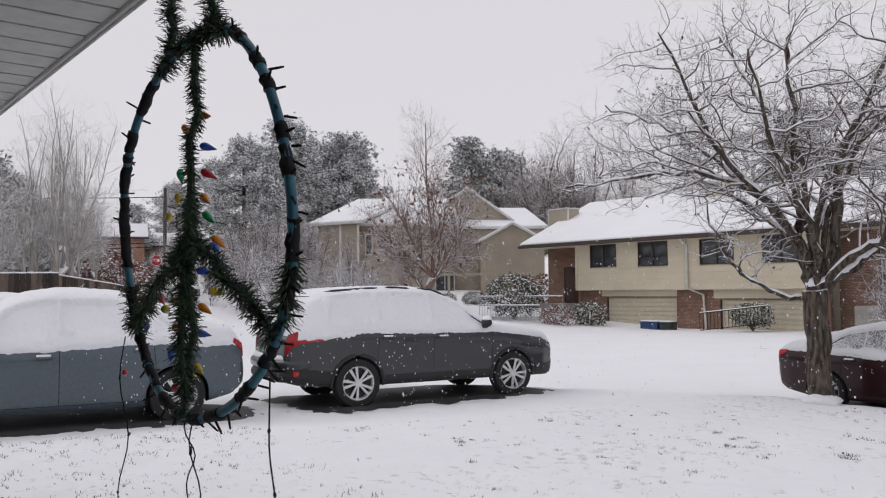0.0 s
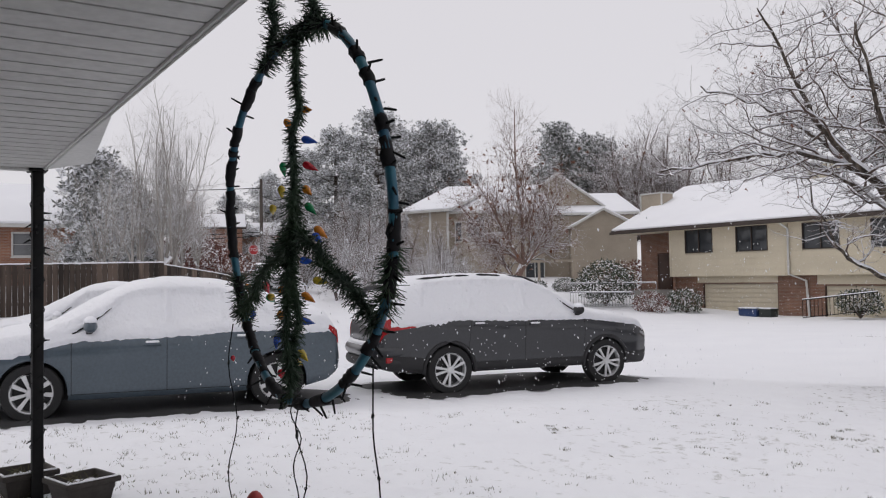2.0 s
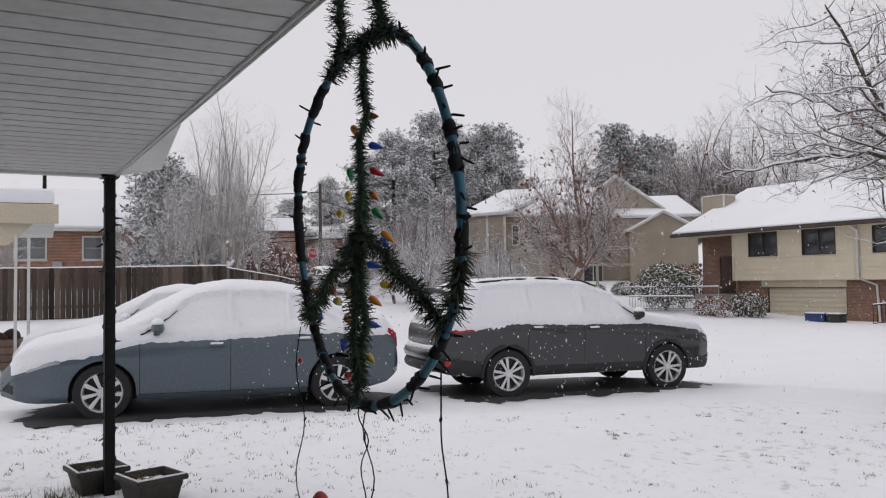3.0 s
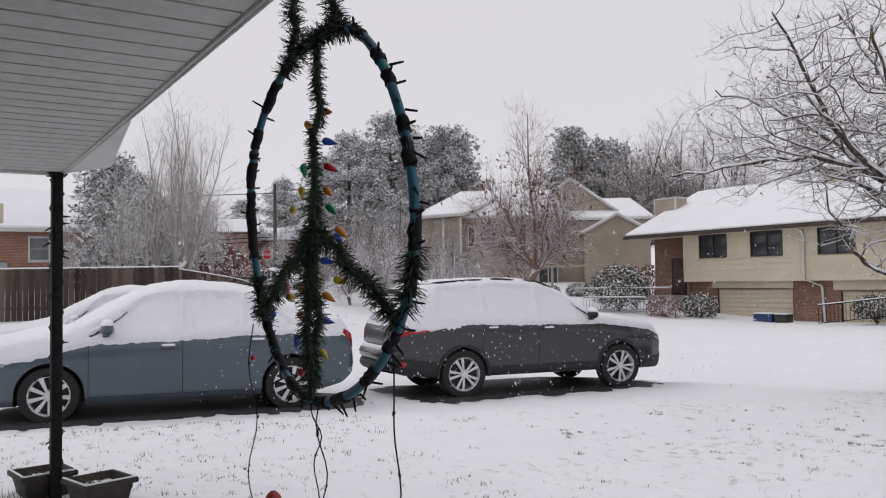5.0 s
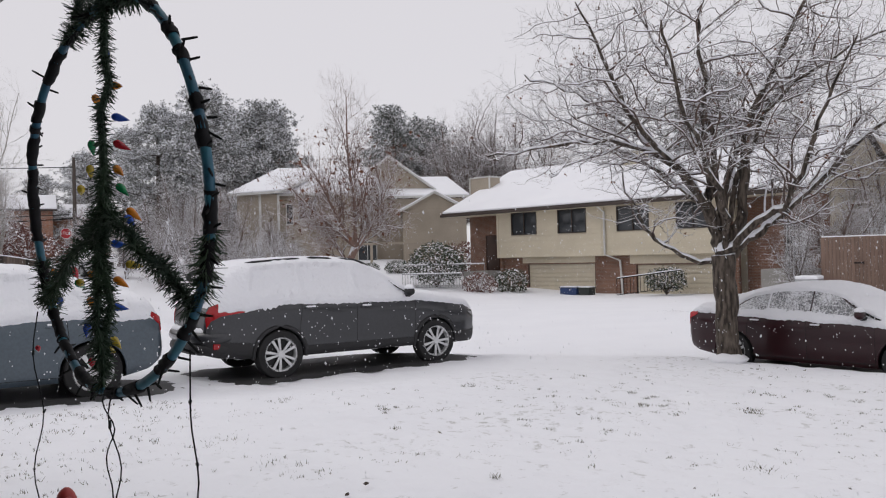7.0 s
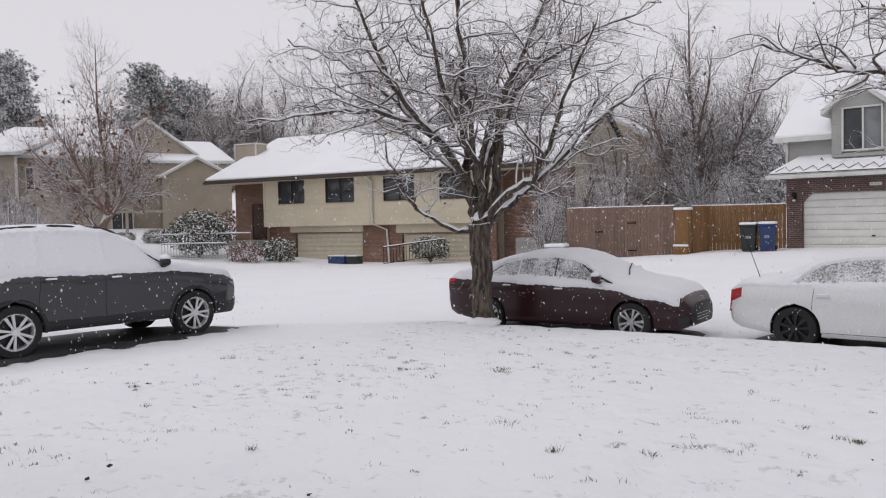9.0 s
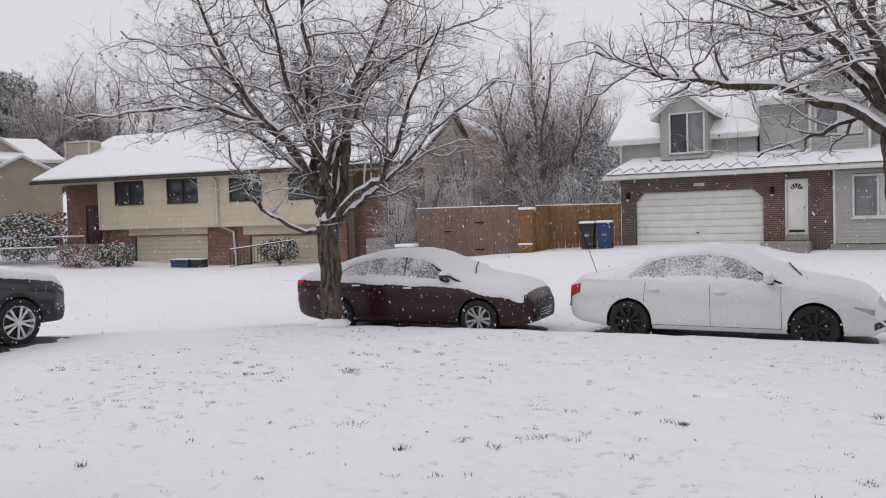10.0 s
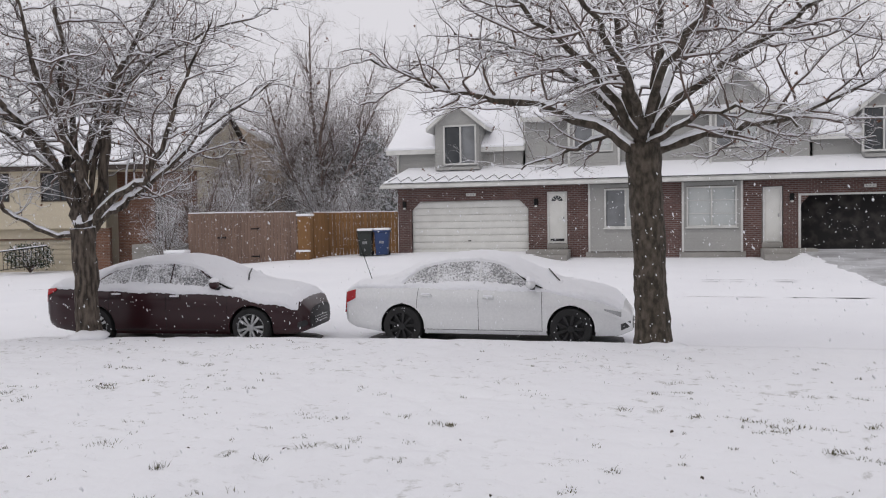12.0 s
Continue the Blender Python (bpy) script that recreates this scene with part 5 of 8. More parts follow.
def build_car(m, label, shape, paint, wheels, r, spokes, rim_mat, snow_low, doors, windows, seed, glass, tail, head, cladding=False, rails=False,
              mirror_x=0.75, snow_top=0.085, antenna=False, snow_side=0.02):
    car = thing("car", m, label, "car")
    # body skin
    xs = np.concatenate([np.linspace(shape.x0, shape.x0 + 0.25, 9)[:-1], np.linspace(shape.x0 + 0.25, shape.x1 - 0.3, 52), np.linspace(shape.x1 - 0.3, shape.x1, 10)[1:]])
    js = np.concatenate([np.linspace(0, 2, 5), np.linspace(2.4, 10, 28)])
    rows = []
    for x in xs:
        h = spline(shape.section(x), js / 10)
        rows.append([(x, y, z) for y, z in h] + [(x, -y, z) for y, z in h[::-1][1:-1]])
    n = len(rows[0])
    v = [p for row in rows for p in row]
    f = []
    for i in range(len(xs) - 1):
        for k in range(n):
            a, b = i * n + k, i * n + (k + 1) % n
            f.append((a, a + n, b + n, b))
    f.append(tuple(range(n)))
    f.append(tuple(len(v) - 1 - k for k in range(n)))
    skin = mesh_of("body", v, f, [paint, PLASTIC])
    if paint is not PAINT_WHITE:
        skin.polygons[len(f) - 1].material_index = 1
    body = part("body", cut_arches(skin, [(x, r) for x in wheels], r + 0.055), car)
    for s in (1, -1):
        # dark arch lips
        for x in wheels:
            pts = []
            for k in range(19):
                a = radians(-6 + 192 * k / 18)
                px, pz = x + (r + 0.05) * math.cos(a), r + (r + 0.05) * math.sin(a)
                j = min(np.arange(2.0, 6.2, 0.1), key=lambda q: abs(shape.at(px, q)[2] - pz))
                q = shape.at(px, j)
                pts.append((px, s * (q[1] - 0.004), pz))
            part("wheel_arch", tube_mesh("wheel_arch", [(pts, [0.034 if cladding else 0.012] * len(pts))], PLASTIC if cladding else paint, 6), car)
        # door seams, handles
        for a, ja in doors:
            seam_pts = [shape.at(a + (0.05 * (q - 4) / 3 if ja else 0), q) + shape.normal(a, q) * 0.001 for q in np.linspace(2.3, 6.1, 14)]
            part("door_seam", tube_mesh("door_seam", [([(p[0], s * p[1], p[2]) for p in seam_pts], [0.0032] * 14)], SEAM, 4), car)
        sill = [shape.at(a, 2.35) for a in np.linspace(doors[0][0], doors[-1][0], 20)]
        part("door_seam", tube_mesh("door_seam", [([(p[0], s * (p[1] + 0.001), p[2]) for p in sill], [0.0032] * 20)], SEAM, 4), car)
        for (a, _), (b, _) in zip(doors, doors[1:]):
            hx = a + 0.16
            p = shape.at(hx, 5.35)
            hd = part("door_handle", boxes("door_handle", paint, [((hx - 0.095, min(s * (p[1] + 0.005), s * (p[1] + 0.04)), p[2] - 0.014), (hx + 0.095, max(s * (p[1] + 0.005), s * (p[1] + 0.04)), p[2] + 0.014))], 0.012), car)
            part("snow_dab", boxes("snow_dab", SNOW, [((hx - 0.075, min(s * p[1], s * (p[1] + 0.045)), p[2] + 0.012), (hx + 0.075, max(s * p[1], s * (p[1] + 0.045)), p[2] + 0.036))], 0.01), hd)
        # side windows
        for (a0, a1, t0, t1) in windows:
            part("side_window", skin_patch("side_window", shape, lambda u, w: (a0 + (a1 - a0) * u) * (1 - w) + (t0 + (t1 - t0) * u) * w, lambda u, w: 6.25 + 1.6 * w, 14, 6, glass[1], glass[0], s), car)
        # dark trim up the windscreen pillar
        a1, t1 = windows[-1][1] + 0.03, windows[-1][3] + 0.05
        pil = [shape.at(a1 + (t1 - a1) * q, 6.3 + 1.75 * q) + shape.normal(a1 + (t1 - a1) * q, 6.3 + 1.75 * q) * 0.02 for q in np.linspace(0, 0.8, 9)]
        part("pillar_trim", tube_mesh("pillar_trim", [([(p[0], s * p[1], p[2]) for p in pil], [0.011] * 7 + [0.006, 0.003])], SEAM, 5), car)
        # lamps
        x0, x1, j0, j1 = tail
        part("tail_lamp", skin_patch("tail_lamp", shape, lambda u, w: x0 + (x1 - x0) * u, lambda u, w: j0 + (j1 - j0) * (w * (1 - 0.35 * u) + 0.3 * u), 10, 4, 0.012, LAMP_RED, s), car, "red tail lamp")
        x0, x1, j0, j1 = head
        part("head_lamp", skin_patch("head_lamp", shape, lambda u, w: x0 + (x1 - x0) * u, lambda u, w: j0 + 0.25 + (j1 - j0) * 0.7 * (0.3 + 0.7 * u) * w, 8, 4, 0.006, LAMP_CLEAR, s), car)
        if cladding:
            part("sill_cladding", skin_patch("sill_cladding", shape, lambda u, w: wheels[0] + r + 0.06 + (wheels[1] - wheels[0] - 2 * r - 0.12) * u, lambda u, w: 1.7 + 1.25 * w, 16, 4, 0.014, PLASTIC, s), car, "black plastic sill cladding")
            part("bumper_cladding", skin_patch("bumper_cladding", shape, lambda u, w: shape.x0 + 0.03 + (wheels[0] - r - 0.1 - shape.x0) * u, lambda u, w: 1.6 + 1.7 * w, 10, 4, 0.014, PLASTIC, s), car)
            part("bumper_cladding", skin_patch("bumper_cladding", shape, lambda u, w: wheels[1] + r + 0.08 + (shape.x1 - 0.05 - wheels[1] - r - 0.08) * u, lambda u, w: 1.6 + 1.6 * w, 10, 4, 0.014, PLASTIC, s), car)
        else:
            part("bumper_grille", skin_patch("bumper_grille", shape, lambda u, w: shape.x1 - 0.16 + 0.13 * u, lambda u, w: 2.3 + 0.75 * w, 6, 4, 0.006, PLASTIC, s), car)
        if rails:
            part("clinging_patch", skin_patch("clinging_patch", shape, lambda u, w: -1.78 + 0.52 * u, lambda u, w: 5.95 - w * (0.45 + 0.55 * abs(noise.noise(Vector((u * 6, s, seed))))) * math.sin(math.pi * min(max(u, 0.12), 0.88)), 26, 5, 0.016, SNOW_STUCK, s), car, "patch of snow on the rear wing")
            box_part("reflector", car, LAMP_RED, (shape.x0 + 0.10, min(s * 0.80, s * 0.86), 0.50), (shape.x0 + 0.2, max(s * 0.80, s * 0.86), 0.58), 0.01)
        # mirror with snow on it
        p = shape.at(mirror_x, 6.4)
        bm = bmesh.new()
        bmesh.ops.create_icosphere(bm, subdivisions=3, radius=1)
        for q in bm.verts:
            q.co = Vector((q.co.x * 0.075 + mirror_x, s * (p[1] + 0.14) + q.co.y * 0.115, p[2] + 0.07 + q.co.z * 0.075))
        mi = part("mirror", bm_mesh("mirror", bm, PLASTIC if cladding else paint, True), car)
        box_part("mirror_arm", mi, PLASTIC, (mirror_x - 0.02, min(s * (p[1] - 0.05), s * (p[1] + 0.1)), p[2] - 0.02), (mirror_x + 0.05, max(s * (p[1] - 0.05), s * (p[1] + 0.1)), p[2] + 0.03), 0.01)
        bm = bmesh.new()
        bmesh.ops.create_icosphere(bm, subdivisions=3, radius=1)
        for q in bm.verts:
            q.co = Vector((q.co.x * 0.07 + mirror_x, s * (p[1] + 0.14) + q.co.y * 0.11, p[2] + 0.125 + max(q.co.z, -0.2) * 0.06))
        part("snow_cap", bm_mesh("snow_cap", bm, SNOW, True), mi)
    # bumpers' plates and grille
    z = shape.at(shape.x0 + 0.02, 4.6)[2]
    pl = box_part("number_plate", car, PLATE, (shape.x0 - 0.012, -0.16, z - 0.06), (shape.x0 + 0.03, 0.16, z + 0.06))
    for k in range(5):
        box_part("bar", pl, SEAM, (shape.x0 - 0.015, -0.11 + 0.05 * k, z - 0.03), (shape.x0 - 0.011, -0.085 + 0.05 * k, z + 0.03), 0.001)
    z = shape.at(shape.x1 - 0.02, 4.4)[2]
    gr = box_part("grille", car, PLASTIC, (shape.x1 - 0.05, -0.36, z - 0.07), (shape.x1 + 0.012, 0.36, z + 0.07), 0.02)
    for k in range(3):
        box_part("grille_slat", gr, CHROME, (shape.x1 + 0.008, -0.34, z - 0.05 + 0.045 * k), (shape.x1 + 0.018, 0.34, z - 0.04 + 0.045 * k), 0.002)
    if rails:
        sweep = [(shape.x0 + 0.42, 0.83), (shape.x0 + 0.12, 0.74), (shape.x0 - 0.04, 0.5), (shape.x0 - 0.07, 0.0), (shape.x0 - 0.04, -0.5), (shape.x0 + 0.12, -0.74), (shape.x0 + 0.42, -0.83)]
        for nm, mt, z, rad, lab in (("rear_bumper", paint, 0.66, 0.10, ""), ("lower_bumper", PLASTIC, 0.50, 0.09, "black plastic lower bumper"), ("bumper_snow", SNOW, 0.745, 0.055, "ledge of snow on the bumper")):
            pts = [(x, y, z) for x, y in spline(sweep, np.linspace(0, 1, 31))]
            part(nm, tube_mesh(nm, [(pts, [rad * min(1, 0.35 + 0.25 * min(i, 30 - i)) for i in range(31)])], mt, 12), car, lab)
        hatch = [shape.at(shape.x0 + 0.10, 7.2), shape.at(shape.x0 + 0.33, 8.2)]
        part("rear_window", mesh_of("rear_window", [(hatch[0][0] - 0.05, -0.6, hatch[0][2]), (hatch[0][0] - 0.05, 0.6, hatch[0][2]), (hatch[1][0] - 0.05, 0.52, hatch[1][2]), (hatch[1][0] - 0.05, -0.52, hatch[1][2]), (hatch[0][0] + 0.1, -0.6, hatch[0][2]), (hatch[0][0] + 0.1, 0.6, hatch[0][2]), (hatch[1][0] + 0.1, 0.52, hatch[1][2]), (hatch[1][0] + 0.1, -0.52, hatch[1][2])], [(0, 3, 2, 1), (0, 1, 5, 4), (1, 2, 6, 5), (2, 3, 7, 6), (3, 0, 4, 7), (4, 5, 6, 7)], [GLASS_SPECKLED]), car, "snow-speckled rear window")
    # wheels
    tyre, barrel, spoke, disc = wheel_meshes(r, spokes, rim_mat, label)
    for x in wheels:
        for s in (1, -1):
            ym = np.interp(x, *shape.width) - 0.118
            wm = Matrix.Translation((x, -s * ym, r)) @ (Matrix.Identity(4) if s > 0 else Matrix.Rotation(math.pi, 4, "Z"))
            wh = part("wheel", barrel, car, m=wm @ Matrix.Rotation(0.3 * x + s, 4, "Y"))
            part("tyre", tyre, wh)
            part("spoke", spoke, wh, "snow-dusted alloy spokes" if rim_mat is not STEEL_BLACK else "black steel wheel face")
            part("brake_disc", disc, wh)
    if rails:
        for s in (1, -1):
            for r0, r1 in ((-1.72, -0.85), (-0.72, -0.3), (-0.2, 0.35)):
                pts = [shape.at(a, 8.45) + np.array([0, 0, 0.072]) for a in np.linspace(r0, r1, 8)]
                part("roof_rail", tube_mesh("roof_rail", [([(p[0], s * p[1], p[2] - 0.012) for p in pts], [0.004] + [0.019] * 6 + [0.004])], PLASTIC, 6), car, "black roof rail half sunk in snow")
        sp = [shape.at(shape.x0 + 0.36, q) for q in np.linspace(7.8, 10, 7)]
        sp = [(p[0] - 0.14, p[1], p[2] + 0.03) for p in sp] + [(p[0] - 0.14, -p[1], p[2] + 0.03) for p in sp[::-1][1:]]
        part("rear_spoiler", tube_mesh("rear_spoiler", [(sp, [0.04] * len(sp))], PLASTIC, 6), car)
    if antenna:
        a = shape.at(shape.x0 + 0.45, 8.2)
        part("antenna", tube_mesh("antenna", [([(a[0], -a[1], a[2]), (a[0] - 0.28, -a[1], a[2] + 0.78)], [0.006, 0.004])], WIRE, 5), car)
    # wiper poking out
    p = shape.at(mirror_x + 0.3, 9.3)
    part("wiper", tube_mesh("wiper", [([(p[0] + 0.08, -0.45, p[2] + 0.02), (p[0] - 0.05, -0.1, p[2] + 0.09), (p[0] - 0.18, 0.35, p[2] + 0.15)], [0.012] * 3)], PLASTIC, 5), car)
    part("snow_cover", snow_coat("snow_cover", shape, shape.x0 + 0.02, shape.x1 - 0.05, snow_low, snow_top, snow_side, seed, windows, bare=glass[0] is not SNOW_STUCK), car, "thick soft snow over roof, bonnet and boot")
    return car


WAGON = Shape([(-2.41, 0.76), (-2.39, 1.12), (-2.30, 1.25), (-2.02, 1.62), (-1.8, 1.70), (-0.7, 1.765), (0.1, 1.72), (0.5, 1.56), (1.12, 1.19), (1.6, 1.13), (2.1, 1.03), (2.3, 0.90), (2.41, 0.66)],
              [(-2.41, 0.72), (-2.37, 1.08), (-2.2, 1.15), (-1.3, 1.14), (1.1, 1.08), (2.05, 0.95), (2.3, 0.82), (2.41, 0.60)],
              [(-2.41, 0.74), (-2.33, 0.83), (-2.1, 0.89), (-1.6, 0.92), (1.6, 0.92), (2.05, 0.87), (2.28, 0.76), (2.41, 0.56)],
              [(-2.41, 0.42), (-2.2, 0.36), (-1.6, 0.30), (1.6, 0.30), (2.2, 0.29), (2.41, 0.38)], 1.77)
SEDAN = Shape([(-2.12, 0.70), (-2.10, 0.98), (-2.02, 1.09), (-1.62, 1.17), (-1.1, 1.39), (-0.6, 1.49), (0.0, 1.52), (0.35, 1.47), (0.8, 1.25), (1.28, 0.99), (1.75, 0.93), (2.15, 0.85), (2.40, 0.74), (2.52, 0.56)],
              [(-2.12, 0.64), (-2.08, 0.90), (-1.95, 0.99), (-1.2, 0.98), (1.2, 0.90), (1.95, 0.80), (2.36, 0.67), (2.52, 0.50)],
              [(-2.12, 0.66), (-2.05, 0.77), (-1.88, 0.84), (-1.5, 0.885), (1.4, 0.885), (1.95, 0.84), (2.34, 0.71), (2.52, 0.52)],
              [(-2.12, 0.40), (-1.95, 0.28), (-1.6, 0.20), (1.6, 0.20), (2.2, 0.20), (2.52, 0.28)], 1.52)
COUPE_SEDAN = Shape([(-2.26, 0.66), (-2.24, 0.93), (-2.12, 1.04), (-1.7, 1.10), (-1.1, 1.30), (-0.55, 1.41), (0.0, 1.43), (0.35, 1.37), (0.8, 1.17), (1.3, 0.97), (1.7, 0.92), (2.0, 0.85), (2.2, 0.75), (2.26, 0.56)],
                    [(-2.26, 0.62), (-2.2, 0.92), (-2.0, 0.97), (-1.2, 0.95), (1.2, 0.87), (1.85, 0.80), (2.14, 0.69), (2.26, 0.51)],
                    [(-2.26, 0.64), (-2.18, 0.76), (-1.95, 0.83), (-1.45, 0.875), (1.4, 0.875), (1.85, 0.84), (2.14, 0.74), (2.26, 0.58)],
                    [(-2.26, 0.38), (-2.05, 0.27), (-1.55, 0.19), (1.55, 0.19), (2.05, 0.19), (2.26, 0.26)], 1.43)
ROUND_SEDAN = Shape([(-2.26, 0.62), (-2.24, 0.86), (-2.12, 0.97), (-1.55, 1.03), (-1.0, 1.29), (-0.55, 1.39), (-0.05, 1.42), (0.3, 1.36), (0.7, 1.17), (1.15, 0.97), (1.6, 0.90), (1.95, 0.80), (2.18, 0.66), (2.26, 0.48)],
                    [(-2.26, 0.58), (-2.2, 0.84), (-2.0, 0.90), (-1.2, 0.91), (1.1, 0.86), (1.8, 0.76), (2.12, 0.62), (2.26, 0.44)],
                    [(-2.26, 0.60), (-2.18, 0.74), (-1.95, 0.81), (-1.45, 0.86), (1.4, 0.86), (1.8, 0.82), (2.1, 0.70), (2.26, 0.46)],
                    [(-2.26, 0.36), (-2.05, 0.26), (-1.55, 0.19), (1.55, 0.19), (2.05, 0.19), (2.26, 0.25)], 1.42)

build_car(pose(-12.16, 5.63, 0.255, 0, 0.3, 91.4) @ Matrix.Scale(0.985, 4), "dark grey estate car on alloy wheels, windows and roof under snow", WAGON, PAINT_GREY, (-1.32, 1.42), 0.362, 5, ALLOY_PALE,
          lambda x: 5.7 - 0.75 * float(smooth01(-1.3, -2.0, x)), [(-1.0, True), (-0.05, False), (1.02, False)],
          [(-1.75, -1.0, -1.6, -1.0), (-0.92, -0.08, -0.92, -0.08), (0.0, 1.0, 0.0, 0.45)], 1, (SNOW_STUCK, 0.004), (-2.38, -1.86, 4.75, 6.05), (2.14, 2.32, 5.1, 5.7), cladding=True, rails=True, mirror_x=0.86, snow_top=0.055)
build_car(pose(-11.5, 0.36, 0.37, 0, -0.3, -90.0) @ Matrix.Scale(1.045, 4), "slate blue saloon parked on the drive under thick snow", SEDAN, PAINT_BLUE, (-1.30, 1.40), 0.322, 9, ALLOY_PALE,
          lambda x: 5.7 - 0.6 * float(smooth01(0.8, 1.7, x)) - 0.4 * float(smooth01(-1.2, -1.6, x)), [(-1.05, True), (-0.02, False), (1.0, False)],
          [(-1.3, -0.75, -1.0, -0.75), (-0.68, -0.05, -0.68, -0.05), (0.02, 1.0, 0.02, 0.4)], 2, (SNOW_STUCK, 0.004), (-2.09, -1.92, 5.4, 6.0), (1.85, 2.2, 4.8, 5.9), mirror_x=0.80, snow_top=0.09)
build_car(pose(-7.556, 12.158, gz(-7.5, 12.1), 0, 0, 6.9) @ Matrix.Scale(0.975, 4), "maroon saloon at the kerb, snow on its top, glass half clear", COUPE_SEDAN, PAINT_MAROON, (-1.30, 1.37), 0.315, 5, ALLOY,
          lambda x: 5.65 - 0.6 * float(smooth01(0.7, 1.7, x)), [(-1.05, True), (-0.05, False), (0.98, False)],
          [(-1.35, -0.71, -0.95, -0.71), (-0.69, -0.012, -0.69, -0.012), (0.012, 1.08, 0.012, 0.42)], 3, (GLASS_SPECKLED, 0.008), (-2.22, -2.0, 5.35, 6.0), (1.95, 2.1, 5.5, 5.8), mirror_x=0.82, snow_top=0.05)
build_car(pose(-2.632, 12.868, gz(-2.6, 12.8), 0, 0, 0.74) @ Matrix.Scale(0.985, 4), "white saloon on black steel wheels at the kerb, under snow", ROUND_SEDAN, PAINT_WHITE, (-1.235, 1.375), 0.312, 9, STEEL_BLACK,
          lambda x: 5.9 - 0.3 * float(smooth01(0.9, 1.6, x)), [(-1.0, True), (-0.02, False), (0.95, False)],
          [(-1.25, -0.69, -0.9, -0.69), (-0.67, -0.012, -0.67, -0.012), (0.012, 0.98, 0.012, 0.36)], 4, (GLASS_SPECKLED, 0.008), (-2.24, -2.02, 4.7, 5.9), (1.86, 2.1, 4.9, 5.5), mirror_x=0.80, snow_top=0.045, antenna=True)
build_car(pose(-15.0, -0.3, gz(-14.9, -0.3), 0, 0, -90), "pale saloon in the next bay, buried in snow", SEDAN, PAINT_WHITE, (-1.30, 1.40), 0.322, 9, ALLOY,
          lambda x: 5.0, [(-1.05, True), (-0.02, False), (1.0, False)],
          [(-1.3, -0.75, -1.0, -0.75), (-0.68, -0.05, -0.68, -0.05), (0.02, 1.0, 0.02, 0.4)], 5, (SNOW_STUCK, 0.004), (-2.09, -1.92, 5.4, 6.0), (1.85, 2.2, 4.8, 5.9), mirror_x=0.80, snow_top=0.1)
build_car(pose(-55.5, 8.6, gz(-55, 8.6), 0, 0, 20), "silver off-roader parked far down the street under snow", WAGON, PAINT_SILVER, (-1.32, 1.42), 0.345, 5, ALLOY,
          lambda x: 6.4, [(-1.0, True), (-0.05, False), (1.02, False)],
          [(-1.75, -1.0, -1.6, -1.0), (-0.92, -0.08, -0.92, -0.08), (0.0, 1.0, 0.0, 0.45)], 6, (GLASS_DARK, 0.03), (-2.37, -1.93, 4.9, 6.0), (2.0, 2.3, 4.9, 5.9), rails=True, mirror_x=0.86)


# ---- trees ----
def grow(rng, p, d, length, r, level, out, spec, tip=0.35):
    """One branch and all that grows on it; out: lists of (points, radii) by level."""
    n = spec["steps"][level]
    pts, rad = [p.copy()], [r]
    d = d / np.linalg.norm(d)
    for i in range(n):
        d = d + np.array([rng.gauss(0, 1), rng.gauss(0, 1), rng.gauss(0, 1)]) * spec["wander"][level]
        d[2] += spec["lift"][level]
        d[2] = max(d[2], spec.get("dip", -1.0))
        d /= np.linalg.norm(d)
        p = p + d * length / n
        pts.append(p.copy())
        rad.append(r * (1 - (1 - tip) * (i + 1) / n))
    out[level].append((pts, rad))
    if level + 1 < len(spec["steps"]):
        branch_out(rng, pts, rad, length, level, out, spec)


def branch_out(rng, pts, rad, length, level, out, spec):
    count = max(2, int(spec["per_m"][level] * length * rng.uniform(0.8, 1.2)))
    seg = len(pts) - 1
    side = rng.uniform(0, 6.28)
    for k in range(count):
        u = spec["from"][level] + (1 - spec["from"][level]) * (k + rng.random()) / count
        i = min(int(u * seg), seg - 1)
        f = u * seg - i
        q = np.array(pts[i]) * (1 - f) + np.array(pts[i + 1]) * f
        rr = rad[i] * (1 - f) + rad[i + 1] * f
        ax = np.array(pts[i + 1]) - np.array(pts[i])
        ax /= np.linalg.norm(ax)
        side += 2.4 + rng.uniform(-0.7, 0.7)
        a = np.cross(ax, [0, 0, 1.0])
        if np.linalg.norm(a) < 0.1:
            a = np.array([1.0, 0, 0])
        a /= np.linalg.norm(a)
        b = np.cross(a, ax)
        out_dir = math.cos(side) * a + math.sin(side) * b
        ang = radians(rng.uniform(*spec["angle"]))
        d = math.cos(ang) * ax + math.sin(ang) * out_dir
        ln = spec["len"][level] * rng.uniform(0.55, 1.2) * (1.15 - 0.55 * u)
        grow(rng, q, d, ln, min(rr * 0.62, spec["rad"][level]), level + 1, out, spec)


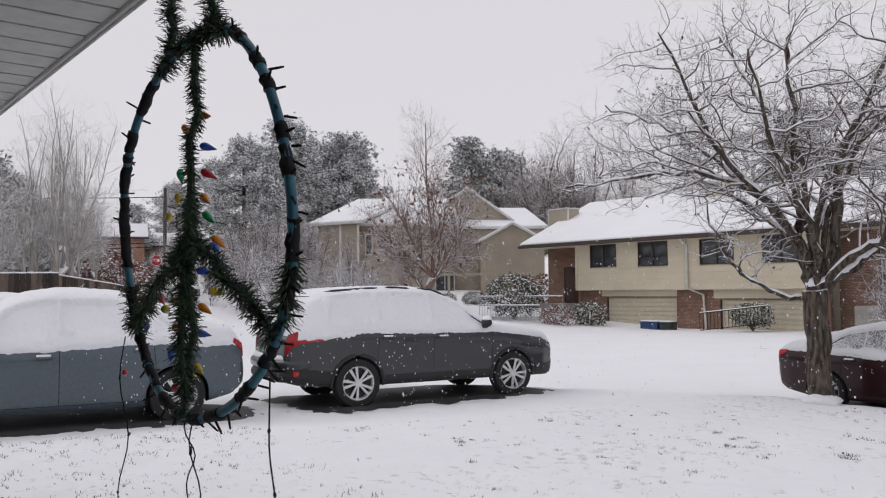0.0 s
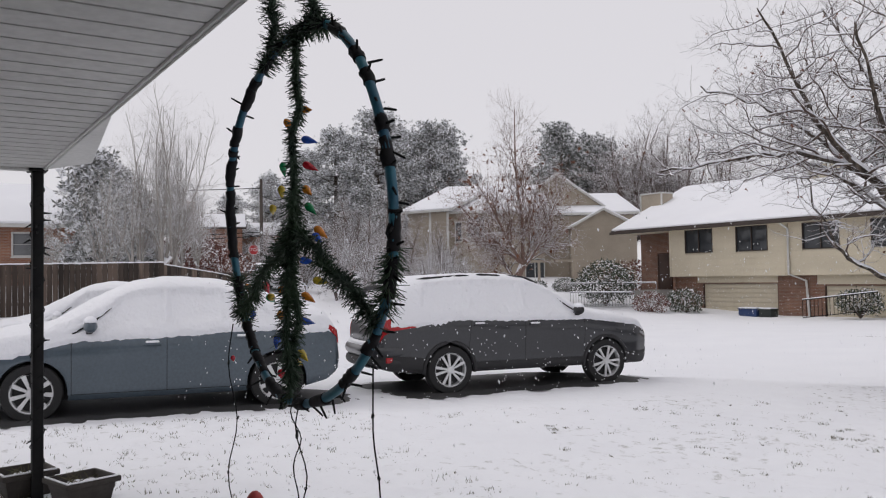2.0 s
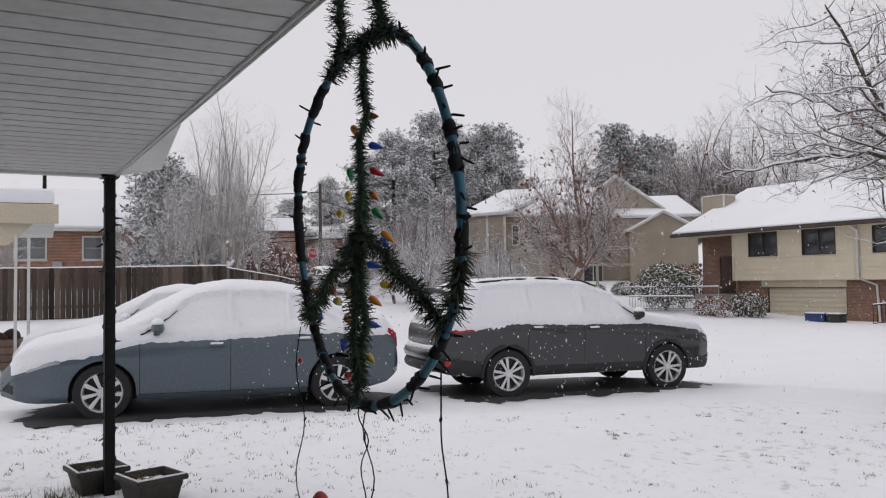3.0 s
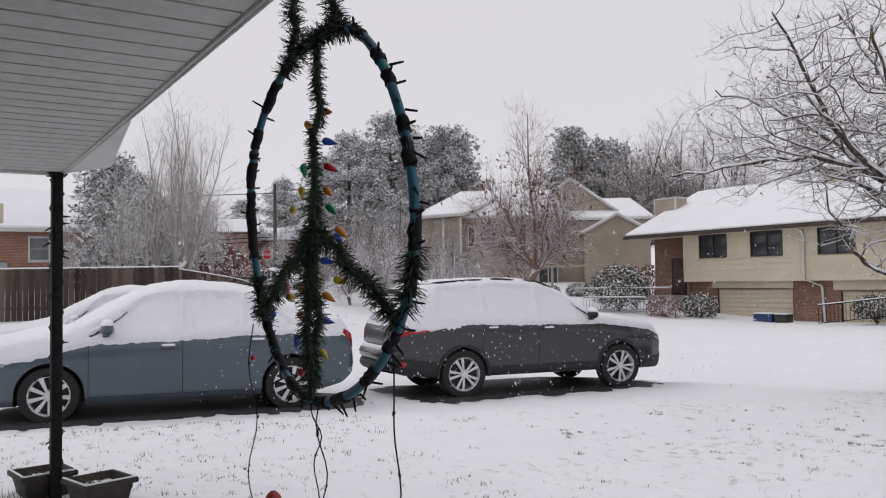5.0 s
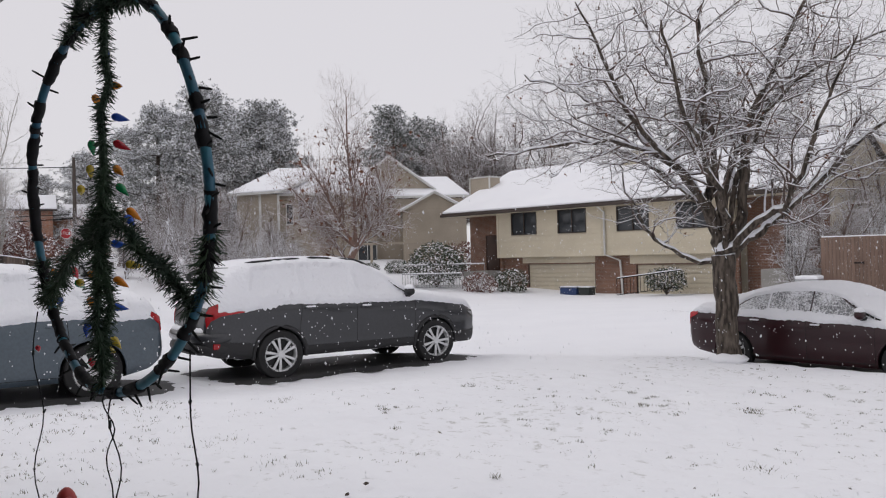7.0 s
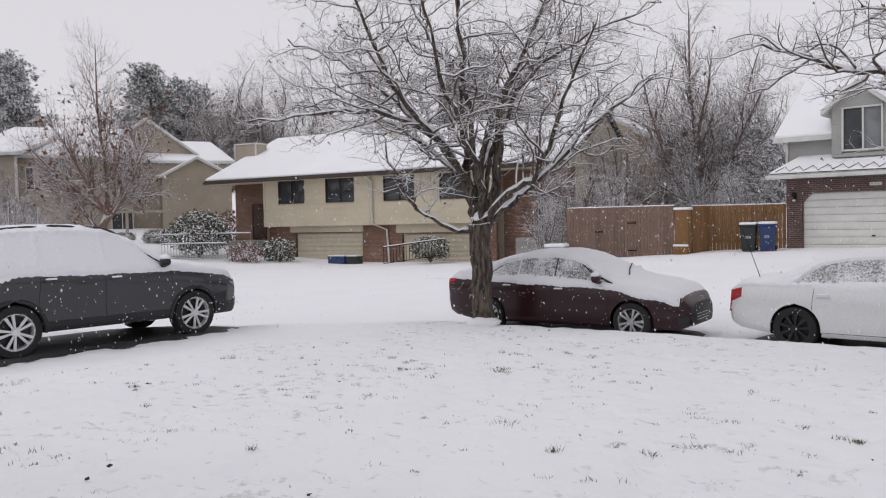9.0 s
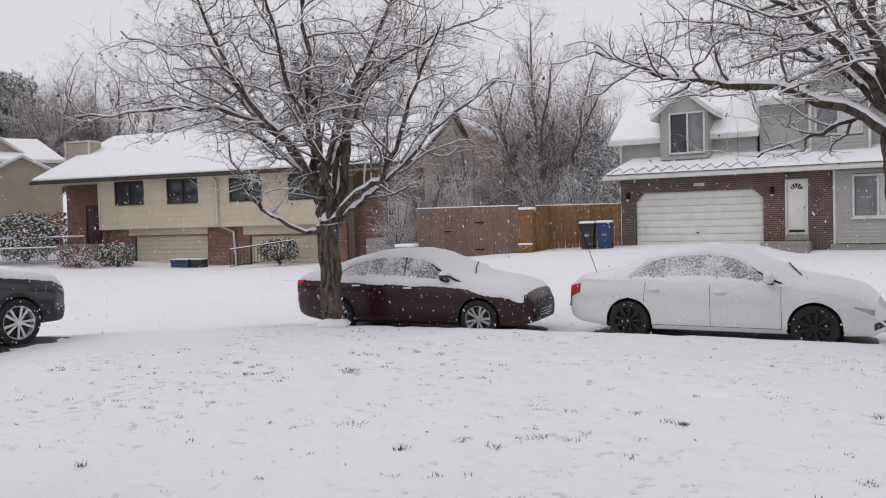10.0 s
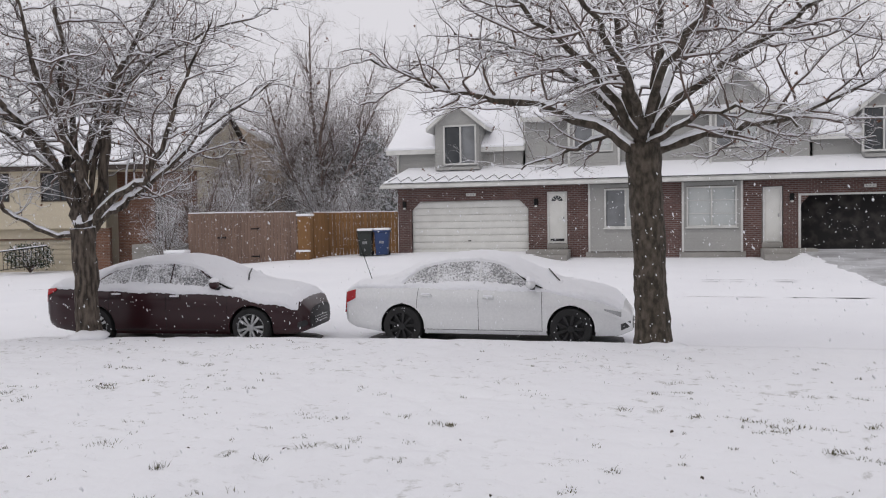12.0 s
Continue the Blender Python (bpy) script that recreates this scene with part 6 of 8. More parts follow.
def tree_parts(tree, out, bark, twig, snow_over=None):
    v, f = [], []
    tube_data(out[0], lambda r: 22 if r > 0.14 else 9, v, f)
    v = [tuple(Vector(p) + noise.noise_vector(Vector(p) * 7.0) * 0.018) for p in v]
    part("trunk", mesh_of("trunk", v, f, [bark], True), tree)
    v, f = [], []
    for lv in out[1:]:
        tube_data(lv, lambda r: 6 if r > 0.02 else (4 if r > 0.008 else 3), v, f)
    part("crown", mesh_of("crown", v, f, [twig], True), tree, kind="stuff")
    if snow_over:
        lines = []
        for lv in out[:snow_over]:
            for pts, rad in lv:
                pp = np.asarray(pts, float)
                d = np.gradient(pp, axis=0)
                flat = np.hypot(d[:, 0], d[:, 1]) / (np.linalg.norm(d, axis=1) + 1e-9)
                run_p, run_r = [], []
                for q, r, h in zip(pp, rad, flat):
                    if h > 0.36:
                        run_p.append(q + np.array([0, 0, r * 0.72]))
                        run_r.append(max(r * 0.92, min(0.014, r * 1.15)) * (0.7 + 0.4 * h))
                    else:
                        if len(run_p) > 2:
                            lines.append((run_p, [run_r[0] * 0.4] + run_r[1:-1] + [run_r[-1] * 0.5]))
                        run_p, run_r = [], []
                if len(run_p) > 2:
                    lines.append((run_p, [run_r[0] * 0.4] + run_r[1:-1] + [run_r[-1] * 0.5]))
        v, f = [], []
        tube_data(lines, lambda r: 6 if r > 0.012 else 4, v, f)
        part("limb_snow", mesh_of("limb_snow", v, f, [SNOW], True), tree, "ridges of snow lying along the limbs", kind="stuff")


def big_tree(name, base, right, trunk_h, trunk_r, lean, limbs, seed, label, bark=BARK):
    """A street tree; limbs: (start height on the trunk, radius, then points right, up and away in metres from the fork)."""
    rng = random.Random(seed)
    tree = thing(name, Matrix.Translation(base), label, "tree")
    rv = np.array([right[0], right[1], 0.0])
    dv = np.array([-right[1], right[0], 0.0])
    out = [[], [], [], []]
    spec = dict(steps=(8, 9, 6, 4), wander=(0.05, 0.27, 0.34, 0.42), lift=(0.02, 0.02, 0.03, 0.05), per_m=(3.9, 7.2, 9.5), len=(1.8, 0.80, 0.33), rad=(0.021, 0.0082, 0.0042), angle=(38, 85), dip=-0.3, **{"from": (0.36, 0.2, 0.15)})
    fork = rv * lean + np.array([0, 0, trunk_h])
    pts, rad = [], []
    for k in range(29):
        s = k / 28
        lump = 0.09 * noise.noise(Vector((s * 5.0, seed, 0.3))) + 0.05 * noise.noise(Vector((s * 13.0, seed, 7.3)))
        pts.append(np.array([0, 0, -0.15]) * (1 - s) + fork * s + np.array([0.03 * noise.noise(Vector((s * 4, seed, 1.7))), 0.03 * noise.noise(Vector((s * 4, seed, 9.7))), 0]))
        rad.append(trunk_r * (1.0 + 0.42 * math.exp(-s * 11) + 0.10 * float(smooth01(0.8, 1.0, s)) + lump))
    out[0].append((pts, rad))
    for h, r, *ps in limbs:
        r *= 0.86
        ctrl = [fork - np.array([0, 0, trunk_h * (1 - h)])] + [fork + rv * a + np.array([0, 0, b]) + dv * c for a, b, c in ps]
        n = 4 * len(ctrl)
        line = [np.array(p) + np.array([rng.gauss(0, 0.026) for _ in range(3)]) * (i > 0) for i, p in enumerate(spline(ctrl, np.linspace(0, 1, n)))]
        rr = [r * (1 - 0.78 * i / (n - 1)) for i in range(n)]
        out[0].append((line, rr))
        total = sum(np.linalg.norm(b - a) for a, b in zip(line, line[1:]))
        branch_out(rng, line, rr, total, 0, out, spec)
    tree_parts(tree, out, bark, TWIG, 3)
    # dry seed clusters at the twig ends
    v, f = [], []
    tips = [t[0][-1] for t in out[3]]
    for q in rng.sample(tips, min(420, len(tips))):
        for _ in range(3):
            o = len(v)
            c = np.array(q) + np.array([rng.uniform(-0.02, 0.02) for _ in range(3)])
            for _ in range(3):
                v.append(c + np.array([rng.uniform(-0.028, 0.028) for _ in range(3)]))
            f.append((o, o + 1, o + 2))
    part("seed_cluster", mesh_of("seed_cluster", v, f, [RUSSET]), tree, kind="stuff")
    # snow in the forks and at the foot
    for c, s in (((0, 0, trunk_h + 0.1), (0.13, 0.13, 0.12)), ((0.05, -0.1, -0.02), (trunk_r * 1.7, trunk_r * 1.7, 0.10))):
        bm = bmesh.new()
        q = bmesh.ops.create_icosphere(bm, subdivisions=3, radius=1)["verts"]
        for k in q:
            w = 1 + 0.25 * noise.noise(k.co * 2.3)
            k.co = Vector((c[0] + k.co.x * s[0] * w, c[1] + k.co.y * s[1] * w, c[2] + k.co.z * s[2] * w)) + Vector(rv * lean if c[2] > 0.5 else (0, 0, 0))
        part("snow_pocket", bm_mesh("snow_pocket", bm, SNOW, True), tree)
    return tree


big_tree("tree", (-8.25, 10.48, gz(-8.25, 10.48) + 0.04), (0.79, 0.62), 1.60, 0.165, -0.06, [
    (0.92, 0.125, (-0.12, 0.5, -0.1), (-0.2, 1.8, -0.15), (-0.25, 3.8, -0.2)),
    (0.95, 0.12, (0.28, 0.6, 0.1), (0.42, 1.9, 0.15), (0.75, 2.7, 0.2), (1.35, 4.0, 0.3)),
    (0.95, 0.085, (0.45, 0.28, 0.15), (0.95, 0.65, 0.3), (2.1, 1.75, 0.6), (3.1, 2.5, 0.8)),
    (1.0, 0.075, (0.5, 0.45, -0.3), (1.0, 0.85, -0.6), (1.35, 1.9, -0.9), (1.8, 2.9, -1.2)),
    (1.0, 0.075, (-0.35, 1.0, -0.2), (-1.15, 2.0, -0.5), (-1.6, 2.9, -0.7), (-2.0, 3.9, -0.9)),
    (0.98, 0.06, (-0.3, 0.75, 0.2), (-1.0, 1.45, 0.6), (-1.9, 1.95, 0.9), (-3.2, 2.2, 1.1)),
    (1.0, 0.06, (-0.45, 1.1, 0.1), (-1.3, 1.75, -0.4), (-2.3, 1.75, -0.9), (-3.4, 1.6, -1.2)),
    (0.90, 0.045, (-0.6, 0.02, -0.1), (-1.05, 0.35, -0.2), (-1.35, 0.9, -0.25), (-1.5, 1.45, -0.3)),
    (1.0, 0.08, (0.05, 0.9, 0.6), (0.3, 1.9, 1.4), (0.5, 3.2, 2.2)),
    (1.0, 0.075, (0.0, 0.9, -0.6), (-0.4, 1.9, -1.3), (-0.7, 3.2, -1.9)),
    (1.0, 0.07, (0.2, 1.5, 0.3), (0.9, 2.6, 1.0), (1.9, 3.5, 1.6)),
    (1.0, 0.055, (0.35, 1.4, 0.2), (0.9, 2.4, 0.1), (1.7, 2.9, -0.2), (2.9, 3.4, -0.4)),
    (1.0, 0.055, (-0.3, 0.9, -0.1), (-0.95, 1.65, 0.2), (-1.6, 2.3, 0.3), (-2.3, 2.8, 0.3), (-3.1, 3.1, 0.2)),
    (1.0, 0.07, (-0.15, 1.9, 0.1), (-0.7, 3.0, 0.5), (-1.3, 4.3, 0.9))], 11,
    "bare street tree with forked trunk, snow along every branch")
big_tree("tree", (-0.08, 11.15, gz(-0.08, 11.15)), (1, 0.0), 2.65, 0.21, -0.12, [
    (0.95, 0.11, (-0.12, 0.3, 0.0), (-0.3, 1.3, 0.1), (-0.45, 3.0, 0.2)),
    (0.95, 0.11, (0.12, 0.4, 0.1), (0.22, 1.5, 0.2), (0.3, 3.2, 0.4)),
    (0.92, 0.09, (-0.55, 0.22, -0.2), (-1.7, 0.6, -0.4), (-2.6, 0.8, -0.5), (-3.5, 1.2, -0.6)),
    (1.0, 0.08, (-0.4, 0.5, 0.2), (-1.1, 1.1, 0.5), (-1.8, 1.5, 0.7), (-2.7, 1.8, 0.9)),
    (1.0, 0.09, (0.45, 0.5, -0.1), (1.3, 1.15, -0.2), (2.2, 1.65, -0.3), (3.1, 2.3, -0.4)),
    (0.93, 0.085, (0.6, 0.05, 0.15), (1.4, 0.18, 0.3), (2.2, 0.45, 0.5), (3.1, 0.95, 0.6)),
    (0.94, 0.055, (-0.5, 0.12, 0.2), (-1.0, -0.02, 0.4), (-1.7, -0.25, 0.6)),
    (0.98, 0.06, (0.4, 0.12, -0.4), (0.9, 0.3, -0.9), (1.7, 0.05, -1.4)),
    (1.0, 0.08, (-0.1, 0.6, -0.6), (-0.5, 1.3, -1.4), (-1.0, 2.0, -2.2)),
    (1.0, 0.08, (0.2, 0.7, -0.6), (0.8, 1.5, -1.3), (1.4, 2.4, -2.0)),
    (1.0, 0.075, (-0.6, 0.9, -0.3), (-1.5, 1.7, -0.6), (-2.4, 2.6, -0.8)),
    (1.0, 0.08, (0.3, 0.9, 0.7), (1.0, 1.8, 1.5), (1.8, 2.7, 2.3)),
    (1.0, 0.075, (-0.3, 0.9, 0.7), (-1.0, 1.8, 1.5), (-1.6, 2.9, 2.2))], 23,
    "thick-trunked bare street tree with lichen and wide snow-lined limbs", LICHEN)


def bare_tree(seed, height, spread, bark, twig, name="tree", thick=0.024, upright=0.04, per=(2.4, 3.6, 4.2)):
    """Mesh parts of a bare background tree, made once and shared."""
    rng = random.Random(seed)
    k = height / 9.0
    out = [[], [], [], []]
    spec = dict(steps=(7, 6, 4, 3), wander=(0.08, 0.17, 0.22, 0.25), lift=(upright, upright, 0.03, 0.02), per_m=(per[0] / k, per[1] / k, per[2] / k), len=(2.1 * k, 1.05 * k, 0.6 * k), rad=(0.05 * k, 0.028 * k, 0.018 * k), angle=(25, 70), **{"from": (0.12, 0.15, 0.1)})
    r0 = height * thick
    pts = [np.array([0, 0, -0.3]) + np.array([rng.gauss(0, 0.04) * k * i, rng.gauss(0, 0.04) * k * i, height * 0.22 * i / 4]) for i in range(5)]
    out[0].append((pts, [r0 * (1.15 - 0.06 * i) for i in range(5)]))
    n = rng.randint(6, 8)
    for i in range(n):
        a = 6.28 * i / n + rng.uniform(-0.4, 0.4)
        t = spread * rng.uniform(0.5, 1.0) if i else 0.12
        d = np.array([math.cos(a) * t, math.sin(a) * t, 1.0])
        ln = height * rng.uniform(0.6, 0.82) / np.linalg.norm(d) * (1.2 if not i else 1.05)
        base_p = pts[rng.choice((2, 3, 4))]
        line, rr, p, dd = [base_p], [r0 * 0.5], base_p, d / np.linalg.norm(d)
        for j in range(9):
            dd = dd + np.array([rng.gauss(0, 0.07), rng.gauss(0, 0.07), upright * 0.7])
            dd /= np.linalg.norm(dd)
            p = p + dd * ln / 9
            line.append(p)
            rr.append(r0 * 0.5 * (1 - 0.85 * (j + 1) / 9))
        out[0].append((line, rr))
        branch_out(rng, line, rr, ln, 0, out, spec)
    v, f = [], []
    tube_data(out[0], lambda r: 6, v, f)
    trunk = mesh_of("trunk", v, f, [bark], True)
    v, f = [], []
    for lv in out[1:]:
        tube_data(lv, lambda r: 3, v, f)
    return trunk, mesh_of("crown", v, f, [twig], True), [t[0][-1] for t in out[3]]


def plant(meshes, x, y, scale, turn, label, category="tree", group="", z=None, name="tree"):
    t = thing(name, pose(x, y, (gz(x, y) if z is None else z) - 0.05, 0, 0, turn) @ Matrix.Scale(scale, 4), label, category, group)
    part("trunk", meshes[0], t)
    part("crown", meshes[1], t, kind="stuff")
    return t


def pine(seed, height, needles, wide=0.30, bare=0.2):
    """Trunk and crown of a long-needled pine: branches in whorls that end in tufted clumps."""
    rng = random.Random(seed)
    lines = [([np.array([0, 0, -0.5]), np.array([rng.uniform(-0.2, 0.2), 0.1, height * 0.5]), np.array([rng.uniform(-0.3, 0.3), 0, height * 0.97])], [height * 0.022, height * 0.016, 0.05])]
    v, f = [], []
    z = height * bare
    while z < height * 0.98:
        u = (z - height * bare) / (height * (1 - bare))
        reach = height * wide * (math.sin(math.pi * min(0.22 + 0.75 * u, 1.0)) ** 0.8) * rng.uniform(0.7, 1.15) + 0.3
        for _ in range(rng.randint(3, 5)):
            a = rng.uniform(0, 6.28)
            r = reach * rng.uniform(0.55, 1.1)
            d = np.array([math.cos(a), math.sin(a), 0.0])
            end = np.array([0, 0, z]) + d * r + np.array([0, 0, r * rng.uniform(0.0, 0.35)])
            lines.append(([np.array([0, 0, z]), end], [0.06, 0.02]))
            for _ in range(int(17 + r * 10)):
                s = rng.uniform(0.35, 1.05)
                c = np.array([0, 0, z]) + (end - np.array([0, 0, z])) * s + np.array([rng.gauss(0, 0.34), rng.gauss(0, 0.34), rng.gauss(0.1, 0.3)])
                size = rng.uniform(0.16, 0.36)
                for _ in range(11):
                    w = np.array([rng.gauss(0, 1), rng.gauss(0, 1), rng.gauss(0.35, 0.8)])
                    w /= np.linalg.norm(w)
                    q = np.cross(w, [rng.gauss(0, 1), rng.gauss(0, 1), rng.gauss(0, 1)])
                    q /= np.linalg.norm(q) + 1e-6
                    o = len(v)
                    v.extend([c - q * size * 0.16, c + w * size * 0.6 - q * size * 0.14, c + w * size, c + w * size * 0.6 + q * size * 0.14])
                    f.append((o, o + 1, o + 2, o + 3))
        z += height * 0.035 * rng.uniform(0.7, 1.3)
    tv, tf = [], []
    tube_data(lines, lambda r: 6, tv, tf)
    return mesh_of("trunk", tv, tf, [BARK], True), mesh_of("crown", v, f, [needles])


def at(az, dist):
    """A place by its compass bearing (degrees left of straight across the street) and distance from the porch."""
    return -math.sin(radians(az)) * dist, math.cos(radians(az)) * dist


# the pine wood behind the tan house, and pines behind the beige one
PINES = [pine(31, 15, NEEDLES, 0.24), pine(32, 15, NEEDLES, 0.28), pine(33, 15, NEEDLES_DARK, 0.30), pine(34, 15, NEEDLES_DARK, 0.26)]
for k, (az, dist, s, kind) in enumerate(((76.5, 84, 0.98, 0), (73.5, 82, 1.08, 1), (78.5, 92, 0.92, 1), (71.5, 90, 1.0, 0), (69.6, 88, 1.08, 1), (69.0, 92, 1.08, 1), (81, 105, 0.86, 0),
                                        (60.6, 98, 1.2, 2), (58.6, 100, 1.16, 3), (61.0, 108, 1.2, 2), (58.0, 108, 1.16, 2), (38.5, 76, 1.02, 2), (36.8, 82, 0.98, 3), (40.0, 84, 1.0, 2),
                                        (83.6, 92, 0.62, 1), (71.4, 96, 1.1, 0), (75.0, 94, 1.05, 1))):
    x, y = at(az, dist)
    plant(PINES[kind], x, y, s * (1.09 if az > 64 else 1.03), k * 47, "tall pine with snow-dusted needle clumps" if kind < 2 else "dark pine with a rounded, lightly snowed crown", "pine", "pine wood", z=1.2 if y < 60 else 0.0, name="pine")
# bare woods
BARES = [bare_tree(41, 9, 0.85, TWIG_FAR, TWIG_FAR, upright=0.0, per=(4.0, 5.6, 6.6)), bare_tree(42, 9, 0.65, TWIG_FAR, TWIG_FAR, upright=0.01, per=(4.0, 5.6, 6.6)), bare_tree(43, 9, 0.5, TWIG_FAR, TWIG_FAR, upright=0.02, per=(4.4, 6.2, 7.0))]
spots = [(55.9, 92, 1.7, 2), (53.8, 94, 1.75, 2), (54.8, 97, 1.65, 2), (52.9, 99, 1.6, 1), (56.7, 96, 1.55, 2), (52.0, 96, 1.7, 1), (50.4, 98, 1.5, 1), (57.6, 100, 1.6, 0), (54.6, 104, 1.6, 1), (48.0, 100, 1.4, 0), (45.0, 96, 1.3, 1),
         (21.6, 50, 1.22, 2), (24.0, 56, 1.2, 0), (27.5, 54, 1.15, 1), (19.5, 60, 1.2, 1), (30.5, 60, 1.3, 0), (33.0, 66, 1.35, 1), (25.5, 64, 1.3, 2), (22.5, 66, 1.3, 0), (17.0, 62, 1.2, 0),
         (31.9, 37.5, 0.66, 0), (28.6, 44, 0.8, 1), (23.8, 44, 1.3, 1), (27.0, 56, 1.35, 0), (34.5, 52, 1.2, 1),
         (86.5, 80, 0.7, 0), (84.8, 72, 0.55, 1), (79.0, 62, 0.55, 0), (77.0, 58, 0.55, 1), (74.0, 56, 0.6, 0), (71.6, 58, 0.55, 0), (81.5, 70, 0.5, 1), (75.6, 64, 0.7, 2), (69.0, 62, 0.5, 1), (72.8, 64, 0.75, 2),
         (-6, 60, 1.3, 0), (2, 64, 1.3, 1), (9, 62, 1.3, 2), (-13, 62, 1.3, 1), (14, 58, 1.15, 0)]
for k, (az, dist, s, kind) in enumerate(spots):
    x, y = at(az, dist)
    plant(BARES[kind], x, y, s, k * 61, "bare leafless tree with snow on its twigs", "tree", "bare trees")
EVG = pine(36, 6, NEEDLES, 0.2, 0.03)
x, y = at(20.4, 46)
plant(EVG, x, y, 1.0, 20, "narrow snowy evergreen behind the fence", "evergreen", name="evergreen")
x, y = at(92.0, 41)
plant(EVG, x, y, 1.0, 70, "tall narrow conifer beside the brick house", "evergreen", name="evergreen")
x, y = at(90.3, 43)
plant(EVG, x, y, 0.85, 130, "tall narrow conifer beside the brick house", "evergreen", name="evergreen")
SNOWY = [bare_tree(51, 5, 0.8, TWIG_SNOWY, TWIG_SNOWY, upright=0.01, per=(3.4, 4.8, 5.6)), bare_tree(52, 5, 0.7, TWIG_SNOWY, TWIG_SNOWY, upright=0.02, per=(3.4, 4.8, 5.6))]
for k, (az, dist, s) in enumerate(((76.6, 50, 0.95), (74.6, 47, 1.0), (72.6, 50, 0.9), (70.8, 48, 0.75), (78.6, 54, 0.9), (68.2, 56, 0.7), (69.8, 45, 0.85), (67.4, 47, 0.7), (80.6, 60, 0.9), (33.8, 36, 0.75), (29.8, 40, 0.85), (26.0, 44, 1.0), (23.2, 42, 1.0), (20.8, 40, 0.9))):
    x, y = at(az, dist)
    plant(SNOWY[k % 2], x, y, s, k * 71, "low spreading tree thick with clinging snow", "tree", "snow-laden small trees")
# pale upright trees behind the left fence
BIRCH = [bare_tree(45, 9, 0.22, TWIG_PALE, TWIG_PALE, thick=0.013, upright=0.10), bare_tree(46, 9, 0.3, TWIG_PALE, TWIG_PALE, thick=0.013, upright=0.08)]
for k, (az, dist, s) in enumerate(((88.2, 38, 0.92), (89.6, 37, 0.86), (86.9, 42, 0.88), (91.6, 34, 0.62), (95.0, 36, 0.42), (87.6, 36, 0.98), (85.8, 46, 0.7), (101.5, 36, 0.5))):
    x, y = at(az, dist)
    plant(BIRCH[k % 2], x, y, s, k * 83, "slender pale-barked tree with upright snowy twigs", "tree", "slender trees")
# ornamental tree with russet leaves in front of the tan house
ORN = bare_tree(48, 6.6, 1.35, TWIG_ROSY, TWIG_ROSY, thick=0.02, upright=0.06, per=(5.0, 6.2, 6.8))
x, y = at(63.7, 50)
orn = plant(ORN, x, y, 1.85, 15, "ornamental tree with russet leaves and snow on its twigs", "tree", z=0.6)
rng = random.Random(9)
v, f = [], []
for q in rng.sample(ORN[2], min(3200, len(ORN[2]))):
    if q[2] < 5.0 and rng.random() < 0.25:
        o = len(v)
        c = np.array(q)
        for _ in range(3):
            v.append(c + np.array([rng.gauss(0, 0.05) for _ in range(3)]))
        f.append((o, o + 1, o + 2))
part("leaves", mesh_of("leaves", v, f, [RUSSET]), orn, kind="stuff")


# ---- shrubs and hedges ----
def shrub(seed, rx, ry, h, mat, count=1500, leaf=0.07):
    rng = random.Random(seed)
    v, f, lines = [], [], []
    for _ in range(26):
        a = rng.uniform(0, 6.28)
        s = rng.uniform(0.4, 0.95)
        lines.append(([np.array([0, 0, -0.05]), np.array([math.cos(a) * rx * s * 0.5, math.sin(a) * ry * s * 0.5, h * 0.45]), np.array([math.cos(a) * rx * s, math.sin(a) * ry * s, h * rng.uniform(0.55, 0.95)])], [0.03, 0.02, 0.008]))
    tube_data(lines, lambda r: 4, v, f)
    stems = mesh_of("stems", v, f, [TWIG], True)
    v, f = [], []
    for _ in range(count):
        a, t = rng.uniform(0, 6.28), math.acos(rng.uniform(-0.85, 1))
        s = rng.uniform(0.72, 1.0) * (1 + 0.16 * noise.noise(Vector((math.cos(a) * 2, math.sin(a) * 2, t * 2 + seed))))
        c = np.array([math.cos(a) * math.sin(t) * rx * s, math.sin(a) * math.sin(t) * ry * s, max(h * 0.5 + math.cos(t) * h * 0.5 * s, 0.03)])
        o = len(v)
        w = np.array([rng.gauss(0, 1), rng.gauss(0, 1), rng.gauss(0.3, 0.7)])
        w /= np.linalg.norm(w)
        q = np.cross(w, [rng.gauss(0, 1), rng.gauss(0, 1), rng.gauss(0, 1)])
        q /= np.linalg.norm(q) + 1e-6
        v.extend([c, c + w * leaf + q * leaf * 0.4, c + w * leaf * 2.2, c + w * leaf - q * leaf * 0.4])
        f.append((o, o + 1, o + 2, o + 3))
    return stems, mesh_of("foliage", v, f, [mat])


def bush(x, y, meshes, label, turn=0, scale=1.0, z=None):
    t = thing("shrub", pose(x, y, gz(x, y) if z is None else z, 0, 0, turn) @ Matrix.Scale(scale, 4), label, "shrub")
    part("stem", meshes[0], t, kind="stuff")
    part("foliage", meshes[1], t, kind="stuff")


BIG_BUSH = shrub(61, 1.9, 1.6, 2.7, SHRUB, 3000, 0.10)
LOW_BUSH = shrub(62, 1.2, 0.9, 1.5, SHRUB, 1800, 0.07)
RED_BUSH = shrub(63, 1.6, 1.0, 1.5, TWIG_RED, 1600, 0.07)
x, y = at(57.8, 49.5)
bush(x, y, BIG_BUSH, "large evergreen shrub with snow-tipped branches", z=0.1)
x, y = at(52.6, 47)
bush(x, y, LOW_BUSH, "green shrub beside the garage", z=-0.35)
x, y = at(54.8, 46.5)
bush(x, y, RED_BUSH, "reddish twiggy hedge dusted with snow", z=-0.3, scale=0.85)
# invented bush: fills the bright gap where a brick corner and its shadow belong
x, y = at(55.4, 59)
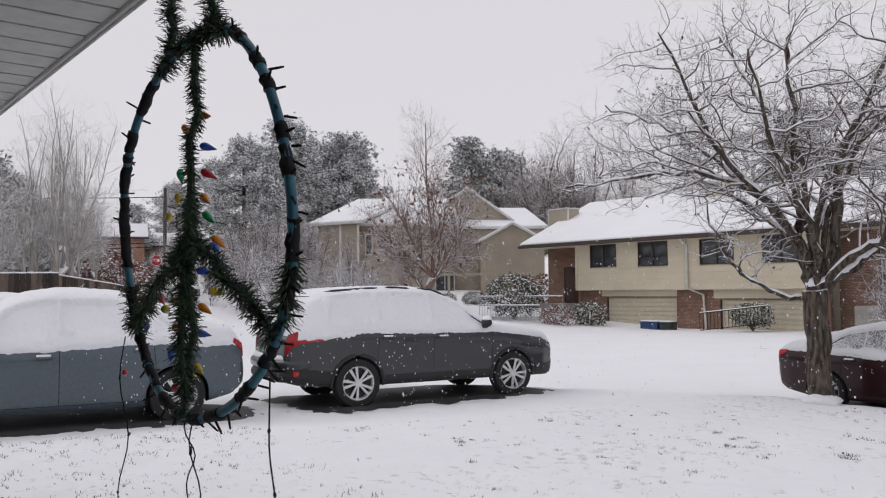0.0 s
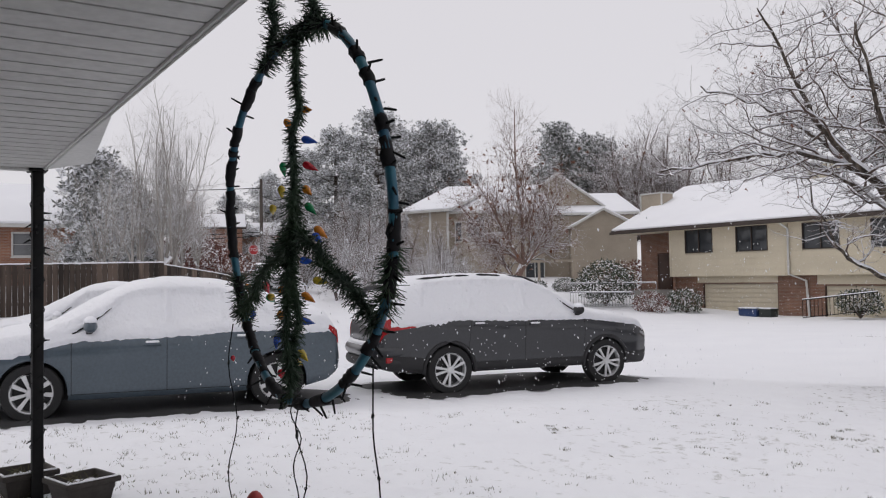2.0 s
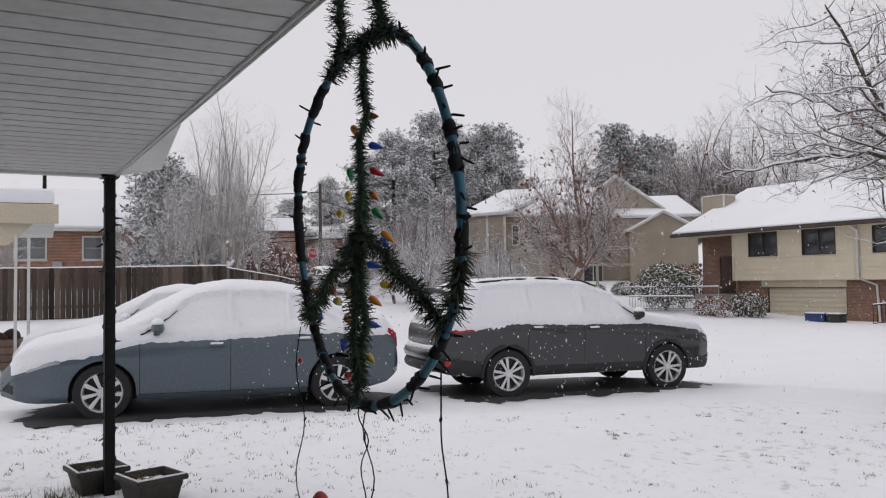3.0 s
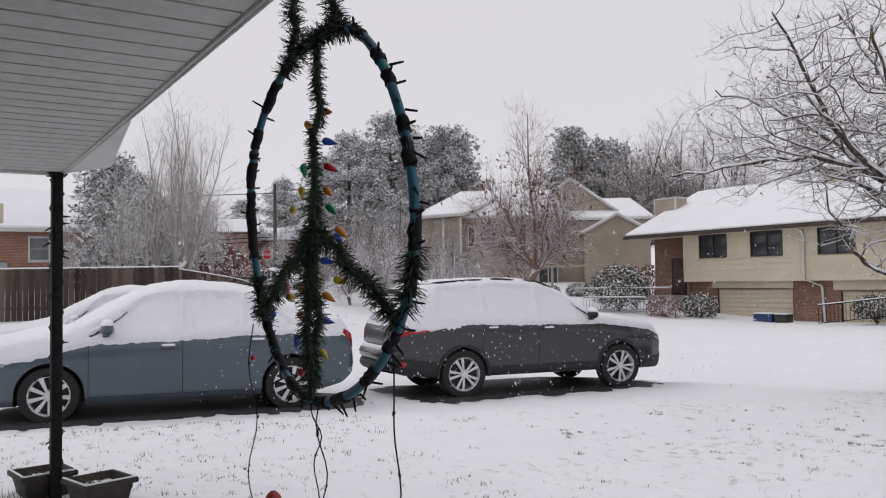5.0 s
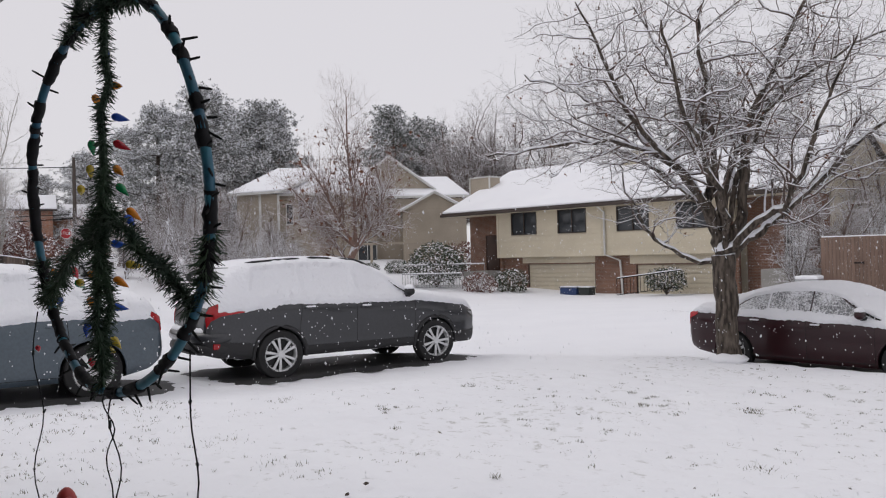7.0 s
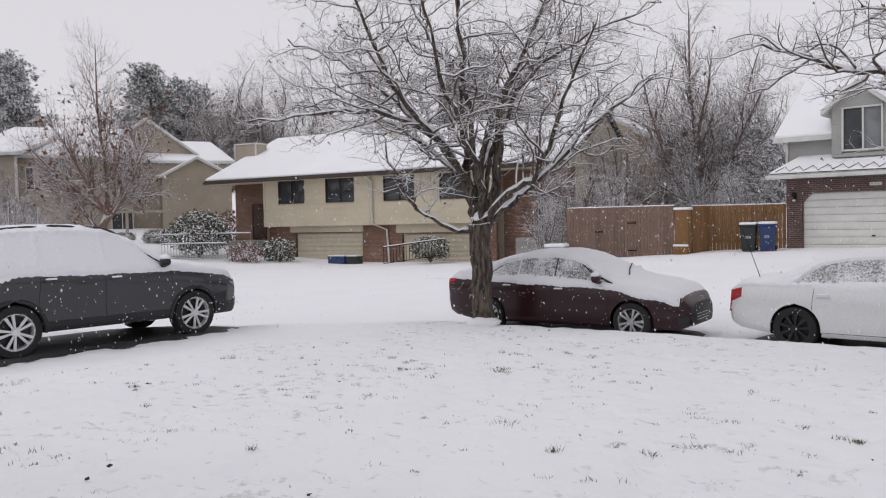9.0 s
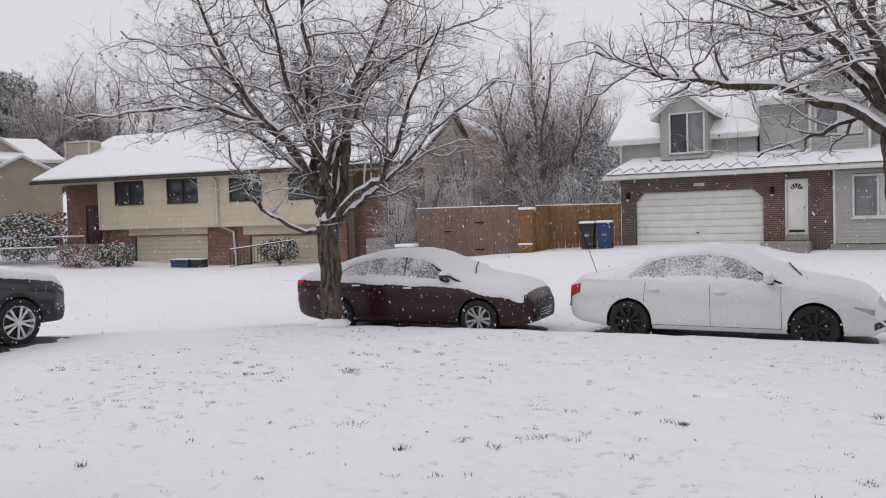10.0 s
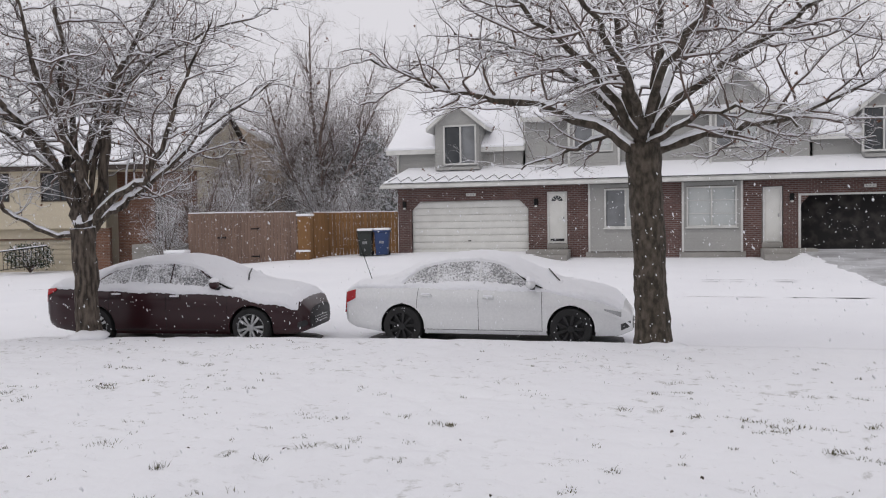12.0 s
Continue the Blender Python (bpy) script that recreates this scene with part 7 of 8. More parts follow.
bush(x, y, RED_BUSH, "added twiggy bush in place of the shaded brick corner between the houses", 80, 2.0, z=-0.1)
x, y = at(42.0, 42.5)
bush(x, y, LOW_BUSH, "snowy shrub behind a black railing", 40, 0.9, z=-0.2)
for az, dist, s in ((66.5, 60, 0.8), (69.5, 58, 0.7), (60.5, 58, 0.8), (62.5, 60, 0.7)):
    x, y = at(az, dist)
    bush(x, y, LOW_BUSH, "low snowy garden shrub", az * 7, s, z=0.6)
for k, (az, dist, s) in enumerate(((85.6, 50, 1.6), (84.4, 48, 1.4), (87.0, 52, 1.6), (88.3, 50, 1.4))):
    x, y = at(az, dist)
    bush(x, y, RED_BUSH, "reddish bare bush dusted with snow", k * 50, s)


# ---- hanging ornament on the eave: a taped hoop with a garland peace sign and unlit bulbs ----
orn_rng = random.Random(77)
ORNAMENT = thing("hoop_ornament", EAVE, "hoop wound in tape with a green garland peace sign", "ornament")
HU, HZ, RU, RZ = -0.290, 2.140, 0.470, 0.448


def hoop_point(a, r=1.0):
    return Vector((HU + RU * r * math.cos(a), 0.01 * math.sin(3 * a), HZ + RZ * r * math.sin(a)))


ring = [hoop_point(2 * math.pi * k / 120) for k in range(121)]
part("hoop", tube_mesh("hoop", [(ring, [0.0108] * 121)], TAPE_TEAL, 10), ORNAMENT, "teal plastic hoop")
k = 0
while k < 118:
    right_side = math.cos(2 * math.pi * k / 120) < -0.2
    n = orn_rng.randint(2, 4) if right_side else orn_rng.randint(3, 6)
    if n > 0:
        seg = [hoop_point(2 * math.pi * (k + i * 0.5) / 120) + Vector((orn_rng.uniform(-1, 1), orn_rng.uniform(-1, 1), orn_rng.uniform(-1, 1))) * 0.0022 for i in range(2 * n)]
        part("tape_band", tube_mesh("tape_band", [(seg, [0.0118 + orn_rng.uniform(0, 0.0035) for _ in seg])], TAPE, 9), ORNAMENT, "black tape")
    k += n + (orn_rng.choice((0, 1, 2, 3)) if right_side else orn_rng.choice((0, 0, 1, 2)))


def socket_mesh(length, r=0.0029):
    v, f = [], []
    tube_data([([(0, 0, 0), (0, 0, length * 0.7), (0, 0, length)], [r, r * 0.95, r * 0.7])], lambda q: 6, v, f)
    return mesh_of("socket", v, f, [WIRE], True, 40)


SOCKETS = [socket_mesh(q) for q in (0.020, 0.026, 0.032)]
for k in range(92):
    a = 2 * math.pi * (k + orn_rng.uniform(-0.3, 0.3)) / 92
    if math.sin(a) > 0.93 and orn_rng.random() < 0.5:
        continue
    d = Vector((math.cos(a) * 0.55, orn_rng.uniform(-1, 0.8), math.sin(a) * 0.3 + orn_rng.uniform(-0.5, 0.35)))
    part("socket", orn_rng.choice(SOCKETS), ORNAMENT, m=Matrix.Translation(hoop_point(a) + d.normalized() * 0.012) @ d.to_track_quat("Z", "Y").to_matrix().to_4x4())


def garland(name, pts, fluff=0.04, per_m=2600):
    """A wire core thick with short flat needles."""
    pts = [Vector(p) for p in pts]
    v, f = [], []
    tube_data([(pts, [0.009] * len(pts))], lambda q: 6, v, f)
    for a, b in zip(pts, pts[1:]):
        ax = (b - a).normalized()
        for _ in range(int((b - a).length * per_m)):
            p = a.lerp(b, orn_rng.random())
            d = Vector((orn_rng.gauss(0, 1), orn_rng.gauss(0, 1), orn_rng.gauss(0, 1)))
            d = (d - ax * d.dot(ax)).normalized() + ax * orn_rng.uniform(-0.2, 0.9)
            ln = fluff * orn_rng.uniform(0.55, 1.15)
            s = d.cross(Vector((orn_rng.gauss(0, 1), orn_rng.gauss(0, 1), orn_rng.gauss(0, 1)))).normalized() * 0.0016
            e = p + d.normalized() * ln + Vector((0, 0, -0.12 * ln))
            o = len(v)
            v.extend([p - s, p + s, e + s * 0.5, e - s * 0.5])
            f.append((o, o + 1, o + 2, o + 3))
    return part("garland", mesh_of("garland", v, f, [GARLAND]), ORNAMENT, "dark green tinsel garland")


def wavy(a, b, n=9, amp=0.012):
    a, b = Vector(a), Vector(b)
    return [a.lerp(b, i / n) + Vector((orn_rng.uniform(-amp, amp), orn_rng.uniform(-amp, amp), 0)) for i in range(n + 1)]


garland("garland", wavy((HU - 0.015, 0, HZ + RZ), (HU + 0.02, 0, HZ - RZ), 14), 0.027)
garland("garland", wavy((HU, -0.01, HZ - 0.02), (HU + 0.40, 0, HZ - 0.255), 9), 0.034)
garland("garland", wavy((HU, 0.01, HZ - 0.02), (HU - 0.41, 0, HZ - 0.250), 9), 0.034)
garland("garland", wavy((HU, 0.01, HZ + 0.06), (HU + 0.01, 0.02, HZ - 0.40), 9), 0.036)
garland("garland", [hoop_point(a) for a in np.linspace(radians(62), radians(112), 9)], 0.038)
garland("garland", [hoop_point(a) for a in np.linspace(radians(-168), radians(-150), 4)], 0.04)
garland("garland", [hoop_point(a) for a in np.linspace(radians(-38), radians(-18), 4)], 0.04)
garland("garland", wavy((HU + 0.13, 0, HZ + 0.42), (HU + 0.145, 0.0, SOFFIT_Z - 0.02), 5), 0.036)
garland("garland", wavy((HU - 0.10, 0, HZ + 0.44), (HU - 0.12, 0.0, SOFFIT_Z - 0.02), 5), 0.036)

bulb_bm = bmesh.new()
bmesh.ops.create_uvsphere(bulb_bm, u_segments=12, v_segments=9, radius=1)
for q in bulb_bm.verts:
    s = 1.0 if q.co.z < 0 else (1 - 0.75 * q.co.z ** 1.3)
    q.co = Vector((q.co.x * 0.0105 * s, q.co.y * 0.0105 * s, q.co.z * (0.032 if q.co.z > 0 else 0.014) + 0.024))
bulb_base = bm_mesh("bulb", bulb_bm, BULBS[0], True)
BULB_MESH = []
for bmat in BULBS:
    me = bulb_base.copy()
    me.materials.clear()
    me.materials.append(bmat)
    BULB_MESH.append(me)
# along and up the sign in hundredths of a metre from the hoop's centre, and the colour
SPOTS = ((-6, 31, 1), (-11, 21, 0), (1, 21, 0), (-10, 14, 1), (3, 10, 3), (-11, 8, 2), (-13, 2, 0), (4, 4, 4), (-14, -2, 3), (-20, -8, 0), (11, -1, 4), (40, -22, 0), (21, -21, 2), (18, -25, 3), (15, -25, 4), (8, -23, 0),
         (-10, -24, 0), (-18, -21, 4), (7, -29, 0), (32, -29, 1), (-6, -31, 1), (8, -35, 1), (-8, -38, 4), (-2, -41, 4), (7, -44, 2), (-8, -16, 1), (-20, -10, 1), (8, -14, 4))
for a, b, c in SPOTS:
    d = Vector(((-1 if a < 0 else 0.6) * orn_rng.uniform(0.5, 1.2), orn_rng.uniform(-0.8, 0.0), orn_rng.uniform(-0.8, 0.0)))
    part("bulb", BULB_MESH[c], ORNAMENT, ("orange", "blue", "red", "green", "yellow")[c] + " unlit bulb", m=Matrix.Translation((HU + a / 100 * 0.8 + 0.125, -0.026, HZ + b / 100 + 0.055)) @ Matrix.Scale(0.98, 4) @ d.to_track_quat("Z", "Y").to_matrix().to_4x4())
for a, z0, z1, pts in ((0.470, -0.28, -0.90, ((0.41, -0.29), (0.485, -0.36), (0.47, -0.43))), (-0.02, -0.44, -0.92, ()), (0.01, -0.44, -0.70, ()), (-0.385, -0.33, -0.85, ())):
    n = 16
    line = [Vector((HU + a + 0.012 * math.sin(i * 0.9 + a * 9), 0.01 * math.sin(i * 0.7), HZ + z0 + (z1 - z0) * i / n)) for i in range(n + 1)]
    w = part("hanging_wire", tube_mesh("hanging_wire", [(line, [0.0018] * (n + 1))], WIRE, 5), ORNAMENT, "loose black light-string wire")
    for i in range(3, n, 4):
        if abs(a) < 0.015:
            continue
        d = Vector((orn_rng.uniform(0.5, 1), -0.3, orn_rng.uniform(-0.3, 0.3)))
        part("socket", SOCKETS[1], w, m=Matrix.Translation(line[i]) @ Matrix.Scale(1.25, 4) @ d.to_track_quat("Z", "Y").to_matrix().to_4x4())
d = Vector((0.6, -0.3, -0.5))
part("bulb", BULB_MESH[2], ORNAMENT, "red unlit bulb", m=Matrix.Translation((HU + 0.47, 0, HZ - 0.37)) @ Matrix.Scale(0.7, 4) @ d.to_track_quat("Z", "Y").to_matrix().to_4x4())


# ---- planters and figurine by the porch ----
def planter(x, y, turn, seed):
    t = thing("planter", pose(x, y, gz(x, y) - 0.075, 0, 0, turn) @ Matrix.Scale(0.87, 4), "square brown plastic planter with snow on its soil", "planter", "porch planters")
    bm = bmesh.new()
    rings = [(0.135, 0.0), (0.18, 0.235), (0.21, 0.24), (0.21, 0.28), (0.185, 0.28), (0.175, 0.19)]
    prev = None
    for h, z in rings:
        ringv = [bm.verts.new((sx * h, sy * h, z)) for sx, sy in ((-1, -1), (1, -1), (1, 1), (-1, 1))]
        if prev:
            for i in range(4):
                bm.faces.new((prev[i], prev[(i + 1) % 4], ringv[(i + 1) % 4], ringv[i]))
        else:
            bm.faces.new(ringv[::-1])
        prev = ringv
    bmesh.ops.bevel(bm, geom=bm.edges[:], offset=0.006, segments=2, affect="EDGES", profile=0.5)
    part("pot", bm_mesh("pot", bm, PLANTER, True, 40), t)
    n = 9
    rng = random.Random(seed)
    v = [(-0.17 + 0.34 * i / n, -0.17 + 0.34 * j / n, 0.215 + 0.03 * noise.noise(Vector((i * 0.5 + seed, j * 0.5, 0))) + rng.uniform(0, 0.012)) for j in range(n + 1) for i in range(n + 1)]
    f = [(j * (n + 1) + i, j * (n + 1) + i + 1, (j + 1) * (n + 1) + i + 1, (j + 1) * (n + 1) + i) for j in range(n) for i in range(n)]
    part("soil", mesh_of("soil", v, f, [SOIL], True), t, "frozen soil half covered by snow")
    v, f = [], []
    tube_data([([(rng.uniform(-0.14, 0.14), rng.uniform(-0.14, 0.14), 0.2), (rng.uniform(-0.16, 0.16), rng.uniform(-0.16, 0.16), 0.3)], [0.004, 0.002]) for _ in range(14)], lambda r: 3, v, f)
    part("dead_stems", mesh_of("dead_stems", v, f, [GRASS]), t, kind="stuff")
    bm = bmesh.new()
    for s in ((-0.2, -0.2, 0.2, -0.185), (0.185, -0.19, 0.2, 0.19)):
        box_bm((s[0], s[1], 0.278), (s[2], s[3], 0.292), 0.005, bm)
    part("snow_rim", bm_mesh("snow_rim", bm, SNOW, True), t)


planter(-6.45, -0.72, 22, 1)
planter(-6.04, -0.33, 28, 2)
bm = bmesh.new()
for c, s in (((0, 0, 0.26), (0.085, 0.075, 0.27)), ((0, 0, 0.56), (0.052, 0.05, 0.06)), ((0.0, 0, 0.64), (0.040, 0.038, 0.075)), ((0.045, 0, 0.675), (0.018, 0.018, 0.018))):
    q = bmesh.ops.create_uvsphere(bm, u_segments=16, v_segments=12, radius=1)["verts"]
    for k in q:
        k.co = Vector((c[0] + k.co.x * s[0], c[1] + k.co.y * s[1], c[2] + k.co.z * s[2]))
solid("figurine", bm_mesh("figurine", bm, FIGURE_RED, True), "small plain red garden figurine in the snow", "figurine", m=pose(-3.06, 0.39, gz(-3.06, 0.39)))

# ---- street furniture and far details ----
sx, sy = at(82.16, 63)
SIGN = thing("stop_sign", pose(sx, sy, gz(sx, sy), 0, 0, 78), "red octagonal stop sign on a thin metal post", "sign")
bm = bmesh.new()
bmesh.ops.create_circle(bm, cap_ends=True, segments=8, radius=0.40)
bmesh.ops.rotate(bm, matrix=Matrix.Rotation(radians(22.5), 3, "Z"), verts=bm.verts)
ex = bmesh.ops.extrude_face_region(bm, geom=bm.faces[:])
bmesh.ops.translate(bm, vec=(0, 0, -0.02), verts=[g for g in ex["geom"] if isinstance(g, bmesh.types.BMVert)])
bmesh.ops.transform(bm, matrix=Matrix.Translation((0, 0, 2.25)) @ Matrix.Rotation(radians(90), 4, "X"), verts=bm.verts)
part("sign_border", bm_mesh("sign_border", bm, SIGN_WHITE), SIGN)
bm = bmesh.new()
bmesh.ops.create_circle(bm, cap_ends=True, segments=8, radius=0.37)
bmesh.ops.rotate(bm, matrix=Matrix.Rotation(radians(22.5), 3, "Z"), verts=bm.verts)
bmesh.ops.transform(bm, matrix=Matrix.Translation((0, -0.006, 2.25)) @ Matrix.Rotation(radians(90), 4, "X"), verts=bm.verts)
part("sign_face", bm_mesh("sign_face", bm, SIGN_RED), SIGN)
fc = bpy.data.curves.new("sign_text", "FONT")
fc.body, fc.size, fc.align_x, fc.align_y, fc.extrude = "STOP", 0.31, "CENTER", "CENTER", 0.002
fo = new("sign_text", fc)
bpy.context.view_layer.update()
txt = bpy.data.meshes.new_from_object(fo.evaluated_get(bpy.context.evaluated_depsgraph_get()))
bpy.data.objects.remove(fo)
txt.materials.clear()
txt.materials.append(SIGN_WHITE)
part("sign_text", txt, SIGN, "white lettering", m=Matrix.Translation((0, -0.014, 2.25)) @ Matrix.Rotation(radians(90), 4, "X"))
part("post", tube_mesh("post", [([(0, 0.03, -0.2), (0, 0.03, 2.6)], [0.03, 0.03])], GALVANISED, 6), SIGN)
px, py = at(81.62, 64)
POLE = thing("utility_pole", pose(px, py, gz(px, py)), "weathered wooden utility pole carrying thin cables", "pole")
part("shaft", tube_mesh("shaft", [([(0, 0, -0.3), (0, 0, 7.7)], [0.16, 0.11])], WOOD_POLE, 10), POLE)
for k, (h, dx, dy, dz) in enumerate(((7.0, -8, -40, 1.2), (3.6, -10, -46, 0.8), (3.3, -10, -46, 0.5), (6.4, -50, 30, 0.6))):
    line = [(dx * s, dy * s, h + dz * s - 3.0 * s * (1 - s)) for s in np.linspace(0, 1, 14)]
    part("cable", tube_mesh("cable", [(line, [0.03] * 14)], WIRE, 4), POLE)


def wheeled_bin(x, y, mat, turn, label, lift=0.0):
    t = thing("wheeled_bin", pose(x, y, gz(x, y) + lift, 0, 0, turn), label, "bin", "wheeled bins")
    bm = bmesh.new()
    lo = [bm.verts.new((a * 0.23, b * 0.24, 0.03)) for a, b in ((-1, -1), (1, -1), (1, 1), (-1, 1))]
    hi = [bm.verts.new((a * 0.29, b * 0.33, 0.95)) for a, b in ((-1, -1), (1, -1), (1, 1), (-1, 1))]
    bm.faces.new(lo[::-1])
    bm.faces.new(hi)
    for i in range(4):
        bm.faces.new((lo[i], lo[(i + 1) % 4], hi[(i + 1) % 4], hi[i]))
    bmesh.ops.bevel(bm, geom=bm.edges[:], offset=0.03, segments=2, affect="EDGES", profile=0.5)
    part("body", bm_mesh("body", bm, mat, True, 40), t)
    box_part("lid", t, mat, (-0.32, -0.37, 0.95), (0.32, 0.37, 1.03), 0.03)
    part("snow_cap", boxes("snow_cap", SNOW, [((-0.31, -0.36, 1.02), (0.31, 0.36, 1.12))], 0.045), t)
    box_part("handle", t, mat, (-0.25, 0.36, 0.9), (0.25, 0.44, 0.95), 0.015)
    me = lathe("wheel", [(-0.03, 0.02), (-0.03, 0.1), (0.03, 0.1), (0.03, 0.02)], TYRE, 16)
    for s in (-1, 1):
        part("wheel", me, t, m=Matrix.Translation((s * 0.26, 0.24, 0.1)) @ Matrix.Rotation(radians(90), 4, "Z"))
    lb = box_part("label_panel", t, GALVANISED, (-0.09, -0.312, 0.5), (0.09, -0.285, 0.6), 0.004)
    for k in range(2):
        box_part("bar", lb, mat, (-0.07, -0.318, 0.52 + 0.04 * k), (0.07, -0.311, 0.535 + 0.04 * k), 0.001)


wheeled_bin(-11.62, 31.15, BIN_DARK, 12, "dark green wheeled bin with snow on its lid")
wheeled_bin(-10.98, 31.35, BIN_BLUE, 12, "blue wheeled bin with snow on its lid")
BHM = pose(-7.9, 37.17, 0, 0, 0, 12)
for xx, mat, lab, ln in ((-27.15, BIN_BLUE, "low blue crate bin with snow on it", 1.1), (-26.1, BIN_DARK, "low dark crate bin", 0.7)):
    p = BHM @ Vector((xx, -1.2, 0))
    t = thing("crate_bin", pose(p.x, p.y, gz(p.x, p.y) - 0.02, 0, 0, 12), lab, "bin")
    box_part("body", t, mat, (-ln / 2, -0.3, 0), (ln / 2, 0.3, 0.42), 0.03)
    box_part("rim", t, mat, (-ln / 2 - 0.03, -0.33, 0.38), (ln / 2 + 0.03, 0.33, 0.44), 0.012)
    part("snow_cap", boxes("snow_cap", SNOW, [((-ln / 2, -0.3, 0.43), (ln / 2, 0.3, 0.5))], 0.03), t)
ac = thing("air_conditioner", pose(-18.2, 27.9, gz(-18.2, 27.9), 0, 0, 14), "grey outdoor air-conditioning unit capped with snow", "air conditioner")
box_part("body", ac, GALVANISED, (-0.42, -0.35, 0), (0.42, 0.35, 0.66), 0.02)
for k in range(7):
    box_part("louvre", ac, STEEL_BLACK, (-0.38, -0.362, 0.08 + k * 0.075), (0.38, -0.345, 0.105 + k * 0.075), 0.003)
part("snow_cap", boxes("snow_cap", SNOW, [((-0.42, -0.36, 0.65), (0.42, 0.36, 0.78))], 0.05), ac)


def railing(a, b, h, mat, label, slope=0.0, step=0.16):
    t = thing("railing", pose(a[0], a[1], 0), label, "railing")
    A, B = Vector((0, 0, gz(*a) + h)), Vector((b[0] - a[0], b[1] - a[1], gz(*a) + h + slope))
    part("top_rail", tube_mesh("top_rail", [([A, B], [0.03, 0.03])], mat, 6), t)
    part("bottom_rail", tube_mesh("bottom_rail", [([A - Vector((0, 0, h - 0.12)), B - Vector((0, 0, h - 0.12))], [0.02, 0.02])], mat, 5), t)
    part("snow_line", tube_mesh("snow_line", [([A + Vector((0, 0, 0.03)), B + Vector((0, 0, 0.03))], [0.028, 0.028])], SNOW, 6), t)
    n = int((B - A).length / step)
    me = tube_mesh("baluster", [([(0, 0, 0), (0, 0, h - 0.1)], [0.014, 0.014])], mat, 5)
    for i in range(n + 1):
        part("baluster", me, t, m=Matrix.Translation(A.lerp(B, i / n) - Vector((0, 0, h - 0.1))))


railing(at(45.3, 41.5), at(41.0, 42.0), 0.95, BLACK_METAL, "black metal railing beside the drive", 0.35)
railing(at(60.2, 47.5), at(56.0, 46.5), 0.9, GALVANISED, "pale metal garden railing with snow on it", 0.0)
railing(at(60.2, 48.5), at(54.4, 48.0), 1.35, GALVANISED, "pale metal handrail up to the entry", 0.0, 1.2)

# ---- things under the carport ----
CRATE = thing("wooden_box", pose(-17.2, -4.1, gz(-17.2, -4.1), 0, 0, 96), "low plank-sided wooden box heaped with garden clutter", "box")
for k in range(4):
    for y0 in (-0.4, 0.37):
        box_part("plank", CRATE, FENCE_BROWN, (-1.0, y0, 0.02 + k * 0.14), (0.9, y0 + 0.03, 0.15 + k * 0.14))
    for x0 in (-1.0, 0.87):
        box_part("plank", CRATE, FENCE_BROWN, (x0, -0.37, 0.02 + k * 0.14), (x0 + 0.03, 0.37, 0.15 + k * 0.14))
bm = bmesh.new()
for k in range(9):
    q = bmesh.ops.create_icosphere(bm, subdivisions=2, radius=0.16)["verts"]
    bmesh.ops.translate(bm, vec=(-0.8 + 0.19 * k, orn_rng.uniform(-0.2, 0.2), 0.52 + orn_rng.uniform(-0.05, 0.1)), verts=q)
part("clutter", bm_mesh("clutter", bm, LEAF_DARK, True), CRATE, "dark garden clutter", kind="stuff")
LAMP = thing("wall_lamp", pose(-17.6, -4.35, 2.75), "small lit globe lamp under the carport", "lamp")
glow = material("lit_globe", (0.9, 0.7, 0.4), 0.4)
glow.node_tree.nodes["Principled BSDF"].inputs["Emission Color"].default_value = (1.0, 0.62, 0.28, 1)
glow.node_tree.nodes["Principled BSDF"].inputs["Emission Strength"].default_value = 2.5
bm = bmesh.new()
bmesh.ops.create_icosphere(bm, subdivisions=3, radius=0.09)
part("globe", bm_mesh("globe", bm, glow, True), LAMP, "warm lit globe")
box_part("bracket", LAMP, BLACK_METAL, (-0.04, -0.04, 0.07), (0.04, 0.04, 0.4))

# ---- lawn details ----
rng = random.Random(101)
v, f = [], []


def tuft(x, y, n, h, spread):
    for _ in range(n):
        a = rng.uniform(0, 6.28)
        r = spread * rng.random()
        bx, by = x + math.cos(a) * r, y + math.sin(a) * r
        bz = gz(bx, by) - 0.005
        t = rng.uniform(0, 6.28)
        o = len(v)
        w = 0.0035
        hh = h * rng.uniform(0.4, 1.1)
        v.extend([(bx - w * math.cos(t), by - w * math.sin(t), bz), (bx + w * math.cos(t), by + w * math.sin(t), bz), (bx + rng.gauss(0, 0.5) * hh, by + rng.gauss(0, 0.5) * hh, bz + hh)])
        f.append((o, o + 1, o + 2))


for _ in range(620):
    x, y = rng.uniform(-9.0, 4.0), rng.uniform(0.6, 10.8)
    if noise.noise(Vector((x * 0.5, y * 0.5, 9))) > -0.12:
        tuft(x, y, rng.randint(4, 14), rng.uniform(0.012, 0.032), rng.uniform(0.03, 0.1))
for _ in range(180):
    x, y = rng.uniform(-8.5, 3.0), rng.uniform(1.8, 8.5)
    if noise.noise(Vector((x * 0.45, y * 0.45, 21))) > 0.02:
        for _ in range(rng.randint(1, 4)):
            tuft(x + rng.gauss(0, 0.12), y + rng.gauss(0, 0.06), rng.randint(10, 26), rng.uniform(0.02, 0.04), rng.uniform(0.04, 0.09))
for _ in range(420):
    x, y = rng.uniform(-9.8, -5.4), rng.uniform(-1.6, 2.4)
    tuft(x, y, rng.randint(3, 8), rng.uniform(0.02, 0.045), rng.uniform(0.03, 0.1))
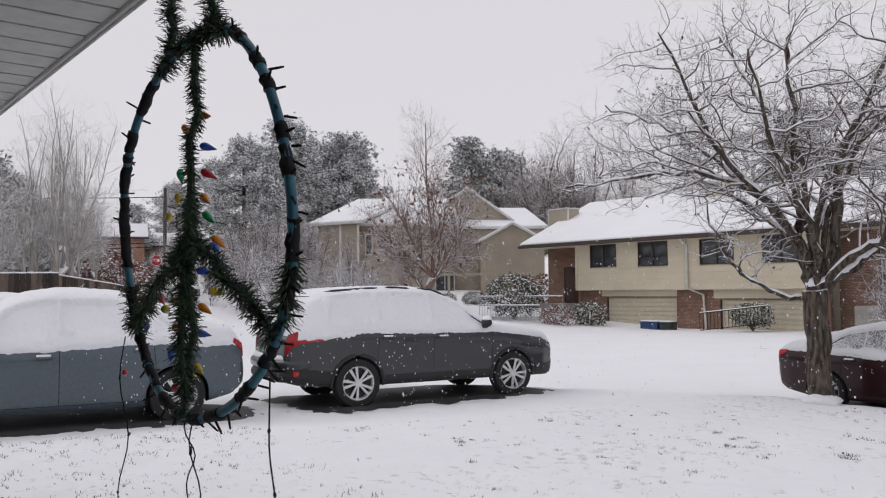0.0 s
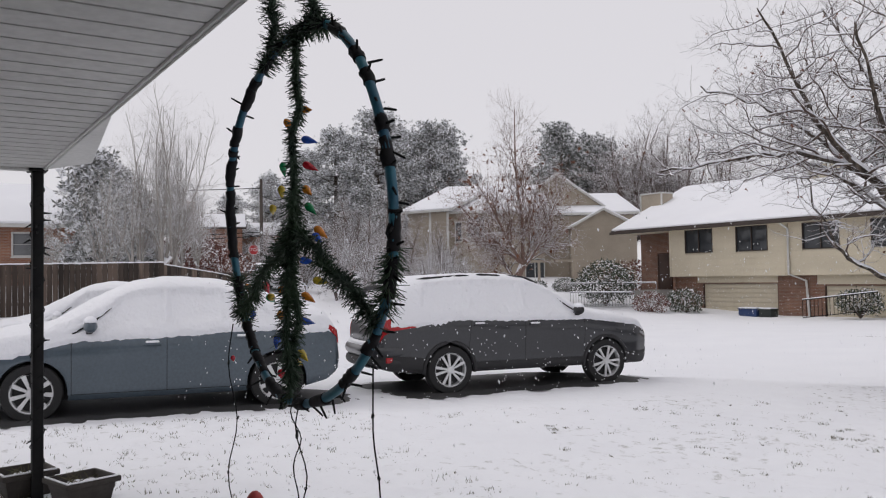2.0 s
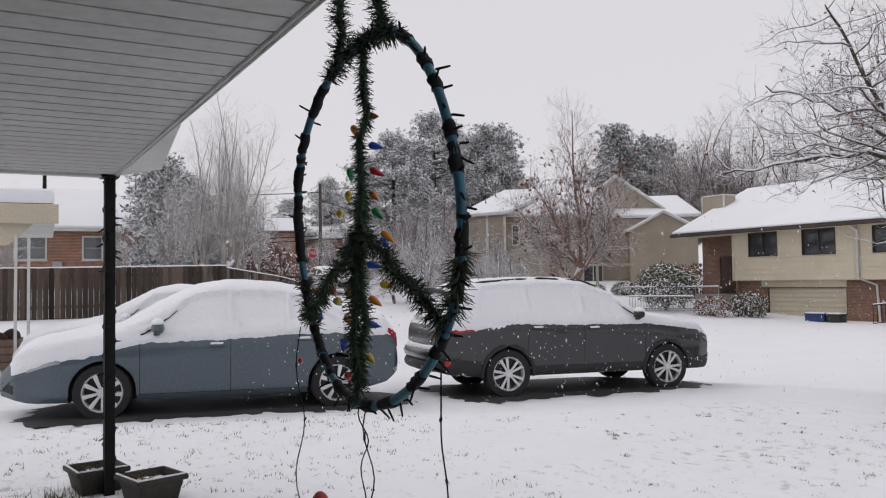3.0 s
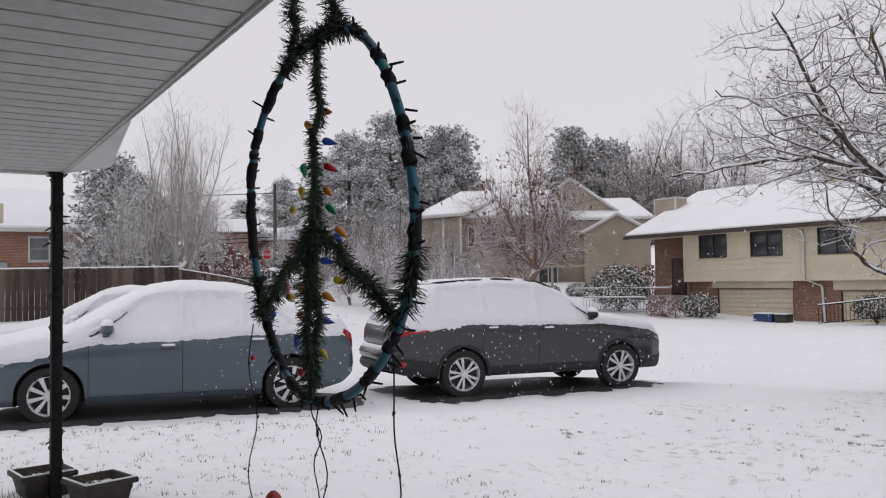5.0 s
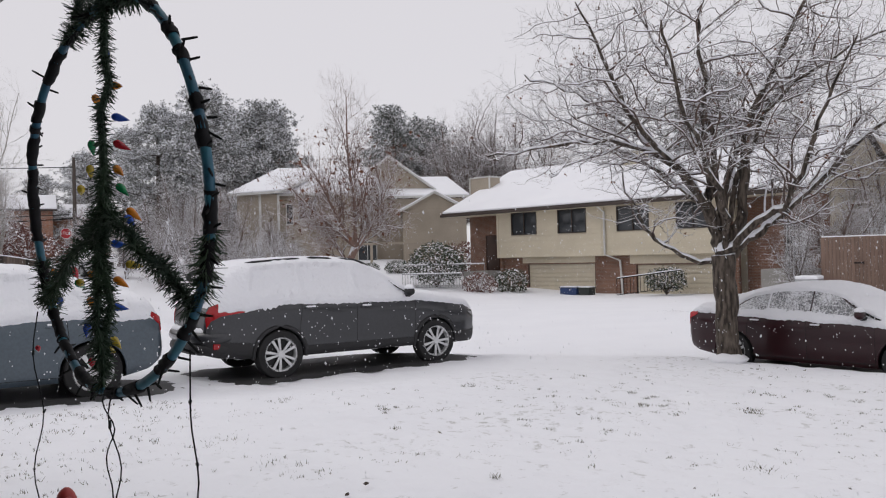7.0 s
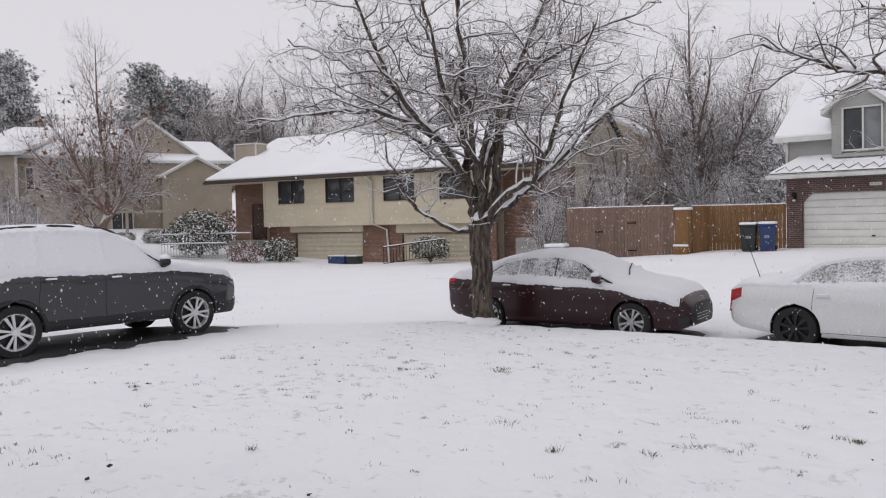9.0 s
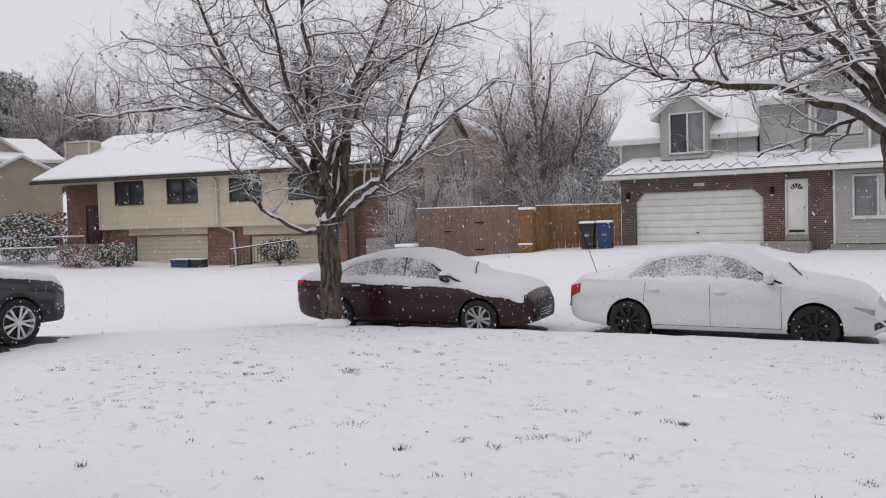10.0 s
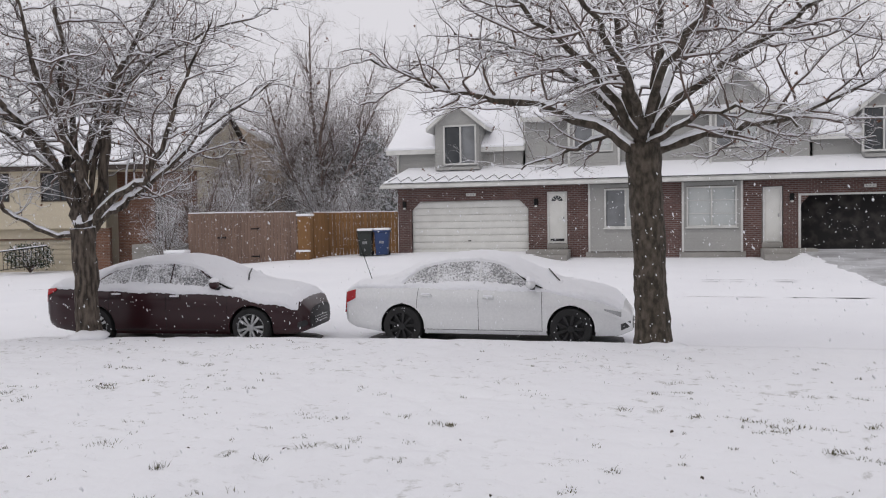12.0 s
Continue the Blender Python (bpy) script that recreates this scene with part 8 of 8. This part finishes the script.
for x, y, n, h, s in ((-6.42, 3.53, 26, 0.05, 0.06), (-3.72, 4.96, 60, 0.045, 0.13), (-2.98, 4.53, 45, 0.06, 0.06), (-6.2, -0.95, 160, 0.09, 0.3), (-6.65, -0.4, 90, 0.07, 0.2), (-5.6, -0.1, 60, 0.05, 0.25), (-1.3, 3.9, 26, 0.05, 0.07), (-4.6, 3.3, 20, 0.05, 0.05)):
    tuft(x, y, n, h, s)
solid("grass_tufts", mesh_of("grass_tufts", v, f, [GRASS]), "dry grass tips poking through the snow", "grass", kind="stuff")
v, f = [], []
for _ in range(60):
    x, y = rng.uniform(-9.0, 4.0), rng.uniform(0.8, 11)
    s = rng.uniform(0.008, 0.02)
    o = len(v)
    z = gz(x, y) + 0.012
    a = rng.uniform(0, 6.28)
    for k in range(5):
        b = a + k * 6.28 / 5
        rr = s * rng.uniform(0.6, 1.2)
        v.append((x + rr * math.cos(b), y + rr * math.sin(b), z + rng.uniform(0, 0.022)))
    f.append(tuple(range(o, o + 5)))
solid("fallen_leaves", mesh_of("fallen_leaves", v, f, [LEAF_DARK]), "scattered dead leaves on the snow", "leaves", kind="stuff")
v, f = [], []
for _ in range(8000):
    x, y, z = rng.uniform(-16, 5), rng.uniform(0.5, 15), rng.uniform(0.3, 2.3)
    if math.hypot(x, y) < 3.0:
        continue
    s = rng.uniform(0.003, 0.006)
    tilt = rng.uniform(-0.6, 0.2)
    o = len(v)
    v.extend([(x - s, y, z), (x + s, y, z), (x, y - s, z), (x, y + s, z), (x + s * 1.6 * tilt, y, z + 1.7 * s), (x - s * 1.6 * tilt, y, z - 1.7 * s)])
    f.extend([(o, o + 2, o + 4), (o + 2, o + 1, o + 4), (o + 1, o + 3, o + 4), (o + 3, o, o + 4), (o + 2, o, o + 5), (o + 1, o + 2, o + 5), (o + 3, o + 1, o + 5), (o, o + 3, o + 5)])
solid("falling_snow", mesh_of("falling_snow", v, f, [SNOW]), "loose snowflakes drifting through the air", "snow", kind="stuff")
